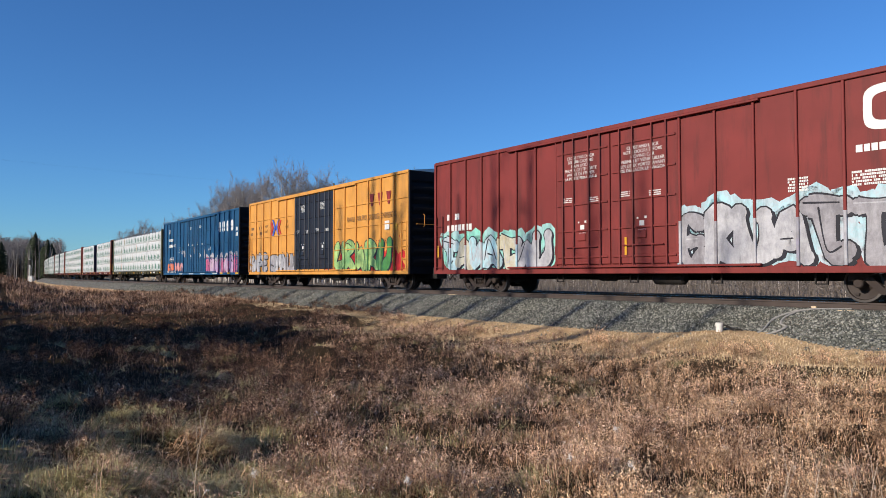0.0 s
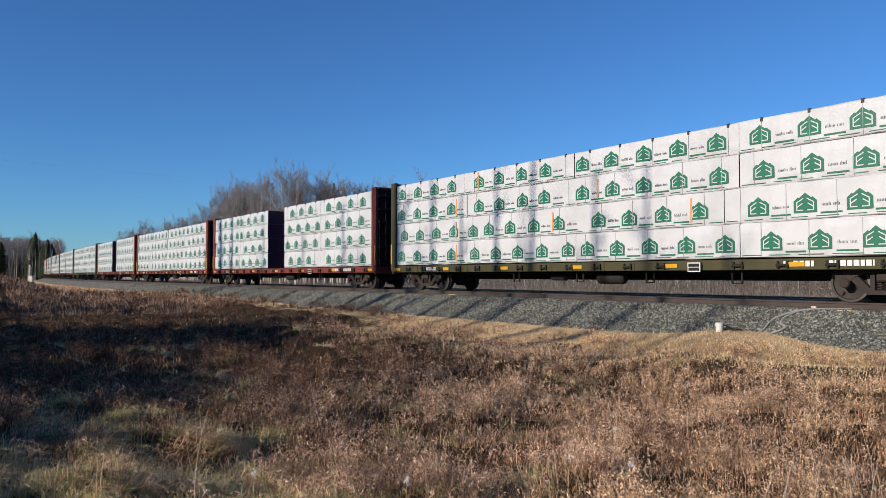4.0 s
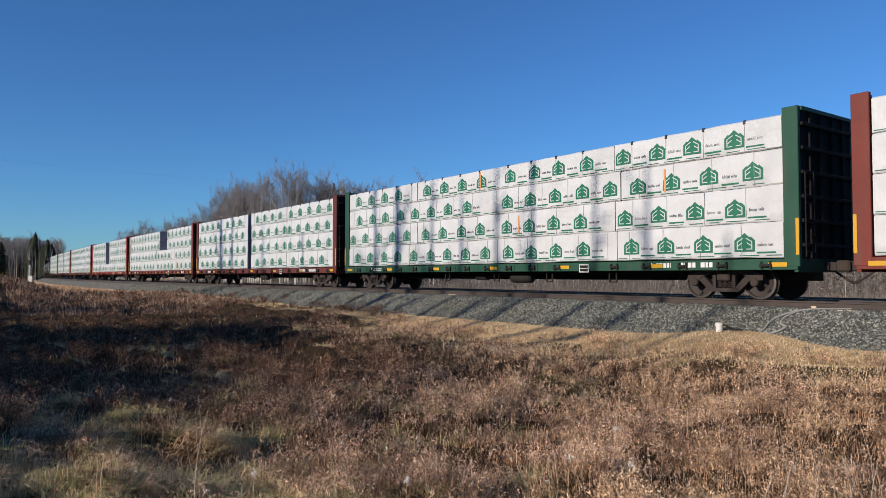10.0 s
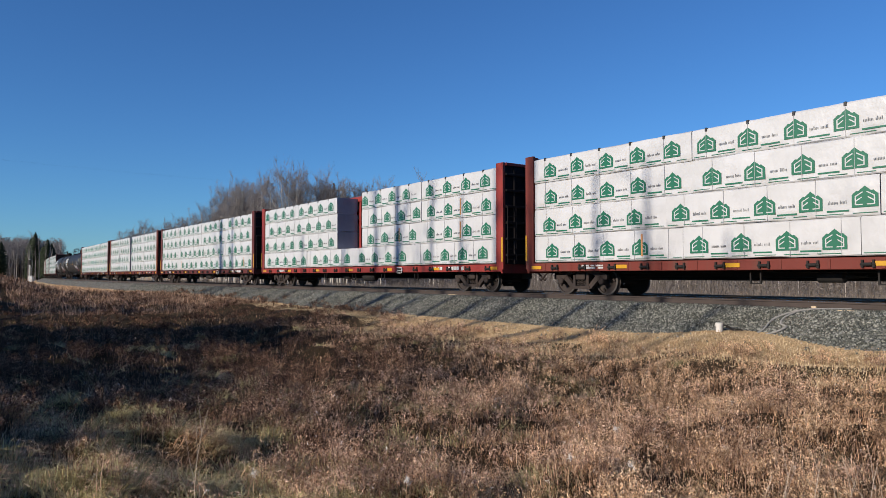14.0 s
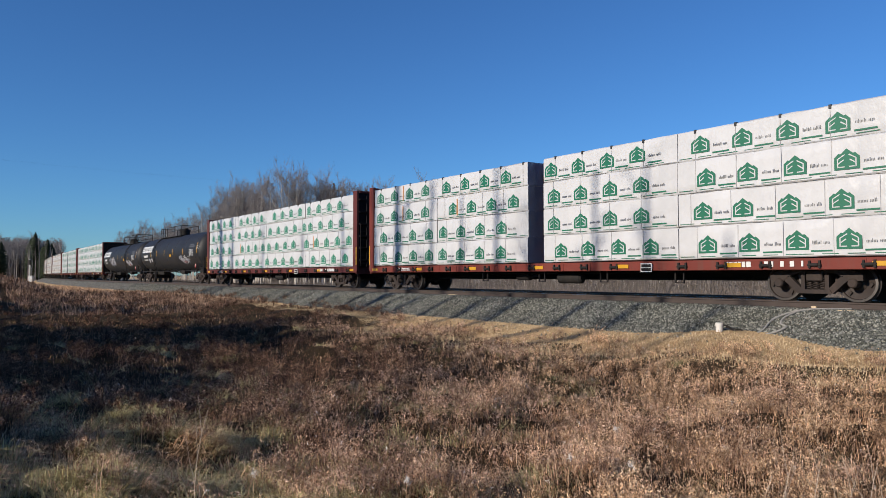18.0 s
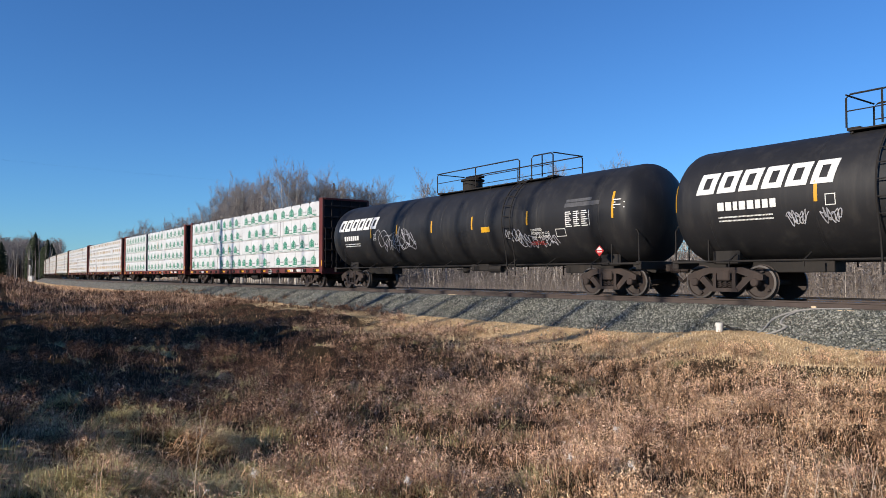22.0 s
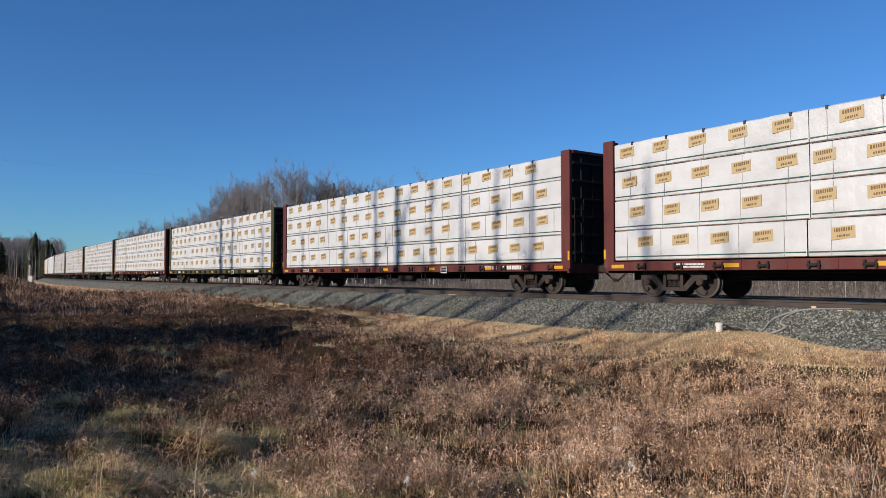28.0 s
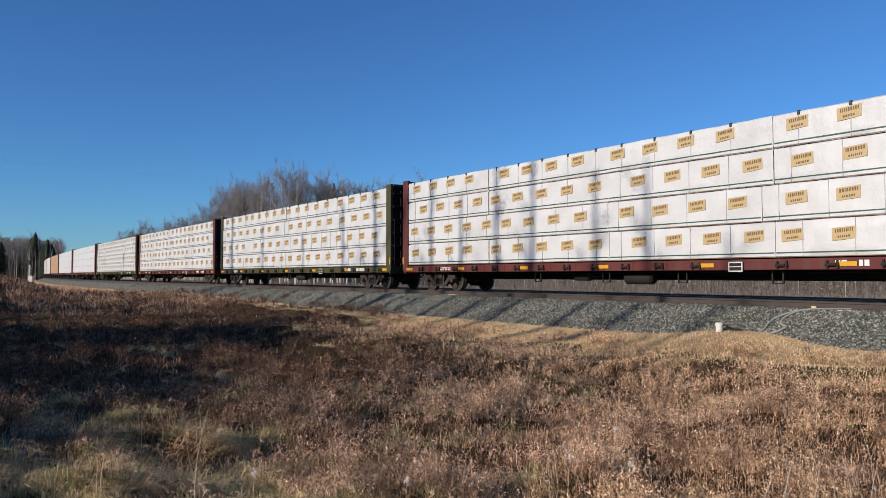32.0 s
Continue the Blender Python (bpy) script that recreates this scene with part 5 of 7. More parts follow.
def print_mesh(length, seed, style):
    """What is printed on the side of a bundle."""
    rng = np.random.default_rng(seed + 7)
    g = Geo()
    y = -0.016
    pitch = 1.22
    x = -length / 2 + rng.uniform(0.3, 1.15)
    while x < length / 2 - 0.3:
        if style == "tan":
            t = 0.022
            a, b = 0.27, 0.15
            zc = 0.55 + rng.normal(0, 0.01)
            c = [(x - a, zc - b - t), (x + a, zc - b + t), (x + a, zc + b + t * 0.6), (x - a, zc + b - t)]
            g.slab(c, y, 0.003, 0)
            for r, (hh, wd) in enumerate(((0.085, 0.2), (0.055, 0.14))):
                u = -wd
                while u < wd:
                    k = rng.uniform(0.02, 0.045)
                    zz = zc + (0.03 if r == 0 else -0.1) + u * t / a
                    g.box(x + u, x + u + k, y - 0.005, y - 0.0035, zz, zz + hh, slot=1)
                    u += k + 0.018
        else:
            house_mark(g, x + rng.normal(0, 0.02), 0.17 + rng.normal(0, 0.012), 0.86, y)
            if x + 0.9 < length / 2:
                g2 = 0.0
                while g2 < 0.42:
                    k = rng.uniform(0.009, 0.017)
                    tall = 0.085 if rng.random() < 0.2 else 0.055
                    g.box(x + 0.39 + g2, x + 0.39 + g2 + k, y - 0.003, y, 0.3, 0.3 + tall, slot=1)
                    g2 += k + 0.019 + (0.04 if 0.19 < g2 < 0.23 else 0)
                g.box(x + 0.36, x + 0.86, y - 0.003, y, 0.115, 0.155, slot=0)
        x += pitch
    if style == "tan":
        g.box(-length / 2 + 0.02, length / 2 - 0.02, y - 0.003, y, 0.1, 0.128, slot=2)
        g.box(-length / 2 + 0.02, length / 2 - 0.02, y - 0.003, y, 0.0, 0.016, slot=1)
        return g.mesh("print", M["tan_print"], M["brown_print"], M["green_dark"])
    u = -length / 2 + 0.05
    while u < length / 2 - 0.3:
        k = rng.uniform(0.3, 0.7)
        g.box(u, min(u + k, length / 2 - 0.03), y - 0.003, y, 0.055, 0.072, slot=0)
        u += k + 0.2
    if rng.random() < 0.14:
        u = rng.uniform(-0.4, 0.4) * length
        g.box(u, u + 0.06, y - 0.006, y, 0.12, 0.78, slot=3)
    return g.mesh("print", M["green_pale" if style == "pale" else "green_print"], M["dark_print"], M["wrap"], M["strip"])


M["green_dark"] = plain("dark_green_stripe", (0.015, 0.07, 0.055), 0.5)


def strap_mesh(length, seed, top, h):
    rng = np.random.default_rng(seed + 13)
    g = Geo()
    x = -length / 2 + rng.uniform(0.4, 0.7)
    while x < length / 2 - 0.2:
        g.box(x - 0.005, x + 0.005, -0.02, -0.012, 0.01, h - 0.02)
        if top:
            g.box(x - 0.035, x + 0.035, -0.024, 0.1, h - 0.09, h + 0.014, 0.008, 1)
        x += 1.22
    return g.mesh("strap", M["strap_grey"], M["strap"])


LENGTHS = (1.6, 2.44, 3.05, 3.66, 4.27, 4.88, 5.5, 6.1, 7.3)
STYLE_TEXT = {"green": "white-wrapped lumber bundle printed with green house marks", "pale": "white-wrapped lumber bundle printed with pale green marks", "tan": "white-wrapped lumber bundle printed with small tan labels", "kraft": "tan-wrapped lumber bundle on a flatcar"}


def add_bundle(place, x, length, tier, near, style, end, variant, group):
    length = round(length, 2)
    h = TIER_H[tier]
    key = (length, variant, style == "kraft", end, h)
    sd = int(length * 100) + variant * 31
    b = new("lumber_pack", kept(("bundle", key), lambda: bundle_mesh(length, sd, style == "kraft", end, h)))
    tagged(b, STYLE_TEXT[style], "lumber bundle", "lumber bundles")
    jig = random.uniform(-0.018, 0.018)
    m = pose(x, (-1.375 if near else 1.375) + jig, TIER_Z[tier], 0, 0, 0 if near else 180)
    if style != "kraft":
        tagged(part("print", kept(("print", length, variant, style), lambda: print_mesh(length, sd, style)), b, "printed marks on the wrap"), kind="stuff")
    tagged(part("strap", kept(("strap", length, variant, tier), lambda: strap_mesh(length, sd, tier == 3, h)), b, "grey straps with black corner guards" if tier == 3 else "grey plastic straps"), kind="stuff")
    TRAIN.append((b, place, m))


def columns(x0, x1, rng, want=5.2):
    """Splits a run of the deck into bundle lengths."""
    run = x1 - x0
    n = max(1, round(run / want))
    cuts = [x0 + run * i / n + (rng.uniform(-0.5, 0.5) if 0 < i < n else 0) for i in range(n + 1)]
    return list(zip(cuts, cuts[1:]))


def stack_mesh(runs, style, sides):
    """Packs that are never seen one by one, as one stack."""
    g = Geo()
    for a, b in runs:
        for tier in range(4):
            for y in sides:
                g.box(a + 0.015, b - 0.015, y * 0.18, y * 1.375, TIER_Z[tier], TIER_Z[tier] + TIER_H[tier], 0.03)
    return g.mesh("lumber_stack", M["wrap_tan" if style == "kraft" else "wrap"])


def load_car(place, half, style, gap, end, seed, joined=False):
    """gap: (x0, x1, tiers that stay whole) or None."""
    rng = random.Random(seed)
    x0, x1 = -half, half
    cuts = columns(x0, x1, rng) if gap is None else columns(x0, gap[0], rng) + columns(gap[1], x1, rng)
    for tier in range(4):
        runs = cuts
        if (gap and tier < gap[2]) or (not gap and rng.random() < 0.45):
            runs = columns(x0, x1, rng)
        for a, b in (() if joined else runs):
            j = rng.uniform(-0.005, 0.005)
            add_bundle(place, (a + b) / 2 + j, (b - a) - 0.016, tier, True, style, end, rng.randrange(7), "")
        if gap:
            for a, b in ((x0, gap[0] - 0.05), (gap[1] + 0.05, x1)):
                add_bundle(place, (a + b) / 2, (b - a) - 0.03, tier, False, style, end, 0, "")
    if joined or gap is None:
        stack = new("lumber_stack", stack_mesh(cuts, style, (-1, 1) if joined else (1,)))
        tagged(stack, "stack of wrapped lumber packs on the far half of a flatcar" if not joined else "tall stack of wrapped lumber packs on a flatcar", "lumber stack", kind="stuff")
        TRAIN.append((stack, place, Matrix.Identity(4)))


# ---- centre-beam flatcars ----
def deck_mesh(half, mat):
    g = Geo().box(-half, half, -1.36, 1.36, 0.98, 1.05, 0.008)
    for y in (-1, 1):
        g.box(-half, half, y * 1.36, y * 1.42, 0.78, 1.06, 0.012)
        g.box(-half, half, y * 1.28, y * 1.36, 0.78, 0.81, 0.005)
        for i in range(19):
            x = -half + 0.9 + i * (2 * half - 1.8) / 18
            g.box(x - 0.035, x + 0.035, y * 1.42, y * 1.435, 0.8, 1.04, 0.004)
    for x in (-half, half - 0.1):
        g.box(x, x + 0.1, -1.4, 1.4, 0.72, 1.06, 0.01)
    return g.mesh("deck", mat)


def add_bulkhead(car, mat, at):
    """The end wall of a centre-beam car with its posts and ribs; its outer face looks to +x."""
    m, dark = M[mat], M["shaded_end"]
    wall = part("bulkhead", kept("bulkhead", lambda: Geo().box(-0.02, 0.03, -1.32, 1.32, 1.06, 4.78, 0.006).mesh("bulkhead", dark)), car, "grimy bulkhead with its shade in the dark colour", at)
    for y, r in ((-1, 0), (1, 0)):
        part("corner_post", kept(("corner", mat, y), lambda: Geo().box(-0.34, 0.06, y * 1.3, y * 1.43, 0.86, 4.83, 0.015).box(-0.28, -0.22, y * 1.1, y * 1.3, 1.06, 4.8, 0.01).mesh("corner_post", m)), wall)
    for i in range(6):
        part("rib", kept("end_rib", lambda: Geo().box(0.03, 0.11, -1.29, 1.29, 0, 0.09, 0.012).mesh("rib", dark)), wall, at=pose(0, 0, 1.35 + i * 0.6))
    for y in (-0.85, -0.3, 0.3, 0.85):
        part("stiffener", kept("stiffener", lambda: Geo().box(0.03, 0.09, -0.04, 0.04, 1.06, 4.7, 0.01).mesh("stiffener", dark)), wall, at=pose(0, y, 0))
    part("cap", kept(("cap", mat), lambda: Geo().box(-0.02, 0.1, -1.29, 1.29, 4.72, 4.83, 0.015).mesh("cap", m)), wall)


# near-black: grime plus the shade of the unlit ends, put into the colour
M["shaded_end"] = paint("shaded_grimy_end_paint", (0.013, 0.01, 0.011), 0.9, wear=0.5, grime=(0.016, 0.013, 0.012))


def brace_mesh(mat, ends):
    """Flat diagonal straps between two posts; ends: (x, z) of each strap's foot and head."""
    g = Geo()
    for p, q in ends:
        d = Vector((q[0] - p[0], 0, q[1] - p[1])).normalized()
        n = Vector((-d.z, 0, d.x)) * 0.055
        g.slab([(p[0] + n.x, p[1] + n.z), (q[0] + n.x, q[1] + n.z), (q[0] - n.x, q[1] - n.z), (p[0] - n.x, p[1] - n.z)], 0.025, 0.05)
    return g.mesh("diagonal_brace", mat)


def winch_mesh():
    g = Geo()
    for x in (-0.12, 0.12):
        g.slab([(x - 0.03, 0.79), (x + 0.03, 0.79), (x + 0.022, 0.97), (x - 0.022, 0.97)], 0.0, 0.06)
    g.lathe([(-0.16, 0.0), (-0.16, 0.028), (-0.09, 0.028), (-0.09, 0.042), (0.09, 0.042), (0.09, 0.028), (0.16, 0.028), (0.16, 0.0)], 10, "x", (0, -0.045, 0.865))
    return g.mesh("winch", M["under"])


def ladder_mesh(mat, rungs=5, step=0.4, w=0.42):
    g = Geo()
    for x in (0, w):
        g.box(x - 0.02, x + 0.02, -0.06, -0.03, 0, rungs * step + 0.1, 0.005)
    for i in range(rungs):
        g.tube([(0, -0.06, 0.12 + i * step), (w, -0.06, 0.12 + i * step)], 0.014, 5)
    return g.mesh("ladder", mat)


def underframe_mesh(half, truck_x):
    g = Geo().box(-half, half, -0.28, 0.28, 0.5, 0.98, 0.02)
    g.box(-truck_x + 1.9, truck_x - 1.9, -0.45, 0.45, 0.5, 0.56, 0.01)
    for x in (-truck_x, truck_x):
        g.box(x - 0.25, x + 0.25, -1.25, 1.25, 0.8, 0.97, 0.02)
    for i in range(5):
        x = -truck_x + 2.6 + i * (2 * truck_x - 5.2) / 4
        g.box(x - 0.06, x + 0.06, -1.25, 1.25, 0.8, 0.97, 0.01)
    g.tube([(-truck_x + 1.2, -0.95, 0.72), (truck_x - 1.2, -0.95, 0.72)], 0.022, 6)
    g.tube([(-truck_x + 1.2, -0.7, 0.62), (0.5, -0.7, 0.6)], 0.018, 6)
    return g.mesh("underframe", M["under"])


def brake_gear(car, x):
    part("air_reservoir", kept("reservoir", lambda: smooth(Geo().lathe([(-0.55, 0), (-0.55, 0.12), (-0.48, 0.19), (0.48, 0.19), (0.55, 0.12), (0.55, 0)], 16, "x", (0, -0.85, 0.56)).box(-0.3, -0.25, -0.95, -0.75, 0.56, 0.95).box(0.25, 0.3, -0.95, -0.75, 0.56, 0.95).mesh("air_reservoir", M["under"]))), car, at=pose(x, 0, 0))
    part("brake_cylinder", kept("cylinder", lambda: smooth(Geo().lathe([(-0.35, 0), (-0.35, 0.16), (0.25, 0.16), (0.3, 0.06), (0.75, 0.03), (0.75, 0)], 14, "x", (0, -0.72, 0.62)).mesh("brake_cylinder", M["under"]))), car, at=pose(x - 2.4, 0, 0))
    for dx in (-4.3, -1.2, 1.6, 4.4):
        part("hanger", kept("hanger", lambda: Geo().box(-0.02, 0.02, -1.2, -1.16, 0.42, 0.82).box(0.26, 0.3, -1.2, -1.16, 0.42, 0.82).box(-0.02, 0.3, -1.2, -1.16, 0.42, 0.45).mesh("hanger", M["under"])), car, at=pose(x + dx, 0, 0))


PAINT_TEXT = {"cb_red": "red oxide", "cb_brown": "dark brown-red", "cb_green": "dark green", "cb_olive": "faded olive", "cb_bright": "bright red"}


# how far the end posts of the cars before and behind a coupling stand from it
ENDS = {66.5: (-0.75, 0.5), 90.6: (-0.8, 0.55), 115.4: (-0.72, 0.6), 140.0: (-0.76, 0.25), 163.8: (-0.72, 0.51), 188.3: (-0.85, 0.07), 212.5: (-0.51, 0.48), 237.0: (-0.74, 0.46), 285.7: (-0.7, 0.52), 310.2: (-0.82, 0.36),
        333.9: (-0.2, 0.5), 376.2: (-0.75, 0.3), 400.75: (-0.59, 0.85), 425.8: (-0.67, 0.64), 451.1: (-0.81, 0.63), 475.6: (-0.65, 0.77), 500.4: (-0.79, 0.59), 524.7: (-0.66, 0.35)}


# share of a gap in the load that lies behind its post
POST_AT = {104.36: 0.32, 152.8: 0.29}


def centerbeam(d0, d1, mat, style="green", gap=None, end="wrap_end", seed=1):
    """d0, d1: the couplings before and behind it on the line at 0 s."""
    f, r = d0 + ENDS.get(d0, (-0.75, 0.53))[1], d1 + ENDS.get(d1, (-0.75, 0.53))[0]
    place, half = (f + r) / 2, (r - f) / 2 - 0.06
    car = new("centerbeam_flatcar")
    tagged(car, PAINT_TEXT[mat] + " centre-beam flatcar loaded with wrapped lumber", "railway car", "flatcars of the train")
    m = M[mat]
    h = round(half, 2)
    part("deck", kept(("deck", h, mat), lambda: deck_mesh(h, m)), car)
    part("underframe", kept(("uf", h), lambda: underframe_mesh(h - 0.2, 9.15)), car, "black steel underframe")
    for d in (1, -1):
        add_bulkhead(car, mat, pose(d * half, 0, 0, 0, 0, 0 if d > 0 else 180))
        part("end_ladder", kept("end_ladder", lambda: ladder_mesh(M["shaded_end"])), car, "grimy ladder with its shade in the dark colour", at=pose(d * (half + 0.09) , -1.25 if d > 0 else 1.25, 1.1, 0, 0, 90 * d))
    part("top_chord", kept(("chord", h, mat), lambda: Geo().box(-h, h, -0.16, 0.16, 4.54, 4.8, 0.012).mesh("top_chord", m)), car)
    n = 18
    shift, held = 0.0, 0
    if gap:      # a post stands a little past the middle of the gap in the load
        mid = place - gap[0] + POST_AT.get(gap[0], 0.57) * (gap[0] - gap[1]) + half
        held = round(mid * n / (2 * half))
        shift = mid - held * 2 * half / n
    for i in range(1, n):
        x = -half + i * 2 * half / n + shift
        part("post", kept(("post", mat), lambda: Geo().box(-0.09, 0.09, -0.13, 0.13, 1.05, 4.54, 0.01).mesh("post", m)), car, at=pose(x, 0, 0))
    span = 2 * half / n
    for i in range(4, 14):      # crossed straps high up in one bay, a single one low down in the next
        x = -half + i * span + shift
        if (i - held) % 2 == 0:
            for y, ends in ((-0.025, ((0, 2.95), (span, 4.45))), (0.035, ((0, 4.45), (span, 2.95)))):
                part("diagonal_brace", kept(("brace", mat, h, y), lambda: brace_mesh(m, [ends])), car, at=pose(x, y, 0))
        else:
            part("diagonal_brace", kept(("brace", mat, h, "low"), lambda: brace_mesh(m, [((0, 1.15), (span, 2.5))])), car, at=pose(x, 0, 0))
    for i in range(18):
        x = -half + 1.1 + i * (2 * half - 2.2) / 17
        part("winch", kept("winch", winch_mesh), car, at=pose(x + 0.3, -1.42, 0.03))
        if i % 2 == 0:
            part("winch", kept("winch", winch_mesh), car, at=pose(x, 1.42, 0.03, 0, 0, 180))
    for i in range(7):
        x = -half + 0.5 + i * (2 * half - 1.0) / 6
        part("reflector", kept("reflector", lambda: Geo().box(-0.24, 0.24, -0.005, 0, 0.86, 0.97).mesh("reflector", M["reflector"])), car, "yellow reflective strip", pose(x, -1.437, 0))
    for d in (1, -1):
        part("reflector", kept("reflector_v", lambda: Geo().box(-0.04, 0.04, -0.005, 0, 0, 1).mesh("reflector_v", M["reflector"])), car, "yellow reflective strip", pose(d * (half + 0.01), -1.432, 1.15) @ Matrix.Diagonal((1, 1, 0.9 if d0 < 376 else 0.3, 1)))
    rng = np.random.default_rng(seed)
    g = text_bars(Geo(), half - 4.4, 0.86, 0.75, 0.14, -1.437, rng)
    text_bars(g, half - 3.3, 0.86, 1.0, 0.14, -1.437, rng)
    text_bars(g, -half + 2.6, 0.93, 0.9, 0.05, -1.437, rng, 2)
    tagged(part("stencil", g.mesh("stencil", M["white"]), car, "white stencilled bars"), kind="stuff")
    part("placard_frame", kept("placard", lambda: Geo().box(-0.2, 0.2, -0.01, 0, 0.74, 1.0).box(-0.18, -0.14, 0.0, 0.06, 0.84, 0.96).box(0.14, 0.18, 0.0, 0.06, 0.84, 0.96).box(-0.17, 0.17, -0.014, -0.01, 0.77, 0.86, slot=1).box(-0.17, 0.17, -0.014, -0.01, 0.88, 0.97, slot=1).mesh("placard", M["white"], M["under"])), car, "white data plate", pose(half - 6.9, -1.492, 0))
    brake_gear(car, 1.0)
    for d in (1, -1):
        add_truck(car, d * (half - 2.22), place)
    add_couplers(car, half + 0.66)
    TRAIN.append((car, place, Matrix.Identity(4)))
    if gap:
        gap = (place - gap[0], place - gap[1], gap[2])
    load_car(place, half - 0.36, style, gap, end, seed, d0 > 590)
    return car


# ---- boxcars ----
def boxcar_shell(half, mat, z0, z1, w):
    g = Geo().box(-half, half, -w, w, z0 + 0.12, z1, 0.01)
    return g.mesh("body", mat)


def roof_mesh(half, z1, w=1.5):
    g = Geo()
    n = 16
    for i in range(n):
        x0, x1 = -half + i * 2 * half / n, -half + (i + 1) * 2 * half / n
        g.add([(x0, -w - 0.03, z1), (x1, -w - 0.03, z1), (x1, 0, z1 + 0.2), (x0, 0, z1 + 0.2), (x1, w + 0.03, z1), (x0, w + 0.03, z1)], [(0, 1, 2, 3), (3, 2, 4, 5)])
        g.add([(x0 - 0.03, -w - 0.03, z1 + 0.03), (x0 + 0.03, -w - 0.03, z1 + 0.03), (x0 + 0.03, 0, z1 + 0.25), (x0 - 0.03, 0, z1 + 0.25), (x0 + 0.03, w + 0.03, z1 + 0.03), (x0 - 0.03, w + 0.03, z1 + 0.03)], [(0, 1, 2, 3), (3, 2, 4, 5)])
    for d in (-1, 1):
        g.add([(d * half, -w, z1), (d * half, w, z1), (d * half, 0, z1 + 0.2)], [(0, 1, 2)])
    return g.mesh("roof", M["galv"])


def add_end_wall(car, mat, z0, z1, at, w=1.5):
    """A corrugated end with its corner posts and sills; faces +x."""
    m = M[mat]
    wall = part("end_wall", kept(("endwall", mat), lambda: Geo().box(-0.02, 0.012, -w, w, z0, z1, 0.004).mesh("end_wall", m)), car, at=at)
    n = 8
    hh = (z1 - z0 - 0.9) / n

    def corrugation():
        a, b = 0.0, hh
        c = (a + b) / 2
        v = [(0.01, -w + 0.06, a), (0.01, w - 0.06, a), (0.1, w - 0.2, c - 0.05), (0.1, -w + 0.2, c - 0.05), (0.1, w - 0.2, c + 0.05), (0.1, -w + 0.2, c + 0.05), (0.01, w - 0.06, b), (0.01, -w + 0.06, b)]
        return Geo().add(v, [(0, 1, 2, 3), (3, 2, 4, 5), (5, 4, 6, 7), (0, 3, 5, 7), (1, 6, 4, 2)]).mesh("corrugation", m)

    for i in range(n):
        part("corrugation", kept(("corrugation", mat), corrugation), wall, at=pose(0, 0, z0 + 0.35 + i * hh))
    for y in (-w, w):
        part("corner_post", kept(("boxpost", mat), lambda: Geo().box(-0.02, 0.1, -0.05, 0.05, z0, z1, 0.012).mesh("corner_post", m)), wall, at=pose(0, y, 0))
    part("end_sill", kept(("endsill", mat), lambda: Geo().box(-0.02, 0.07, -w, w, z0, z0 + 0.3, 0.015).mesh("end_sill", m)), wall)
    part("end_plate", kept(("endplate", mat), lambda: Geo().box(-0.02, 0.05, -w, w, z1 - 0.45, z1, 0.015).mesh("end_plate", m)), wall)


def blob(cx, cz, rx, rz, rng, n=18, wob=0.2):
    ph = [rng.uniform(0, 6.28) for _ in range(3)]
    out = []
    for i in range(n):
        a = 2 * math.pi * i / n
        k = 1 + wob * (0.5 * math.sin(2 * a + ph[0]) + 0.4 * math.sin(3 * a + ph[1]) + 0.3 * math.sin(5 * a + ph[2]))
        out.append((cx + rx * k * math.cos(a), cz + rz * k * math.sin(a)))
    return out


def ribbon(g, pts, t, y, slot=0, fat=None):
    """A fat painted stroke along a smooth line, with round ends; its width may swell."""
    line = eased(pts)
    v, f = [], []
    for i, p in enumerate(line):
        d = (line[min(i + 1, len(line) - 1)] - line[max(i - 1, 0)]).normalized()
        k = t * 0.5 * (1 + (0.25 * math.sin(i * 0.7 + (fat or 0))))
        n = Vector((-d.y, d.x)) * k
        yy = y - 0.00003 * i
        v += [(p.x + n.x, yy, p.y + n.y), (p.x - n.x, yy, p.y - n.y)]
    f = [(2 * i, 2 * i + 1, 2 * i + 3, 2 * i + 2) for i in range(len(line) - 1)]
    g.add(v, f, slot)
    for p in (line[0], line[-1]):
        g.slab([(p.x + t * 0.5 * math.cos(a * 0.628), p.y + t * 0.5 * math.sin(a * 0.628)) for a in range(10)], y, 0.0002, slot)


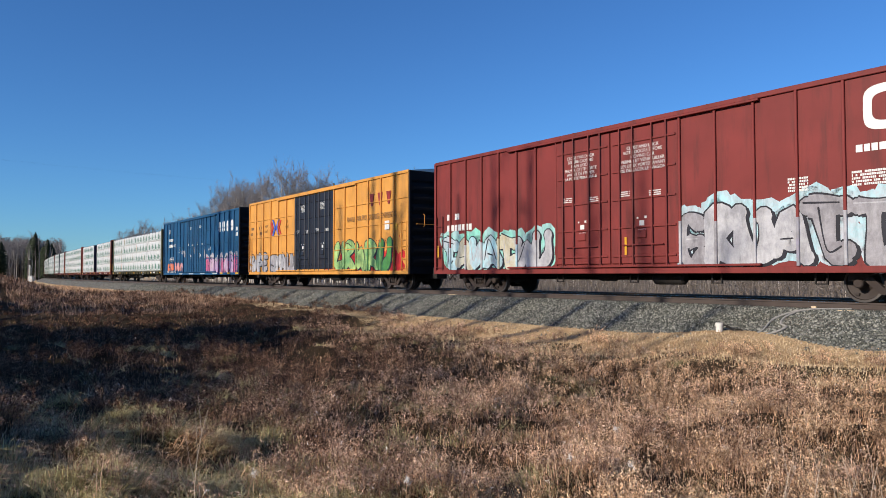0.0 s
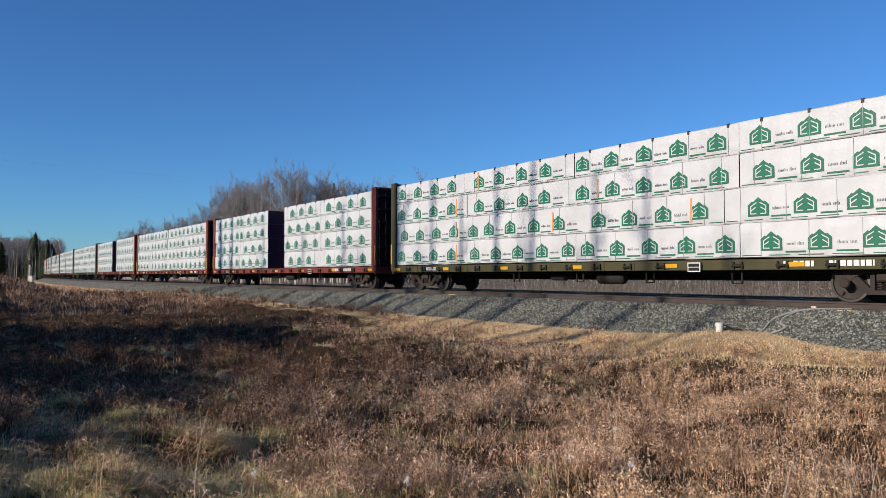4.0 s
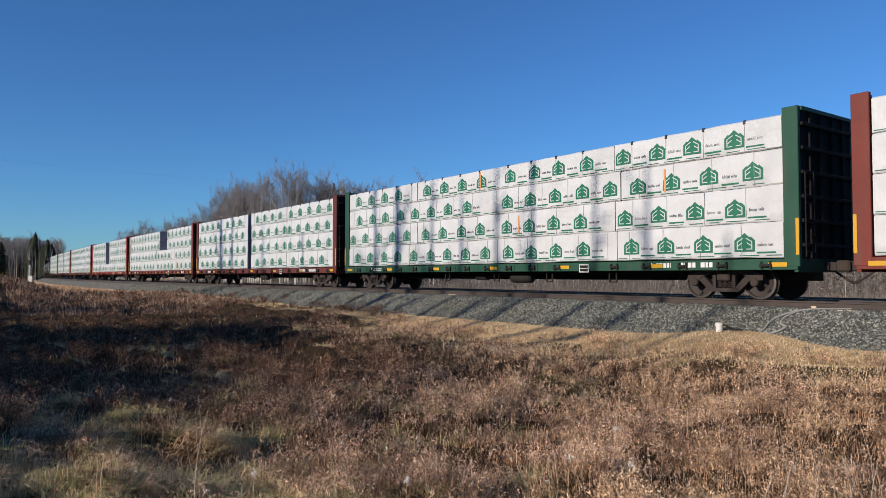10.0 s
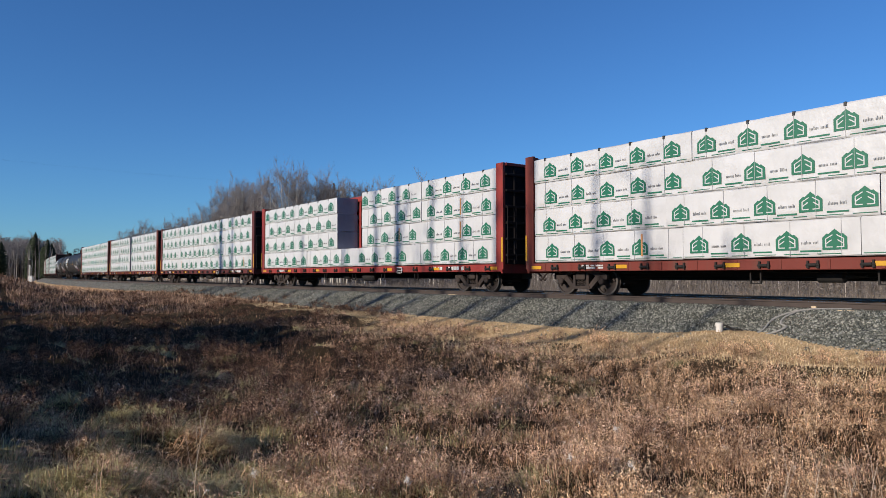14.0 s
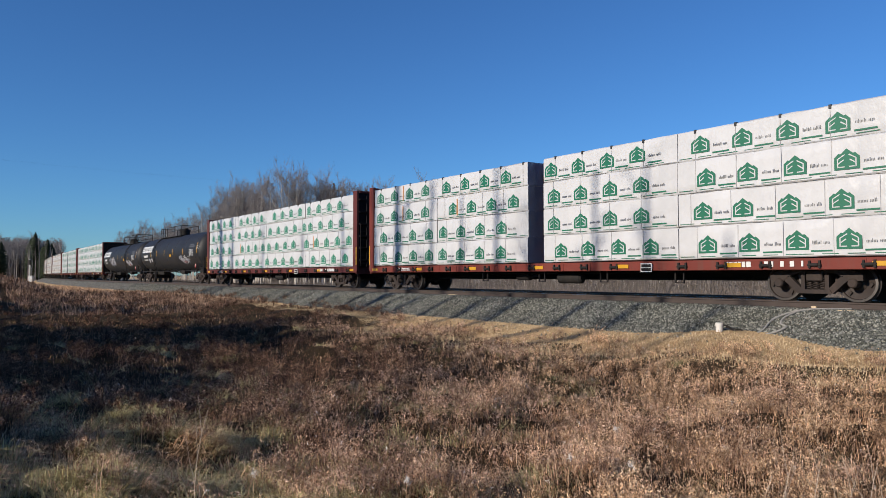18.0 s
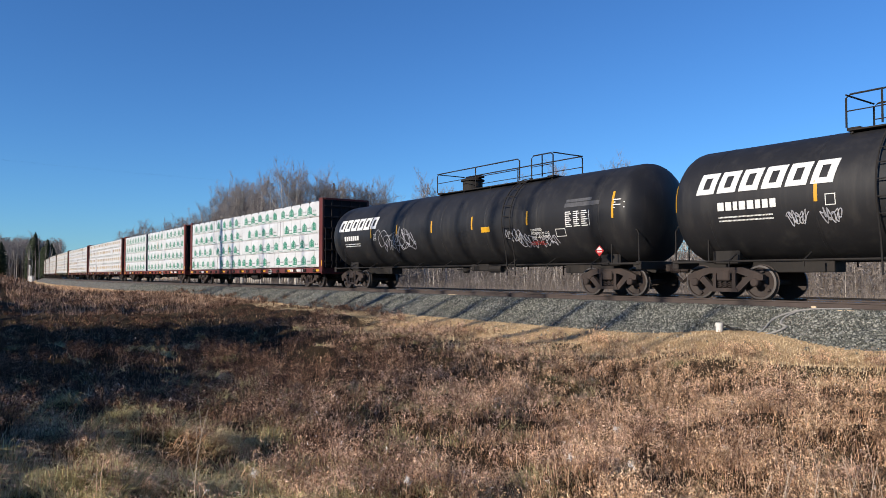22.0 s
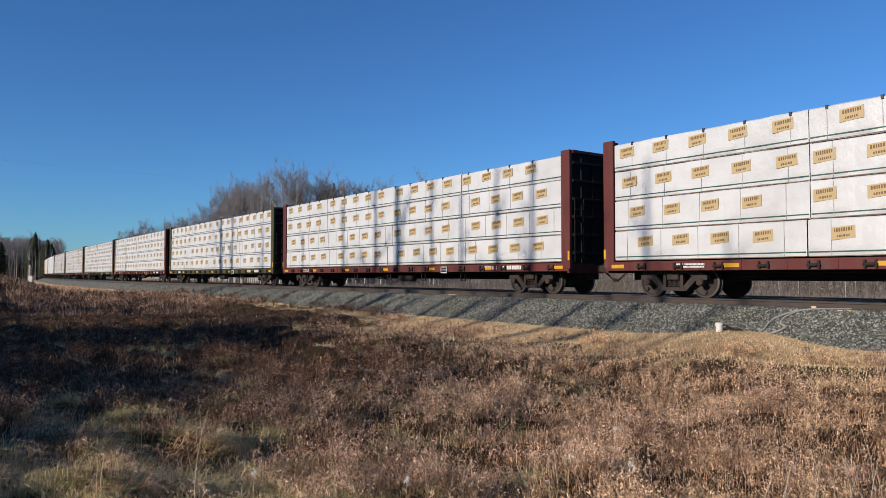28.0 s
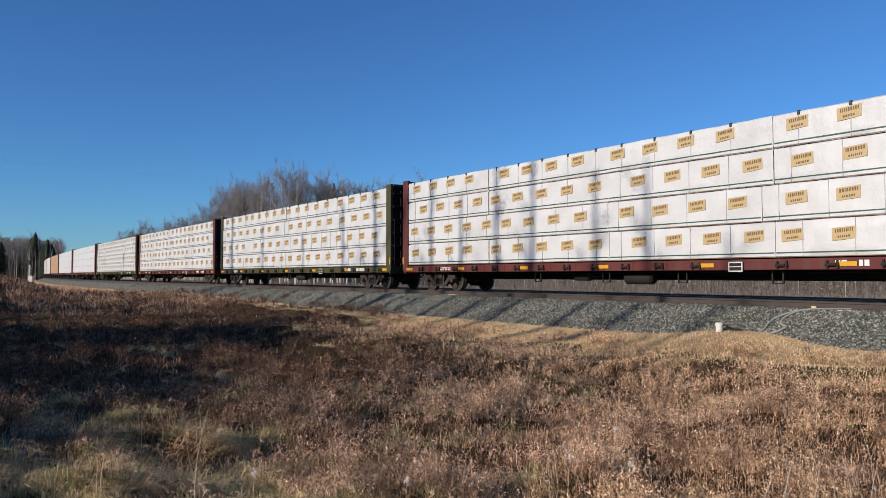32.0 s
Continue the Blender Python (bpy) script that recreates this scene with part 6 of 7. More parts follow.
STROKES = {"S": (((0.85, 0.85), (0.3, 1), (0.12, 0.7), (0.8, 0.4), (0.7, 0.02), (0.05, 0.08)),), "A": (((0, 0), (0.45, 1), (0.9, 0)), ((0.2, 0.36), (0.72, 0.36))), "F": (((0.15, 0), (0.15, 1), (0.85, 0.95)), ((0.15, 0.52), (0.7, 0.52))),
           "E": (((0.85, 0.95), (0.15, 1), (0.15, 0), (0.85, 0.05)), ((0.15, 0.5), (0.7, 0.5))), "M": (((0, 0), (0.12, 1), (0.5, 0.35), (0.88, 1), (1, 0)),), "L": (((0.2, 1), (0.2, 0), (0.9, 0.05)),), "K": (((0.15, 0), (0.15, 1)), ((0.85, 1), (0.2, 0.45), (0.9, 0))),
           "I": (((0.5, 0), (0.5, 1)),), "N": (((0.1, 0), (0.1, 1), (0.8, 0), (0.8, 1)),), "G": (((0.85, 0.85), (0.4, 1), (0.1, 0.5), (0.45, 0), (0.85, 0.2), (0.8, 0.5), (0.5, 0.48)),), "B": (((0.15, 0), (0.15, 1), (0.7, 0.95), (0.62, 0.58), (0.2, 0.52), (0.8, 0.42), (0.72, 0.03), (0.15, 0)),),
           "Y": (((0.05, 1), (0.45, 0.5)), ((0.9, 1), (0.45, 0.5), (0.4, 0))), "?": (((0.1, 0.8), (0.5, 1), (0.85, 0.75), (0.45, 0.45), (0.45, 0.25)), ((0.45, 0.0), (0.46, 0.05)))}
# bent forms of a piece that cannot be read
FORMS = ((((0.1, 0), (0.15, 1), (0.8, 0.85), (0.3, 0.45), (0.95, 0)),), (((0.85, 0.8), (0.35, 1), (0.08, 0.45), (0.45, 0), (0.9, 0.25)), ((0.45, 0.45), (0.85, 0.5))), (((0.05, 0.9), (0.25, 0.05), (0.55, 0.8), (0.85, 0)),), (((0.1, 0.1), (0.5, 0.95), (0.9, 0.05)), ((0.3, 0.3), (0.7, 0.3))),
         (((0.05, 0.95), (0.9, 0.9)), ((0.45, 0.9), (0.5, 0.0), (0.85, 0.1))), (((0.15, 1), (0.1, 0.2), (0.5, 0), (0.85, 0.3), (0.8, 1)),))
RIBS = {}


def graffiti(car, x0, x1, z0, z1, w, halo, fills, line, seed, letters, fat=0.42, word=""):
    """A spray-painted piece: a ragged cloud, bent letter forms with thin outlines, all as thin paint; the ribs under it are painted too."""
    rng = random.Random(seed)
    y = -w - 0.006
    cell = (x1 - x0) / letters
    gh, go, gf, gs = Geo(), Geo(), Geo(), Geo()
    n = 0
    for i in range(letters):
        if word and word[i] == " ":
            continue
        form = STROKES[word[i]] if word else FORMS[rng.randrange(len(FORMS))]
        lean, up, grow = rng.uniform(-0.1, 0.16), rng.uniform(0, 0.1), rng.uniform(0.84, 1.0)
        t = fat * min(cell, z1 - z0) * rng.uniform(0.85, 1.15)
        hue = rng.randrange(len(fills))
        for stroke in form:
            pts = []
            for a, b in stroke:
                j = 0.02 if word else 0.07
                a, b = a + rng.uniform(-j, j), b + rng.uniform(-j, j)
                pts.append((x0 + cell * (i + 0.02 + a * 0.96 + lean * b), z0 + t * 0.6 + (z1 - z0 - t * 1.1) * (b * grow + up)))
            dy = 0.0009 * (n % 5)
            n += 1
            if halo:
                for p in eased(pts, 3):
                    rr = t * rng.uniform(0.62, 0.95) + 0.07
                    gh.slab(blob(p.x + rng.uniform(-0.06, 0.06), max(p.y + rng.uniform(-0.04, 0.1), 0.78 + rr * 1.2), rr, rr, rng, 11, 0.3), y - 0.0004 * rng.randrange(6), 0.0003)
            ribbon(go, pts, t + 0.085, y - 0.004 - dy, 0, n)
            ribbon(go, [(a + 0.09, b - 0.05) for a, b in pts], t + 0.02, y - 0.0035 - dy, 0, n)
            ribbon(gf, pts, t, y - 0.0085 - dy, hue, n)
            if rng.random() < 0.7:
                ribbon(gs, [(a - t * 0.24, b + t * 0.2) for a, b in pts[:3]], t * 0.09, y - 0.0135, rng.randrange(2), n)
    if halo:
        tagged(part("graffiti_halo", gh.mesh("graffiti_halo", halo), car, "spray-painted cloud behind graffiti"), kind="stuff")
    if line:
        tagged(part("graffiti_outline", go.mesh("graffiti_outline", line), car, "thin spray-painted outlines"), kind="stuff")
    tagged(part("graffiti_fill", gf.mesh("graffiti_fill", *fills), car, "spray-painted bent letters"), kind="stuff")
    if gs.v:
        tagged(part("graffiti_highlight", gs.mesh("graffiti_highlight", SP["silver"], line or fills[0]), car, "thin spray-painted highlights and lines"), kind="stuff")
    g = Geo()
    for k, x in enumerate(v for v in RIBS[car.name] if x0 + 0.1 < v < x1 - 0.1):
        g.box(x - 0.037, x + 0.037, -w - 0.073, -w - 0.002, z0 + 0.12, z1 - rng.uniform(0.15, 0.5), 0.012, k % len(fills))
    if g.v:
        tagged(part("graffiti_rib", g.mesh("graffiti_rib", *fills), car, "painted-over ribs"), kind="stuff")


def scrawl(car, w, items, mat, seed):
    """Quick one-line tags; items: (x, z, width, height)."""
    rng = random.Random(seed)
    g = Geo()
    for x, z, wd, ht in items:
        n = rng.randrange(6, 10)
        ribbon(g, [(x + wd * i / n + rng.uniform(-0.1, 0.1) * wd, z + ht * ((i % 2) * rng.uniform(0.6, 1.0) + rng.uniform(0, 0.25))) for i in range(n + 1)], 0.028, -w - 0.068, 0, 1)
    tagged(part("graffiti_tag", g.mesh("graffiti_tag", mat), car, "scrawled white tags"), kind="stuff")


def splash(car, x0, x1, z0, z1, w, mat, seed, n, size=1.0):
    """A cloud of paint with drops round it."""
    rng = random.Random(seed)
    g = Geo()
    for i in range(n):
        x, far = x0 + (x1 - x0) * (i + 0.5) / n, i % 4 == 0
        z = z0 + (z1 - z0) * (rng.uniform(0.75, 1.25) if far else rng.uniform(0.05, 0.7))
        r = 0.035 if far else rng.uniform(0.14, 0.3) * size
        z = max(z, 0.8 + r * 1.2)
        g.slab(blob(x, z, r, r, rng, 12, 0.3), -w - 0.002 - 0.0005 * (i % 5), 0.0004)
    tagged(part("graffiti_splash", g.mesh("graffiti_splash", mat), car, "splash of spray paint"), kind="stuff")


def lettering(text, x, z, h, y, mat, parent, label):
    """Words that can be read, in the built-in font, as a flat mesh."""
    cu = bpy.data.curves.new("lettering", "FONT")
    cu.body, cu.size, cu.extrude = text, h * 1.38, 0.0015
    ob = bpy.data.objects.new("lettering", cu)
    scene.collection.objects.link(ob)
    me = bpy.data.meshes.new_from_object(ob.evaluated_get(bpy.context.evaluated_depsgraph_get()))
    bpy.data.objects.remove(ob)
    me.materials.clear()
    me.materials.append(mat)
    return tagged(part("lettering", me, parent, label, pose(x, y, z, 90, 0, 0)), kind="stuff")


def spray(name, c, other=None):
    """Uneven spray paint: two colours that fade into one another, with streaks of road dirt."""
    m, nt, b = nodes_of(name)
    n = noise_node(nt, 1.6, 6, 0.75)
    d = noise_node(nt, 3.0, 6, 0.7, squash=(1.6, 1.6, 0.5))
    k = mix(nt, ramp(nt, n.outputs["Fac"], [(0.38, (0, 0, 0)), (0.62, (1, 1, 1))]).outputs["Color"], other or tint(c, 0.6), c)
    k = mix(nt, ramp(nt, d.outputs["Fac"], [(0.45, (0, 0, 0)), (0.8, (0.75,) * 3)]).outputs["Color"], k, tint(c, 0.22))
    nt.links.new(k, b.inputs["Base Color"])
    b.inputs["Roughness"].default_value = 0.55
    b.inputs["Specular IOR Level"].default_value = 0.3
    return m


SP = {k: spray("spray_" + k, *c) for k, c in {"mint": ((0.22, 0.6, 0.48), (0.34, 0.5, 0.52)), "ice": ((0.36, 0.6, 0.66), (0.42, 0.44, 0.48)), "silver": ((0.46, 0.46, 0.48), (0.3, 0.3, 0.33)), "lilac": ((0.33, 0.3, 0.4), (0.26, 0.26, 0.28)), "ink": ((0.02, 0.02, 0.03),), "green": ((0.07, 0.24, 0.06), (0.03, 0.1, 0.05)), "lime": ((0.4, 0.56, 0.2), (0.14, 0.32, 0.13)), "red": ((0.5, 0.025, 0.025), (0.36, 0.02, 0.02)), "grey": ((0.34, 0.33, 0.35), (0.2, 0.19, 0.21)),
                                               "pink": ((0.48, 0.09, 0.2), (0.3, 0.1, 0.2)), "violet": ((0.36, 0.22, 0.4), (0.45, 0.34, 0.42)), "salmon": ((0.55, 0.2, 0.17), (0.5, 0.3, 0.33)), "orange": ((0.62, 0.17, 0.06), (0.5, 0.14, 0.1)), "cream": ((0.5, 0.5, 0.42), (0.42, 0.36, 0.24)), "faded": ((0.11, 0.11, 0.115), (0.055, 0.055, 0.06)), "dull_red": ((0.3, 0.03, 0.028), (0.22, 0.03, 0.028))}.items()}


def boxcar(d0, d1, x_left, x_right, mat, doors, door_mat, label, ribs, rows, seed, end_mat=None, z1=5.27):
    """x_left, x_right: places of the body's ends on the line; doors: places of the door edges, left to right."""
    place = (d0 + d1) / 2
    mid = (x_left + x_right) / 2
    half = abs(x_left - x_right) / 2
    off = place - mid
    car = new("boxcar")
    tagged(car, label, "railway car", "boxcars of the train")
    m = M[mat]
    z0, w = 0.7, 1.5
    body = part("body", boxcar_shell(half, m, z0, z1, w), car, at=pose(off, 0, 0))
    part("roof", roof_mesh(half, z1, w), car, "galvanised ribbed roof", pose(off, 0, 0))
    for y in (-w, w):
        s = -1 if y < 0 else 1
        part("side_sill", Geo().box(-half, half, y, y + s * 0.05, z0, z0 + 0.16, 0.01).mesh("side_sill", m), car, at=pose(off, 0, 0))
        part("eave", Geo().box(-half, half, y, y + s * 0.06, z1 - 0.1, z1 + 0.03, 0.012).mesh("eave", m), car, at=pose(off, 0, 0))
    for d in (1, -1):
        add_end_wall(car, end_mat or mat, z0, z1, pose(off + d * half, 0, 0, 0, 0, 0 if d > 0 else 180), w)
    dl, dr = place - doors[0], place - doors[-1]
    rib = kept(("rib", mat, z1), lambda: Geo().box(-0.035, 0.035, -0.07, 0, z0 + 0.16, z1 - 0.1, 0.012).mesh("rib", m))
    left, right = off - half, off + half
    for a, b in ((left + 0.02, dl), (dr, right - 0.02)):
        for i in range(ribs + 1):
            x = a + (b - a) * i / ribs
            part("rib", rib, car, at=pose(x, -w, 0))
            RIBS.setdefault(car.name, []).append(x)
            part("rib", rib, car, at=pose(x, w, 0, 0, 0, 180))
        for k in range(1, rows):
            z = z0 + 0.16 + (z1 - z0 - 0.26) * k / rows
            part("stringer", Geo().box(a, b, -w - 0.045, -w, z - 0.02, z + 0.02, 0.006).mesh("stringer", m), car)
    # sliding doors with their frames, bars and tracks
    n = len(doors) - 1
    for i in range(n):
        a, b = place - doors[i], place - doors[i + 1]
        dm = M[door_mat]
        door = part("door", Geo().box(a + 0.03, b - 0.03, -w - 0.06, -w, z0 + 0.3, z1 - 0.22, 0.012).mesh("door", dm), car, "ribbed sliding plug door")
        g = Geo()
        for k in range(5):
            z = z0 + 0.5 + k * (z1 - z0 - 0.8) / 4.4
            g.box(a + 0.1, b - 0.1, -w - 0.1, -w - 0.06, z, z + 0.06, 0.008)
        part("door_rib", g.mesh("door_rib", dm), door)
        for f in (0.16, 0.36, 0.64, 0.84):
            x = a + (b - a) * f
            part("lock_rod", Geo().tube([(x, -w - 0.12, z0 + 0.2), (x, -w - 0.12, z1 - 0.15)], 0.026, 6).mesh("lock_rod", dm), door)
        rngd = np.random.default_rng(seed + i)
        g = Geo()
        if mat != "box_red":
            text_bars(g, a + 0.85, z1 - 0.75, 0.62, 0.036, -w - 0.064, rngd, 3 if mat == "box_blue" else 6, 0.9)
        text_bars(g, a + 0.35, 3.15, 0.4, 0.032, -w - 0.064, rngd, 3, 0.9)
        text_bars(g, a + 1.45, 3.1, 0.42, 0.032, -w - 0.064, rngd, 4, 0.9)
        g.box(a + 1.1, a + 1.27, -w - 0.068, -w - 0.064, 2.1, 2.27).box(a + 1.0, a + 1.06, -w - 0.068, -w - 0.064, 2.33, 2.38).box(a + 1.28, a + 1.36, -w - 0.068, -w - 0.064, 2.33, 2.4)
        text_bars(g, a + 1.05, 1.98, 0.28, 0.035, -w - 0.064, rngd, 2, 0.7)
        tagged(part("door_stencil", g.mesh("door_stencil", M["white"]), door, "white stencilled notices"), kind="stuff")
        part("door_gear", Geo().box(a + 1.0, a + 1.35, -w - 0.11, -w - 0.06, 1.75, 2.0, 0.02).tube([(a + 0.5, -w - 0.12, 1.55), (b - 0.5, -w - 0.12, 1.55)], 0.022, 6).mesh("door_gear", dm), door)
    for z in (z0 + 0.22, z1 - 0.14):
        part("door_track", Geo().box(dl - 2.4, dr + 2.4, -w - 0.13, -w - 0.02, z - 0.03, z + 0.03, 0.008).mesh("door_track", m), car)
    # ladders at the corners
    for x, y, r in ((right - 0.52, -w - 0.03, 0), (left + 0.08, -w - 0.03, 0), (right - 0.08, w + 0.03, 180), (left + 0.52, w + 0.03, 180)):
        part("ladder", kept(("boxladder", mat), lambda: ladder_mesh(m, 5, 0.42)), car, at=pose(x, y, z0 + 0.15, 0, 0, r))
    g = Geo().tube([(0, -0.8, 2.8), (0.08, -0.8, 2.85), (0.08, -0.8, 3.3), (0, -0.8, 3.35)], 0.014, 5).tube([(0.0, -1.2, 2.9), (0.1, -1.2, 2.9), (0.1, 0.4, 2.9), (0, 0.4, 2.9)], 0.014, 5).box(0, 0.16, 0.3, 0.75, 2.5, 2.9, 0.02)
    part("handbrake", g.mesh("handbrake", M[mat]), car, at=pose(right + 0.09, 0, 0))
    part("underframe", underframe_mesh(half, (d1 - d0) / 2 - 3.2), car, "black steel underframe")
    brake_gear(car, 1.2)
    for d in (1, -1):
        add_truck(car, d * ((d1 - d0) / 2 - 3.2), place)
    add_couplers(car, (d1 - d0) / 2)
    TRAIN.append((car, place, Matrix.Identity(4)))
    return car, place, w


def place_stencil(car, place, w, items, seed, mat="white", name="stencil", label="white stencilled bars"):
    """items: (place on the line of the left edge, z, width, height, rows)."""
    rng = np.random.default_rng(seed)
    g = Geo()
    for d, z, ww, hh, rows in items:
        text_bars(g, place - d, z, ww, hh, -w - 0.006, rng, rows)
    tagged(part(name, g.mesh(name, M[mat]), car, label), kind="stuff")


def shape(car, name, label, mat, place, w, polys, proud=0.005):
    """Flat painted shapes; polys: outlines in metres from a place on the line."""
    g = Geo()
    for d, z, pts in polys:
        g.slab([(place - d + a, z + b) for a, b in pts], -w - proud, 0.003)
    tagged(part(name, g.mesh(name, mat), car, label), kind="stuff")


def build_train():
    # dark red boxcar
    car, pl, w = boxcar(3.6, 24.85, 23.96, 4.4, "box_red", (17.01, 14.66, 12.18), "box_red", "dark red boxcar with white lettering and pale blue graffiti", 7, 1, 3)
    place_stencil(car, pl, w, [(23.2, 2.86, 0.8, 0.24, 1), (23.2, 2.42, 1.7, 0.24, 1), (9.1, 2.98, 0.5, 0.05, 5), (7.6, 2.98, 1.0, 0.05, 5), (23.5, 1.7, 0.35, 0.07, 2)], 4)
    ring = Geo()
    for k in range(2):
        edge = [(math.cos(a), math.sin(a)) for a in (2 * math.pi * i / 40 for i in range(40))]
        outer = [(0.78 * math.copysign(abs(c) ** 0.45, c), 0.52 * math.copysign(abs(v) ** 0.45, v)) for c, v in edge]
        for i in range(40):
            (a, b), (c, d) = outer[i], outer[(i + 1) % 40]
            ring.slab([(pl - 6.55 + 1.8 * k + x, 4.42 + z) for x, z in ((a, b), (c, d), (c * 0.76, d * 0.62), (a * 0.76, b * 0.62))], -w - 0.005, 0.003)
    tagged(part("painted_mark", ring.mesh("painted_mark", M["white"]), car, "large white painted rings"), kind="stuff")
    place_stencil(car, pl, w, [(7.5, 3.45, 3.0, 0.17, 1)], 9)
    shape(car, "reflector", "yellow reflective strip", M["reflector"], pl, w, [(23.75, 1.35, [(0, 0), (0.08, 0), (0.08, 0.5), (0, 0.5)]), (15.0 - 0.9, 1.2, [(0, 0), (0.08, 0), (0.08, 0.6), (0, 0.6)])], 0.092)
    graffiti(car, pl - 23.35, pl - 17.3, 0.75, 2.2, w, SP["mint"], (SP["ice"], SP["silver"], SP["silver"], SP["cream"]), SP["ink"], 5, 7, 0.5)
    graffiti(car, pl - 12.3, pl - 4.8, 0.75, 2.5, w, SP["ice"], (SP["silver"], SP["grey"], SP["silver"], SP["lilac"]), SP["ink"], 8, 8, 0.46)
    for x, lines in ((pl - 15.85, ("CLOSE THIS DOOR", "BEFORE CLOSING", "MAIN DOOR", "FERMER CETTE PORTE", "AVANT DE FERMER", "LA PORTE PRINCIPALE")), (pl - 13.4, ("CLOSE AND LOCK", "BOTH DOORS BEFORE", "MOVING CAR", "FERMER ET VERROUILLER", "LES DEUX PORTES AVANT", "DE DEPLACER LE WAGON"))):
        for i, line in enumerate(lines):
            ob = lettering(line, x, 4.42 - 0.135 * i, 0.1, -w - 0.105, M["white"], car, "white stencilled door notice")
            ob.matrix_basis = pose(x - 0.5 * (max(v.co.x for v in ob.data.vertices) + min(v.co.x for v in ob.data.vertices)), -w - 0.105, 4.42 - 0.135 * i, 90, 0, 0)
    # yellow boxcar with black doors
    # its ends are painted shade-dark instead of yellow
    car, pl, w = boxcar(24.85, 45.3, 44.88, 25.99, "box_yellow", (37.87, 35.45, 33.04), "door_black", "golden yellow boxcar with black double doors and graffiti", 6, 4, 13, "shaded_end")
    place_stencil(car, pl, w, [(44.6, 3.55, 0.42, 0.17, 1), (43.3, 3.55, 0.42, 0.17, 1), (44.7, 3.2, 0.4, 0.17, 1), (43.95, 3.2, 0.36, 0.17, 1), (43.2, 3.2, 0.36, 0.17, 1)], 6, "brown_print", "stencil", "dark stencilled bars")
    wedge = [(0.24, 0.08), (0.38, 0.08), (0.52, 0.66), (0.1, 0.66)]
    shape(car, "painted_mark", "dull red block shapes", SP["dull_red"], pl, w, [(29.5 - 0.76 * k, 3.85, wedge) for k in range(3)], 0.03)
    chev = [(0, 0), (0.16, 0), (0.4, 0.5), (0.16, 1.0), (0, 1.0), (0.23, 0.5)]
    shape(car, "emblem", "blue chevron of an emblem", M["blue_print"], pl, w, [(41.15, 3.02, [(a * 1.4, b) for a, b in chev]), (40.05, 3.02, [(-a * 1.4, b) for a, b in chev])], 0.03)
    shape(car, "emblem", "red chevron of an emblem", M["red_print"], pl, w, [(41.42, 3.1, [(a * 1.15, b * 0.84) for a, b in chev]), (39.78, 3.1, [(-a * 1.15, b * 0.84) for a, b in chev])], 0.034)
    lettering("RAILCAR POOLING EXPERTS", pl - 31.6, 3.3, 0.26, -w - 0.05, M["brown_print"], car, "dark brown slogan lettering")
    lettering("any", pl - 39.2, 3.75, 0.2, -w - 0.01, M["brown_print"], car, "dark brown lettering")
    lettering("road", pl - 39.3, 3.42, 0.2, -w - 0.01, M["brown_print"], car, "dark brown lettering")
    lettering("next", pl - 42.35, 3.62, 0.2, -w - 0.01, M["brown_print"], car, "dark brown lettering")
    lettering("load", pl - 42.4, 3.3, 0.2, -w - 0.01, M["brown_print"], car, "dark brown lettering")
    shape(car, "data_plate", "white data panel", M["white"], pl, w, [(28.0, 2.75, [(0, 0), (0.4, 0), (0.4, 0.4), (0, 0.4)])], 0.03)
    shape(car, "reflector", "yellow reflective strip", M["reflector"], pl, w, [(27.3, 2.7, [(0, 0), (0.4, 0), (0.4, 0.3), (0, 0.3)])], 0.03)
    graffiti(car, pl - 44.75, pl - 37.75, 0.78, 2.0, w, None, (SP["silver"], SP["grey"], SP["silver"]), SP["ink"], 21, 10, 0.46, "SAFE SMALL")
    splash(car, pl - 34.0, pl - 26.5, 0.8, 2.1, w, SP["red"], 22, 150)
    graffiti(car, pl - 33.0, pl - 27.6, 0.75, 2.35, w, None, (SP["lime"], SP["lime"], SP["green"]), SP["ink"], 26, 5, 0.4)
    # navy boxcar
    # here too the shade of the ends is in their colour, not navy
    car, pl, w = boxcar(45.3, 66.5, 65.85, 46.78, "box_blue", (58.8, 56.36, 53.95), "box_blue", "navy blue boxcar with white lettering and pink graffiti", 7, 4, 33, "shaded_end", 5.2)
    block = [(0.1, 0), (0.4, 0), (0.5, 0.1), (0.5, 0.64), (0.4, 0.74), (0.1, 0.74), (0, 0.64), (0, 0.1)]
    shape(car, "painted_mark", "large white block shapes", M["white"], pl, w, [(51.05 - 0.87 * k, 3.75, q) for k, q in enumerate([block] * 4)], 0.03)
    place_stencil(car, pl, w + 0.025, [(64.2, 3.55, 1.3, 0.24, 1), (64.2, 3.05, 2.0, 0.24, 1), (64.0, 2.1, 1.4, 0.08, 3), (64.2, 4.5, 0.5, 0.06, 4), (47.4, 3.7, 0.4, 0.25, 2)], 11)
    shape(car, "reflector", "orange reflective strip", M["reflector"], pl, w, [(50.6 + 1.6 * i, 0.74, [(0, 0), (0.6, 0), (0.6, 0.12), (0, 0.12)]) for i in range(-2, 1)], 0.052)
    graffiti(car, pl - 53.9, pl - 47.0, 0.72, 2.05, w, SP["silver"], (SP["pink"], SP["violet"], SP["pink"], SP["violet"]), SP["ink"], 31, 8, 0.46)
    graffiti(car, pl - 64.5, pl - 60.0, 0.95, 1.72, w, None, (SP["salmon"], SP["orange"], SP["salmon"]), None, 32, 10, 0.5, "KING BABY?")
    splash(car, pl - 64.9, pl - 61.9, 0.86, 0.97, w, SP["silver"], 35, 16, 0.4)
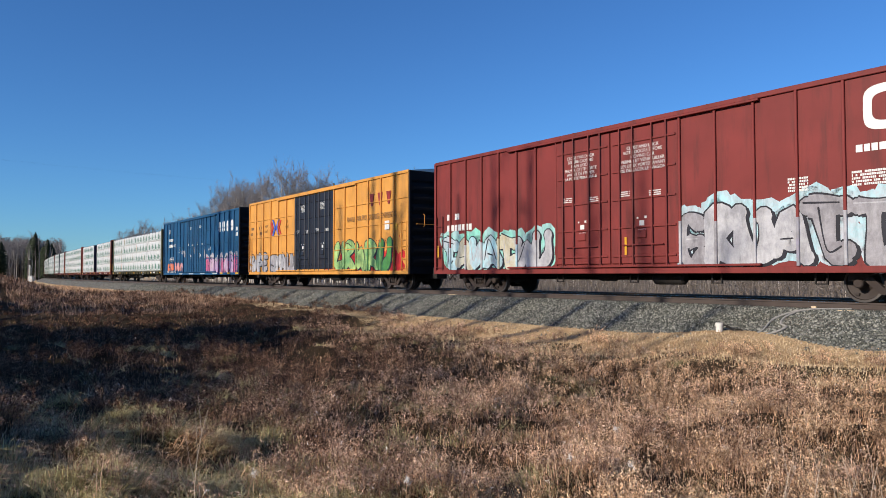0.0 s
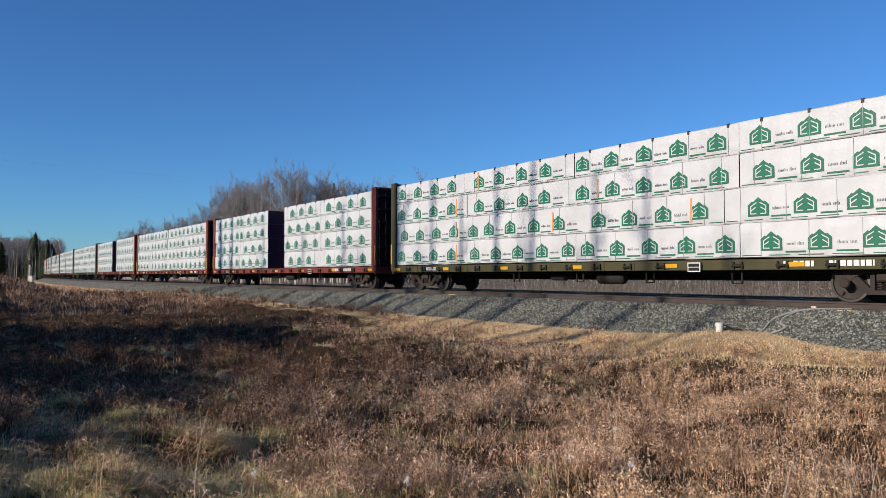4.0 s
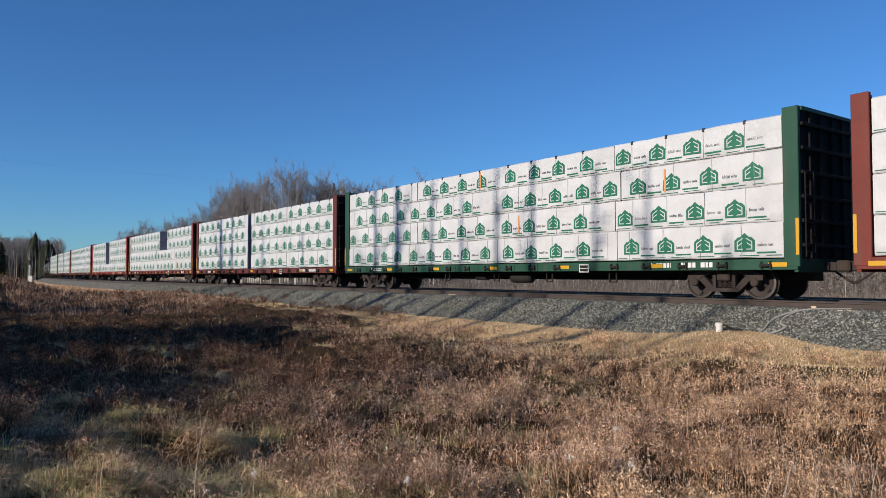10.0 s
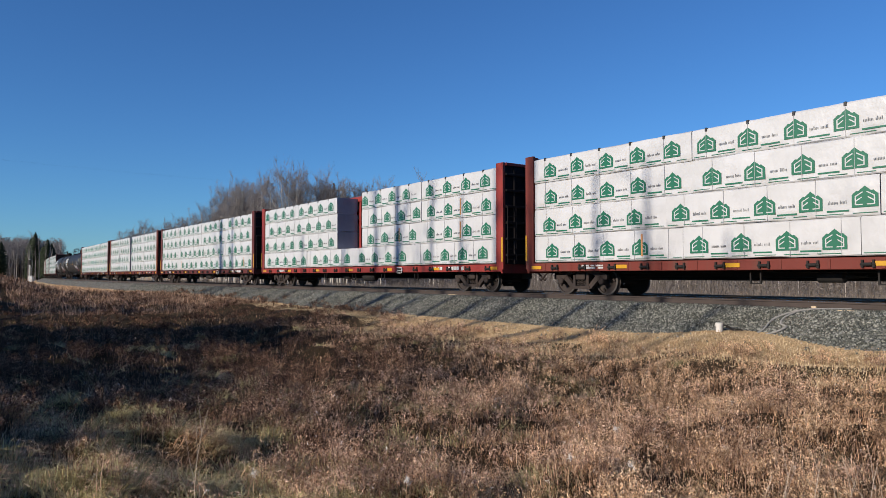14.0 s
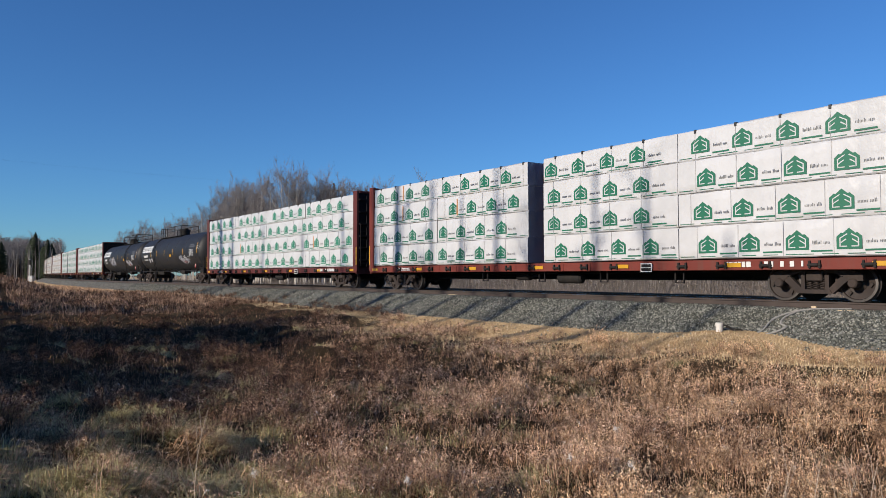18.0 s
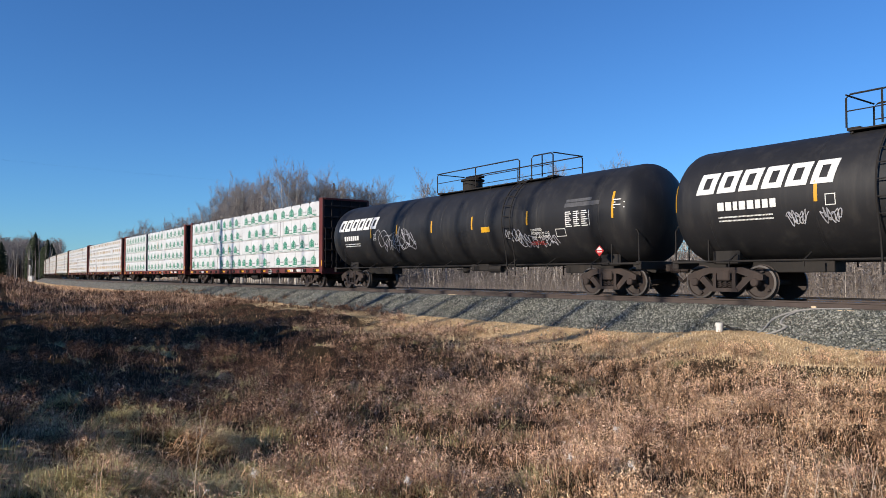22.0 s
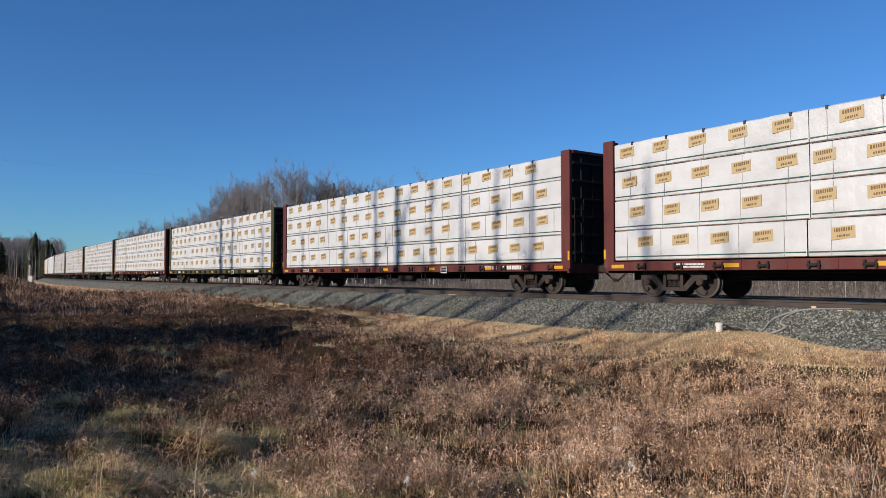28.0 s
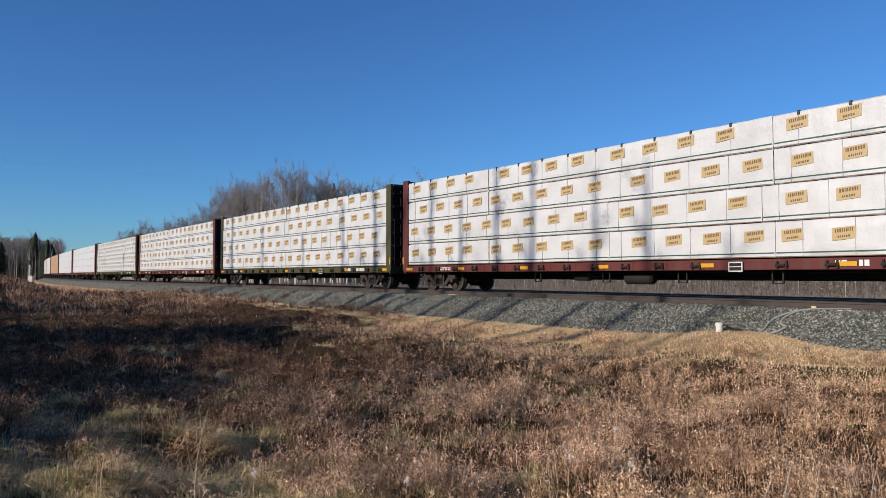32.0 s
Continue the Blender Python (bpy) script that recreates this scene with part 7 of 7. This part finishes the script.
    scrawl(car, w, [(pl - 60.2, 2.35, 0.55, 0.4), (pl - 59.45, 2.0, 0.3, 0.7), (pl - 57.0, 2.3, 0.35, 0.5), (pl - 54.2, 1.9, 0.25, 0.7), (pl - 53.3, 2.5, 0.7, 0.25)], SP["silver"], 36)
    shape(car, "sill_strip", "white reflective strips", M["white"], pl, w, [(61.0 - 2.9 * i, 0.75, [(0, 0), (1.1, 0), (1.1, 0.05), (0, 0.05)]) for i in range(4)], 0.054)
    shape(car, "data_plate", "small white stencilled frame", M["white"], pl, w, [(61.1, 2.55 + z, [(0, 0), (0.34, 0), (0.34, 0.03), (0, 0.03)]) for z in (0, 0.38, 0.2)] + [(61.1 - x, 2.55, [(0, 0), (0.03, 0), (0.03, 0.41), (0, 0.41)]) for x in (0, 0.31)], 0.03)
    # lumber flatcars
    D = (66.5, 90.6, 115.4, 140.0, 163.8, 188.3, 212.5, 237.0, 261.4, 285.7, 310.2, 333.9)
    look_of = (("cb_olive", "green", None, "wrap_end"), ("cb_red", "green", (104.36, 101.83, 0), "wrap_end"), ("cb_red", "green", None, "wrap_end"), ("cb_red", "green", (152.8, 150.34, 0), "wrap_end"), ("cb_green", "green", None, "wrap_end"),
               ("cb_brown", "green", (201.05, 200.42, 0), "wrap_grey"), ("cb_red", "green", (223.57, 220.95, 2), "wrap_grey"), ("cb_bright", "green", (250.58, 248.0, 1), "wrap_grey"), ("cb_brown", "green", None, "wrap_end"), ("cb_red", "green", (298.35, 297.57, 0), "wrap_grey"), ("cb_brown", "pale", None, "wrap_end"))
    for i, (mat, style, gap, end) in enumerate(look_of):
        centerbeam(D[i], D[i + 1], mat, style, gap, end, 100 + i)
    tank_car(334.4, 355.15, 1)
    tank_car(355.15, 375.9, 2)
    D = (376.2, 400.75, 425.8, 451.1, 475.6, 500.4, 524.7, 549.0, 574.2, 599.6, 624.8, 649.9, 674.6, 699.3, 724.0, 748.7)
    look_of = (("cb_brown", "pale", None, "wrap_end"), ("cb_red", "pale", (415.3, 414.65, 0), "wrap_end"), ("cb_brown", "tan", None, "wrap_end"), ("cb_brown", "tan", None, "wrap_end"), ("cb_olive", "tan", None, "wrap_end"), ("cb_brown", "tan", None, "wrap_end"),
               ("cb_olive", "tan", None, "wrap_end"), ("cb_brown", "tan", None, "wrap_end"), ("cb_olive", "tan", None, "wrap_end"), ("cb_red", "tan", None, "wrap_end"), ("cb_brown", "pale", None, "wrap_end"), ("cb_red", "kraft", None, "wrap_end"), ("cb_red", "tan", None, "wrap_end"), ("cb_red", "tan", None, "wrap_end"), ("cb_brown", "tan", None, "wrap_end"))
    for i, (mat, style, gap, end) in enumerate(look_of):
        centerbeam(D[i], D[i + 1], mat, style, gap, end, 200 + i)


# ---- tank cars ----
def tank_car(d0, d1, k):
    place, L = (d0 + d1) / 2, (d1 - d0) / 2
    half, r, zc = L - 0.36, 1.6, 2.6
    car = new("tank_car")
    tagged(car, "long black tank car with white lettering and scrawled graffiti", "railway car", "tank cars of the train")
    prof = [(-half + 0.8 * (1 - math.cos(math.pi / 2 * i / 9)), r * math.sin(math.pi / 2 * i / 9)) for i in range(10)]
    seams = []
    for x in np.linspace(-half + 1.6, half - 1.6, 7):
        seams += [(x - 0.04, r), (x - 0.03, r + 0.006), (x + 0.03, r + 0.006), (x + 0.04, r)]
    prof = prof + seams + [(-a, b) for a, b in prof[::-1]]
    part("tank", smooth(Geo().lathe(prof, 64, "x", (0, 0, zc)).mesh("tank", M["tank"]), 0.5), car)
    under = M["under"]
    for d in (1, -1):
        g = Geo().box(d * (L - 4.6), d * (L - 0.65), -0.3, 0.3, 0.72, 1.04, 0.02).box(d * (L - 0.75), d * (L - 0.55), -1.3, 1.3, 0.82, 1.08, 0.02)
        g.box(d * (L - 2.43), d * (L - 1.63), -0.95, 0.95, 0.95, 1.35, 0.03)
        for y in (-1.25, 1.25):
            g.box(d * (L - 1.8), d * (L - 0.6), y - 0.08, y + 0.08, 0.98, 1.04, 0.008)
            g.tube([(d * (L - xx), y, zz) for xx, zz in ((0.65, 1.0), (0.65, 1.9), (0.72, 2.02), (0.85, 2.06), (1.5, 2.06), (1.63, 2.02), (1.7, 1.9), (1.7, 1.0))], 0.022, 6)
        part("stub_sill", g.mesh("stub_sill", under), car)
        add_truck(car, d * (L - 2.03), place)
    # running board along the side, ladder and top platform
    for y in (-1.42, 1.42):
        g = Geo().tube([(-L + 1.7, y, 1.02), (L - 1.7, y, 1.02)], 0.028, 6)
        for i in range(9):
            x = -L + 2.4 + i * (2 * L - 4.8) / 8
            g.tube([(x, y, 1.02), (x, y * 0.72, 1.22)], 0.022, 5)
            g.box(x - 0.02, x + 0.02, y - 0.01, y + 0.01, 0.86, 1.03)
        part("side_rail", g.mesh("side_rail", under), car)
    lx = place - (361.35 if k == 2 else 348.76)
    for s in (-1, 1):
        g = Geo()
        path = lambda x: [(x, s * (r + 0.12) * math.cos(a), zc + (r + 0.12) * math.sin(a)) for a in [radians(v) for v in range(-40, 80, 10)]]
        for x in (lx - 0.22, lx + 0.22):
            g.tube([(x, s * 1.45, 0.65), (x, s * 1.5, 1.4)] + path(x)[3:], 0.022, 6)
        for v in list(range(-20, 78, 13)):
            a = radians(v)
            g.tube([(lx - 0.22, s * (r + 0.12) * math.cos(a), zc + (r + 0.12) * math.sin(a)), (lx + 0.22, s * (r + 0.12) * math.cos(a), zc + (r + 0.12) * math.sin(a))], 0.016, 5)
        g.tube([(lx - 0.22, s * 1.45, 0.95), (lx + 0.22, s * 1.45, 0.95)], 0.016, 5)
        part("ladder", g.mesh("ladder", under), car)
    px0, px1 = (place - 366.9, place - 359.9) if k == 2 else (place - 350.0, place - 343.2)
    top = zc + r
    g = Geo().box(px0, px1, -0.75, -0.45, top - 0.08, top - 0.04, 0.006).box(px0, px1, 0.45, 0.75, top - 0.08, top - 0.04, 0.006)
    g.box(px0, px0 + 0.3, -0.75, 0.75, top - 0.04, top + 0.0, 0.006).box(px1 - 0.3, px1, -0.75, 0.75, top - 0.04, top, 0.006)
    for x in np.linspace(px0 + 0.1, px1 - 0.1, 5):
        g.box(x - 0.03, x + 0.03, -0.7, 0.7, top - 0.14, top - 0.06)
    part("walkway", g.mesh("walkway", under), car)
    for s in (-1, 1):
        cut = lx - 0.3 if k == 2 else px0 + 1.6
        segs = [(px0, cut), (cut + 0.65, px1)] if s < 0 else [(px0, px1)]
        for a, b in segs:
            g = Geo().tube([(a, s * 0.75, top), (a, s * 0.75, top + 0.72), (a + 0.1, s * 0.75, top + 0.8), (b - 0.1, s * 0.75, top + 0.8), (b, s * 0.75, top + 0.72), (b, s * 0.75, top)], 0.024, 6)
            g.tube([((a + b) / 2, s * 0.75, top), ((a + b) / 2, s * 0.75, top + 0.8)], 0.024, 6)
            g.tube([(a, s * 0.75, top + 0.4), (b, s * 0.75, top + 0.4)], 0.016, 5)
            part("railing", g.mesh("railing", under), car)
    for x in (px0, px1):
        part("railing", Geo().tube([(x, -0.75, top + 0.8), (x, 0.75, top + 0.8)], 0.022, 6).mesh("railing", under), car)
    mx = place - (365.4 if k == 2 else 344.75)
    man = part("manway", smooth(Geo().lathe([(top - 0.15, 0.42), (top + 0.38, 0.42), (top + 0.4, 0.5), (top + 0.46, 0.5), (top + 0.5, 0.42), (top + 0.56, 0.2), (top + 0.56, 0)], 24, "z", (mx, 0, 0)).mesh("manway", under)), car, "black protective housing on the tank top")
    part("lid", Geo().box(mx - 0.3, mx + 0.62, -0.16, 0.16, top + 0.5, top + 0.6, 0.03).mesh("lid", under), man)

    def on_tank(g, x, deg, w, h, slot=0, skew=0.0, n=5):
        """A painted patch that follows the tank's side; deg: height as an angle on the side."""
        v, f = [], []
        for i in range(n + 1):
            a = radians(deg) + h / r * i / n
            for xx in (x + skew * i / n, x + w + skew * i / n):
                over = min(1.0, max(0.0, abs(xx) - half + 0.8) / 0.8)      # on the rounded ends
                q = r * math.sqrt(1 - over * over) + 0.012
                v.append((xx, -q * math.cos(a), zc + q * math.sin(a)))
        f = [(2 * i, 2 * i + 1, 2 * i + 3, 2 * i + 2) for i in range(n)]
        g.add(v, f, slot)

    # the owner's wide slanted name as six plain block rings
    g = Geo()
    x = -half + 1.2
    for i in range(6):
        for a, b, c, d in ((0, 0, 0.17, 0.6), (0.36, 0.0, 0.17, 0.6), (0.1, 0.46, 0.36, 0.14), (0.1, 0.0, 0.36, 0.14)):
            on_tank(g, x + a + b * 0.22, 8 + math.degrees(b / r), c, d, 0, d * 0.22)
        x += 0.62
    tagged(part("painted_mark", g.mesh("painted_mark", M["white"]), car, "white slanted block shapes"), kind="stuff")
    for j, word in enumerate(("LIQUEFIED", "PETROLEUM GAS", "NOT ODORIZED")):
        aa = radians(-15 - 4.6 * j)
        m = pose(half - 4.7, -(r + 0.012) * math.cos(aa), zc + (r + 0.012) * math.sin(aa), 90 + 15 + 4.6 * j, 0, 0)
        lettering(word, 0, 0, 0.085, 0, M["white"], car, "white stencilled warning lettering").matrix_basis = m
    rng = np.random.default_rng(40 + k)
    g = Geo()
    for z0, hh, w, xs in ((-9, 0.22, 1.45, -half + 1.85), (-16, 0.04, 1.5, -half + 1.85), (-19.5, 0.04, 1.5, -half + 1.85)):
        u = 0.0
        while u < w:
            c = rng.uniform(0.5, 0.85) * hh
            on_tank(g, xs + u, z0, c, hh, 0, 0, 2)
            u += c + 0.22 * hh
    for i in range(8):
        for u in (0.0, 0.36, 0.7):
            on_tank(g, half - 3.0 + u, -13 + i * 2.4, 0.28 - 0.05 * ((i + int(9 * u)) % 3), 0.03, 0, 0, 1)
    for i in range(4):
        on_tank(g, half - 1.0, 4 + i * 3, 0.42 - 0.12 * (i % 2), 0.03, 0, 0, 1)
    for sx in (0.0, 0.5, 1.03):
        on_tank(g, half - 3.0 + sx, -13, 0.025, 0.5)
    for sx, dg, w, h in ((half - 3.5, -24, 0.45, 0.02), (half - 3.5, -15, 0.45, 0.02), (half - 3.5, -24, 0.02, 0.25), (half - 3.07, -24, 0.02, 0.25), (-half + 4.65, -11, 0.24, 0.02), (-half + 4.65, -2, 0.24, 0.02), (-half + 4.65, -11, 0.02, 0.26), (-half + 4.87, -11, 0.02, 0.26)):
        on_tank(g, sx, dg, w, h, 0, 0, 2)
    tagged(part("stencil", g.mesh("stencil", M["white"]), car, "white stencilled bars and a data panel"), kind="stuff")
    for i, x in enumerate((-half + 0.42, -L + 4.75, -L + 7.0, -L + 9.7, -L + 12.4, -L + 15.5, half - 1.05)):
        g = Geo()
        on_tank(g, x, -7, 0.085, 0.5 if 0 < i < 6 else 0.85)
        part("reflector", g.mesh("reflector", M["reflector"]), car, "yellow reflective strip")
    g = Geo()
    on_tank(g, place - (362.9 if k == 2 else 343.7), -12, 0.5, 0.2)
    part("panel", g.mesh("panel", M["reflector"]), car, "yellow panel with worn lettering")
    g = Geo()
    on_tank(g, half - 3.05, 10, 1.5, 0.14)
    on_tank(g, half - 3.0, 16, 1.1, 0.1)
    part("panel", g.mesh("panel", SP["faded"]), car, "faded grey overpainted patch")
    # scrawled white tags
    g = Geo()
    for cx, cz, n, sc in (*(((-L + 6.8, -9, 34, 1.4), (-L + 7.3, -14, 24, 1.0)) if k == 2 else ((-half + 3.95, -17, 30, 0.24), (-half + 4.75, -17, 26, 0.22))), (half - 5.6, -17, 22, 0.4), (half - 4.9, -24, 26, 0.5), (half - 3.9, -25, 20, 0.35)):
        pts = [(cx + sc * (i / n * 2 - 1) + 0.3 * sc * math.sin(i * 1.3 + cz), cz - 3 + min(18, 13 * sc + 4) * (0.7 * math.sin(i * 1.13) + 0.45 * math.sin(i * 2.7 + cx))) for i in range(n + 1)]
        line = eased([(a, b * 0.028) for a, b in pts], 4)
        g.tube([(p.x, -(r + 0.006) * math.cos(p.y / 0.028 * math.pi / 180), zc + (r + 0.006) * math.sin(p.y / 0.028 * math.pi / 180)) for p in line], 0.014, 4)
    tagged(part("graffiti", g.mesh("graffiti", SP["silver"]), car, "scrawled white graffiti"), kind="stuff")
    g = Geo()
    for cx, cz, n, sc in ((half - 4.5, -31, 22, 0.35),):
        pts = [(cx + sc * (i / n * 2 - 1) + 0.1 * math.sin(i * 2.1), cz + 8 * math.sin(i * 1.7) * sc) for i in range(n + 1)]
        g.tube([(a, -(r + 0.006) * math.cos(radians(b)), zc + (r + 0.006) * math.sin(radians(b))) for a, b in pts], 0.02, 4)
    tagged(part("graffiti", g.mesh("graffiti", SP["dull_red"]), car, "scrawled dull red graffiti"), kind="stuff")
    dm = part("placard", Geo().slab([(0.0, 0.18), (0.18, 0.0), (0.0, -0.18), (-0.18, 0.0)], 0, 0.012).mesh("placard", SP["red"]), car, "red diamond hazard placard", pose(half - 1.65, -1.46, 1.42))
    part("placard_bar", Geo().slab([(0.0, 0.14), (0.12, 0.02), (-0.12, 0.02)], -0.018, 0.005).box(-0.1, 0.1, -0.018, -0.013, -0.05, -0.02).mesh("placard_bar", M["white"]), dm)
    g = Geo().box(-0.5, 0.6, -0.55, 0.1, 0.72, 1.02, 0.03).tube([(-1.5, -0.5, 0.8), (1.6, -0.5, 0.8)], 0.03, 6).lathe([(-0.35, 0), (-0.35, 0.15), (0.35, 0.15), (0.35, 0)], 12, "x", (1.2, -0.6, 0.8))
    part("brake_gear", g.mesh("brake_gear", under), car, at=pose(1.2, 0, 0.1))
    part("outlet", Geo().lathe([(0.75, 0.1), (0.82, 0.16), (1.1, 0.16), (1.1, 0.0)], 14, "z", (-0.3, 0, 0)).mesh("outlet", under), car)
    add_couplers(car, L)
    TRAIN.append((car, place, Matrix.Identity(4)))


build_train()


# ---- the train rolls by at an almost even speed; it checks a little at 24.6 s ----
def rolled(t):
    return SPEED * t - float(np.interp(t, [24.5, 24.8, 25.6, 27.4], [0.0, 0.42, 0.45, 0.0]))


def motions():
    times = sorted([2.0 * i for i in range(17)] + [24.5, 24.8, 25.2, 25.6, 27.4])
    cache = {}
    for ob, place, m in TRAIN:
        if place not in cache:
            cache[place] = [(t, car_pose(place - rolled(t))) for t in times]
        walk(ob, [(t, p @ m) for t, p in cache[place]])
    spin = SPEED / WHEEL_R
    for w, place, ax in WHEELS:
        # wheels turn while they are near enough to be seen turning
        f0 = max(0, math.floor((place - 46) / SPEED * FPS))
        f1 = min(960, math.ceil((place + 4) / SPEED * FPS))
        at = lambda f: pose(ax, 0, WHEEL_R) @ Matrix.Rotation((min(max(f, f0), f1) - f0) / FPS * spin, 4, "Y")
        steps = sorted({0, 960, *range(min(f0, 960), max(f1, 0) + 1)})
        walk(w, [(f / FPS, at(f)) for f in steps])


motions()
